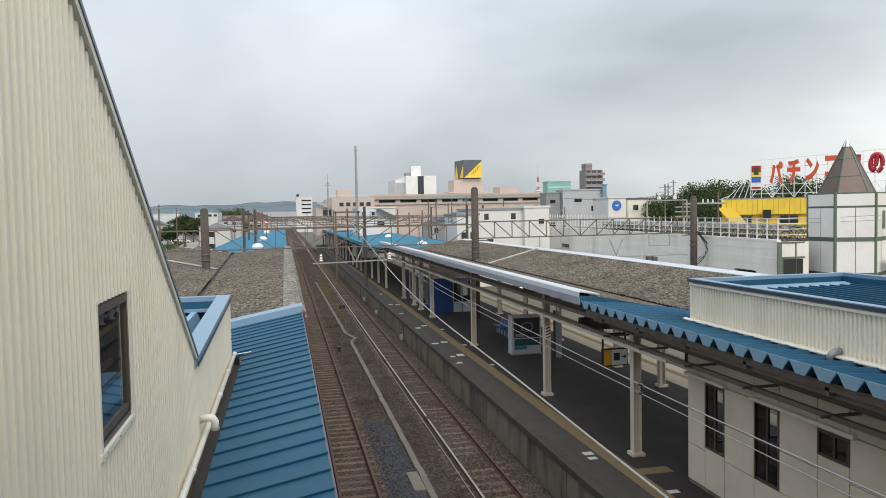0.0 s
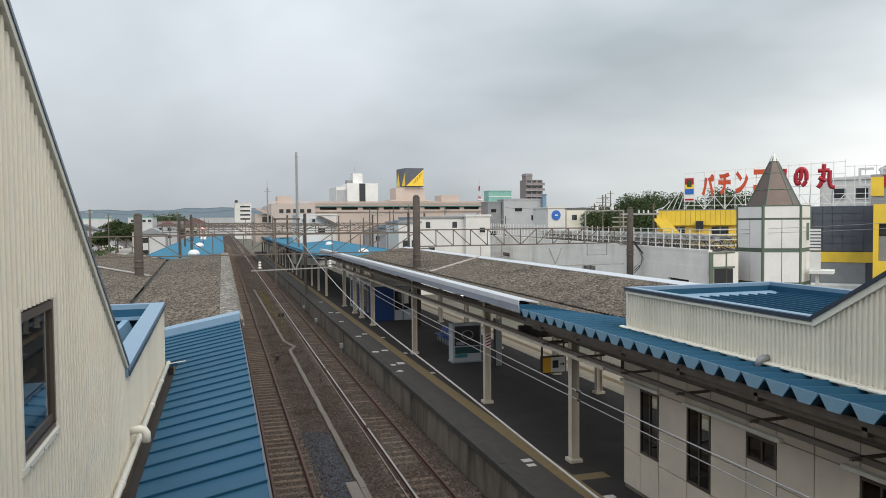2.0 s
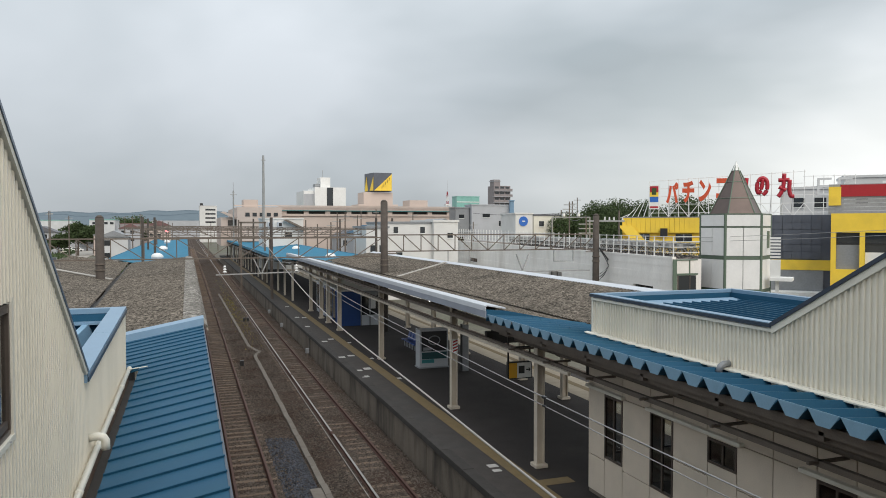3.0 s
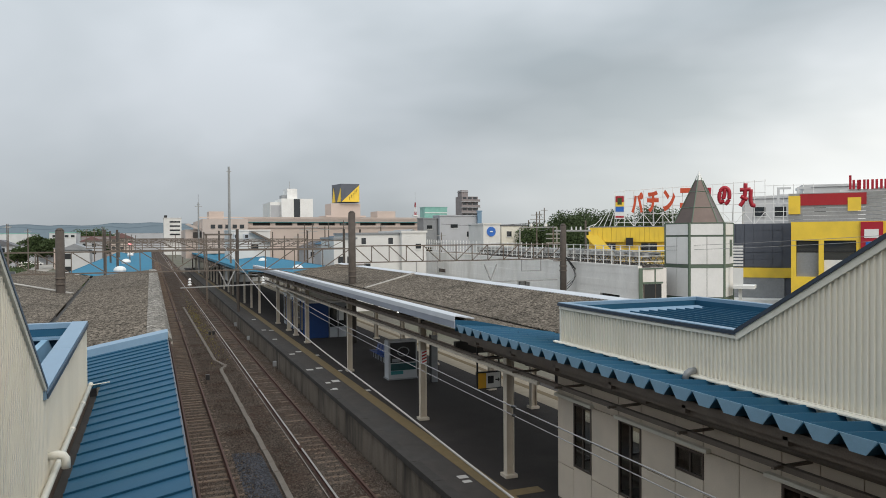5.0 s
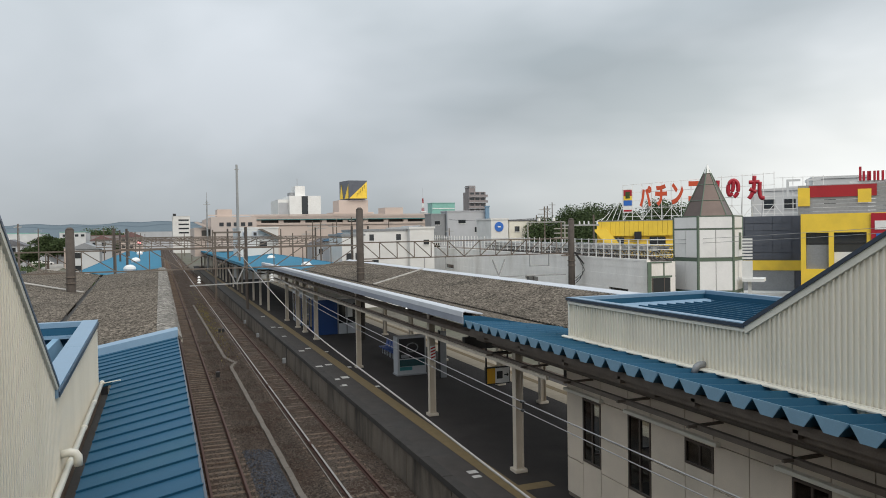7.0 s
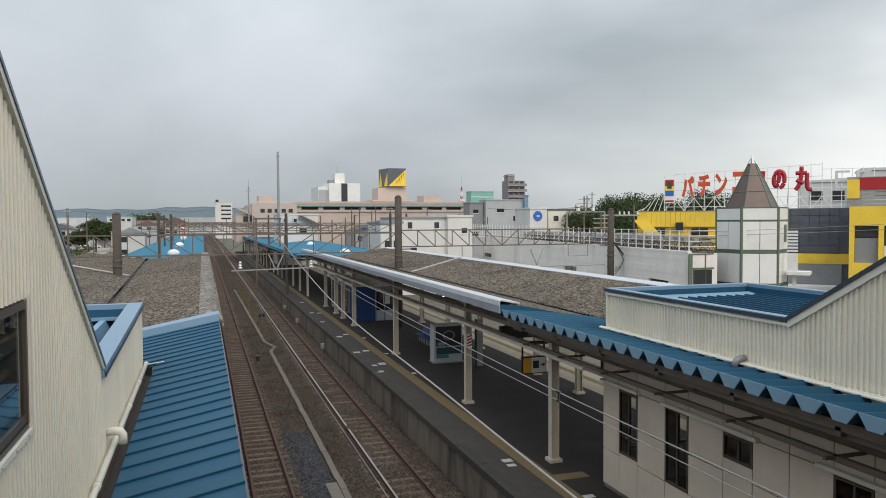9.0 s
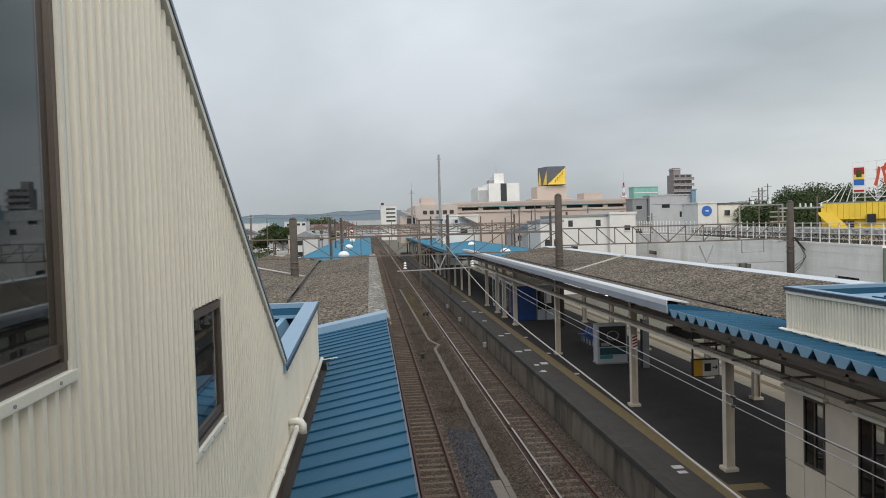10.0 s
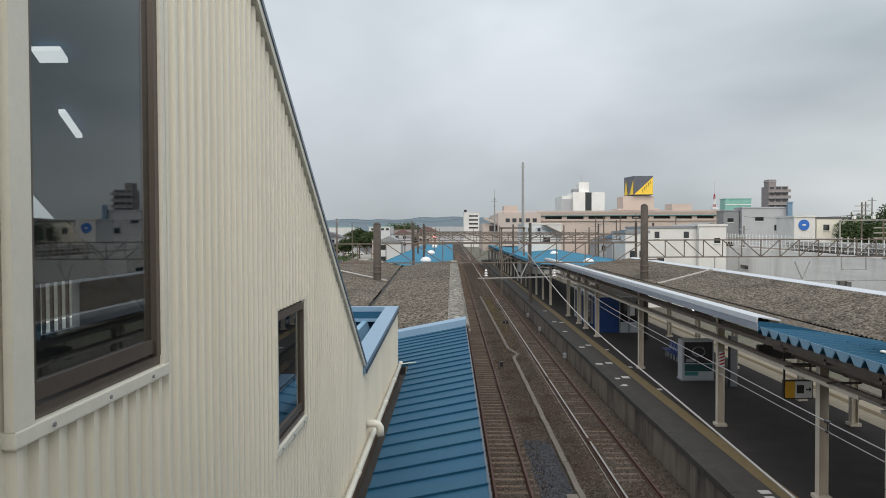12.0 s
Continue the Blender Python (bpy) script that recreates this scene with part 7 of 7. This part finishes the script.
# ---- trees and hills ----
def tree(x, y, z, h, r, seed, label="leafy green tree in full summer foliage", clumps=70, leaf=0.5):
    t = thing("tree", (x, y, z), label, "tree", "trees")
    rr = random.Random(seed)
    bm = bmesh.new()
    tube(bm, [(x, y, z), (x + 0.1, y, z + h * 0.3), (x, y + 0.1, z + h * 0.62)], 0.035 * h, 7, 0.012 * h)
    centres = []
    for k in range(7):
        a = k * 2.4 + rr.random()
        q = Vector((x + r * 0.6 * math.cos(a), y + r * 0.6 * math.sin(a), z + h * rr.uniform(0.5, 0.85)))
        tube(bm, [(x, y, z + h * (0.3 + 0.04 * k)), q], 0.012 * h, 5, 0.004 * h)
        centres.append((q, r * rr.uniform(0.4, 0.6)))
    centres.append((Vector((x, y, z + h * 0.85)), r * 0.5))
    part("trunk", bm, BARK, t)
    verts, faces = [], []
    for k in range(clumps * 22):
        c, cr = rr.choice(centres)
        d = Vector((rr.gauss(0, 1), rr.gauss(0, 1), rr.gauss(0, 0.8)))
        p = c + d.normalized() * cr * rr.uniform(0.45, 1.08)
        u = Vector((rr.uniform(-1, 1), rr.uniform(-1, 1), rr.uniform(-1, 1))).normalized()
        v = u.cross(Vector((rr.uniform(-1, 1), rr.uniform(-1, 1), 0.3))).normalized()
        s = leaf * rr.uniform(0.6, 1.3)
        i = len(verts)
        verts += [p - u * s, p + v * s * 0.6, p + u * s, p - v * s * 0.6]
        faces.append((i, i + 1, i + 2, i + 3))
    me = bpy.data.meshes.new("crown")
    o = origin(t)
    me.from_pydata([tuple(q - o) for q in verts], [], faces)
    me.materials.append(LEAF)
    cr = new("crown", me)
    cr.parent = t
    return t


for k, (x, y, h, r) in enumerate(((62, 112, 10.4, 4.2), (66, 110, 12, 5), (71, 112, 12.6, 5.2), (76, 110, 12.4, 5), (81, 106, 13.4, 5), (65, 106, 9.6, 4.4), (87, 103, 13, 5), (74, 104, 10.5, 4.6), (69, 105, 10, 4.5))):
    tree(x, y, -0.6, h + 0.6, r, k, "dense dark green tree behind the buildings", 520, 0.17)
for k, (x, y, h, r) in enumerate(((-37, 250, 6.2, 3.0), (-31, 245, 10.4, 3.0), (-28.5, 262, 9.2, 3.0), (-24, 390, 13.5, 6), (-29, 395, 13, 6), (-19, 400, 11, 5), (-44, 235, 8, 4), (-40, 272, 5.5, 3), (-47, 258, 7, 3.5), (-52, 285, 9, 4), (-34, 292, 7.5, 3), (-22, 328, 7, 3.5), (-20.5, 262, 4.5, 2.2), (-45, 330, 9, 4), (-38, 345, 9, 4), (-16, 345, 7, 3), (-56, 230, 11, 4.5))):
    tree(x, y, -0.6, h, r, 20 + k, "dark green tree beside the railway land", 150, 0.35)
bush = thing("trackside_bushes", (-22, 150, -0.6), "rough green bushes and weeds beside the railway", "bushes", kind="stuff")
rr = random.Random(3)
verts, faces = [], []
for k in range(7000):
    y = rr.uniform(75, 330)
    x = -10.0 - abs(rr.gauss(0, 1)) * (0.8 + y * 0.012) - (6 + 0.07 * y if k % 3 == 0 else 0)
    z = -0.6 + abs(rr.gauss(0, 0.45)) * (1.0 + 0.7 * noise.noise((x * 0.2, y * 0.08, 0)))
    p, s = Vector((x, y, z)), rr.uniform(0.2, 0.5)
    u = Vector((rr.uniform(-1, 1), rr.uniform(-1, 1), rr.uniform(-1, 1))).normalized()
    v = u.orthogonal().normalized()
    i = len(verts)
    verts += [p - u * s, p + v * s * 0.6, p + u * s, p - v * s * 0.6]
    faces.append((i, i + 1, i + 2, i + 3))
me = bpy.data.meshes.new("leaves")
me.from_pydata([tuple(q - bush.location) for q in verts], [], faces)
me.materials.append(LEAF)
lv = new("leaves", me)
lv.parent = bush

# belt of far woods before the hills, distance haze mixed into the leaf colour
FAR_LEAF = mat("haze_coloured_far_foliage", (0.095, 0.115, 0.085), 0.9, vary=0.2, scale=0.1, grain=0.8, bump=0.0, stain=(0.075, 0.085, 0.07), stain_scale=0.02, island=0.25, spec=0.1)
rr = random.Random(17)
verts, faces = [], []
for k in range(14000):
    y = rr.uniform(470, 700)
    x = rr.uniform(-0.75, -0.035) * y
    top = 4.6 + 2.6 * noise.noise((x * 0.025, y * 0.01, 2)) + 1.6 * noise.noise((x * 0.11, y * 0.05, 7))
    p, s = Vector((x, y, -0.6 + top * rr.random() ** 0.5)), rr.uniform(0.5, 1.1)
    u = Vector((rr.uniform(-1, 1), rr.uniform(-1, 1), rr.uniform(-1, 1))).normalized()
    v = u.orthogonal().normalized()
    i = len(verts)
    verts += [p - u * s, p + v * s * 0.7, p + u * s, p - v * s * 0.7]
    faces.append((i, i + 1, i + 2, i + 3))
me = bpy.data.meshes.new("far_woods")
me.from_pydata([tuple(q) for q in verts], [], faces)
me.materials.append(FAR_LEAF)
tagged(new("far_woods", me), "belt of dull green woods before the hills with haze in its colour", "woods", kind="stuff")

# hill ridges; their haze comes from the material colour alone
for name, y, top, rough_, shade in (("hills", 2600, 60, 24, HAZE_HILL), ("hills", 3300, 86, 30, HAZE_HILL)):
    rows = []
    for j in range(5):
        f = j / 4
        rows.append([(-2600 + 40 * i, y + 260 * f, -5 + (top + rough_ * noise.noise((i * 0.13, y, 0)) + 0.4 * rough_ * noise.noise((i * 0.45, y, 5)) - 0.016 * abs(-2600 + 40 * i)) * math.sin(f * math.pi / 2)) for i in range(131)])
    tagged(part(name, skin(bmesh.new(), rows, (0, 0, 1)), shade, smooth=True), "low wooded hills on the horizon with haze in their colour", "hills", kind="structure")


# ---- small things beside the tracks ----
weeds = thing("trackside_weeds", (4.1, 70, -0.2), "yellow-green weeds between the tracks", "weeds", kind="stuff")
rr = random.Random(9)
verts, faces = [], []
for k in range(800):
    y = rr.choice((rr.gauss(66, 5), rr.gauss(84, 6), rr.uniform(50, 120)))
    p, s = Vector((rr.gauss(4.4, 0.35), y, -0.2)), rr.uniform(0.05, 0.16)
    u = Vector((rr.uniform(-0.6, 0.6), rr.uniform(-0.6, 0.6), 1)).normalized() * s
    v = Vector((rr.uniform(-1, 1), rr.uniform(-1, 1), 0)).normalized() * s * 0.3
    i = len(verts)
    verts += [p - v, p + v, p + u]
    faces.append((i, i + 1, i + 2))
me = bpy.data.meshes.new("blades")
me.from_pydata([tuple(q - weeds.location) for q in verts], [], faces)
me.materials.append(mat("dry_weed", (0.20, 0.17, 0.055), 0.8, vary=0.2, bump=0.0))
wd = new("blades", me)
wd.parent = weeds
for x, y in ((4.55, 64.5), (4.85, 64.6), (2.95, 44.0), (7.15, 60.0), (7.2, 70.0), (7.2, 47.0)):
    b = thing("trackside_box", (x, y, -0.2), "small dark trackside signal box", "signal box", "trackside boxes")
    part("stem", cuboid(x - 0.04, x + 0.04, y - 0.04, y + 0.04, -0.25, 0.12), STEEL, b)
    part("case", cuboid(x - 0.11, x + 0.11, y - 0.1, y + 0.1, 0.1, 0.42, bevel=0.02), BLACK if x < 6 else GREY_METAL, b)
joints = thing("rail_joint", (5.36, 16, -0.1), "dark fishplate joint on the shining rail", "rail joint")
for y in (16.4, 28.6, 40.8):
    part("fishplate", cuboid(5.31, 5.42, y, y + 0.45, -0.11, 0.003), RAIL_RUST, joints)


# ---- loose stones lying proud on the ballast ----
def stones(name, count, x_range, y_range, size, material, label, seed, height):
    """Many small broken stones in one mesh: squashed octahedra with uneven corners."""
    r = np.random.default_rng(seed)
    x = r.uniform(*x_range, count)
    y = y_range[0] + (y_range[1] - y_range[0]) * r.uniform(0, 1, count) ** 1.5
    z = np.interp(x, bed_x, bed_z) + height
    s = r.uniform(0.6, 1.4, count) * size
    base = np.array([(1, 0, 0), (0, 1, 0), (-1, 0, 0), (0, -1, 0), (0, 0, 0.8), (0, 0, -0.8)])
    v = base[None] * r.uniform(0.6, 1.25, (count, 6, 1)) + r.uniform(-0.2, 0.2, (count, 6, 3))
    a = r.uniform(0, 2 * np.pi, count)
    c, n = np.cos(a)[:, None], np.sin(a)[:, None]
    v = np.stack([v[..., 0] * c - v[..., 1] * n, v[..., 0] * n + v[..., 1] * c, v[..., 2]], 2) * s[:, None, None]
    v += np.stack([x, y, z], 1)[:, None]
    tri = np.array([(0, 1, 4), (1, 2, 4), (2, 3, 4), (3, 0, 4), (1, 0, 5), (2, 1, 5), (3, 2, 5), (0, 3, 5)])
    f = (tri[None] + 6 * np.arange(count)[:, None, None]).reshape(-1, 3)
    me = bpy.data.meshes.new(name)
    me.from_pydata(v.reshape(-1, 3).tolist(), [], f.tolist())
    me.materials.append(material)
    return tagged(new(name, me), label, "stones", kind="stuff")


STONE = mat("ballast_stone", (0.098, 0.082, 0.070), 0.95, vary=0.25, scale=8, grain=60, bump=0.0, stain=(0.06, 0.036, 0.026), stain_amount=0.8, stain_scale=0.6, island=0.75, spec=0.15)
STONE_BLUE = mat("bluish_ballast_stone", (0.088, 0.094, 0.112), 0.95, vary=0.2, scale=8, grain=60, bump=0.0, island=0.75, spec=0.15)
stones("ballast_stones", 16000, (0.8, 2.9), (12, 60), 0.036, STONE, "loose brown ballast stones between the sleepers", 1, 0.0)
stones("ballast_stones", 17000, (2.6, 5.0), (12, 60), 0.036, STONE, "loose grey-brown ballast stones between the tracks", 2, 0.01)
stones("ballast_stones", 19000, (5.0, 7.6), (12, 60), 0.036, STONE, "loose brown ballast stones along the platform wall", 3, 0.0)
stones("ballast_stones", 5000, (2.8, 3.88), (17.2, 29.4), 0.036, STONE_BLUE, "fresh bluish ballast stones between the tracks", 4, 0.025)


# ---- sleepers, last ----
sleeper_mesh = bpy.data.meshes.new("sleeper")
bm = cuboid(-0.86, 0.86, -0.11, 0.11, -0.16, 0.0, bevel=0.012)
bm.to_mesh(sleeper_mesh)
bm.free()
sleeper_mesh.materials.append(SLEEPER)
rng = random.Random(8)
for t in (track_a, track_b):
    for k in range(150):
        s = new("sleeper", sleeper_mesh)
        s.parent = t
        s.location = (rng.uniform(-0.03, 0.03), 3.0 + 0.6 * k + rng.uniform(-0.03, 0.03), (-0.006 if t == track_a else -0.014) + rng.uniform(-0.006, 0.008))
        s.rotation_euler = (0, 0, rng.uniform(-0.012, 0.012))
for t, y0 in ((track_a, 93), (track_b, 93)):
    bm = bmesh.new()
    cx = t.location.x
    for k in range(330):
        y = y0 + 0.6 * k
        box(bm, cx - 0.86, cx + 0.86, y - 0.11, y + 0.11, -0.28, -0.145)
    tagged(part("sleepers", bm, SLEEPER, t), kind="stuff")
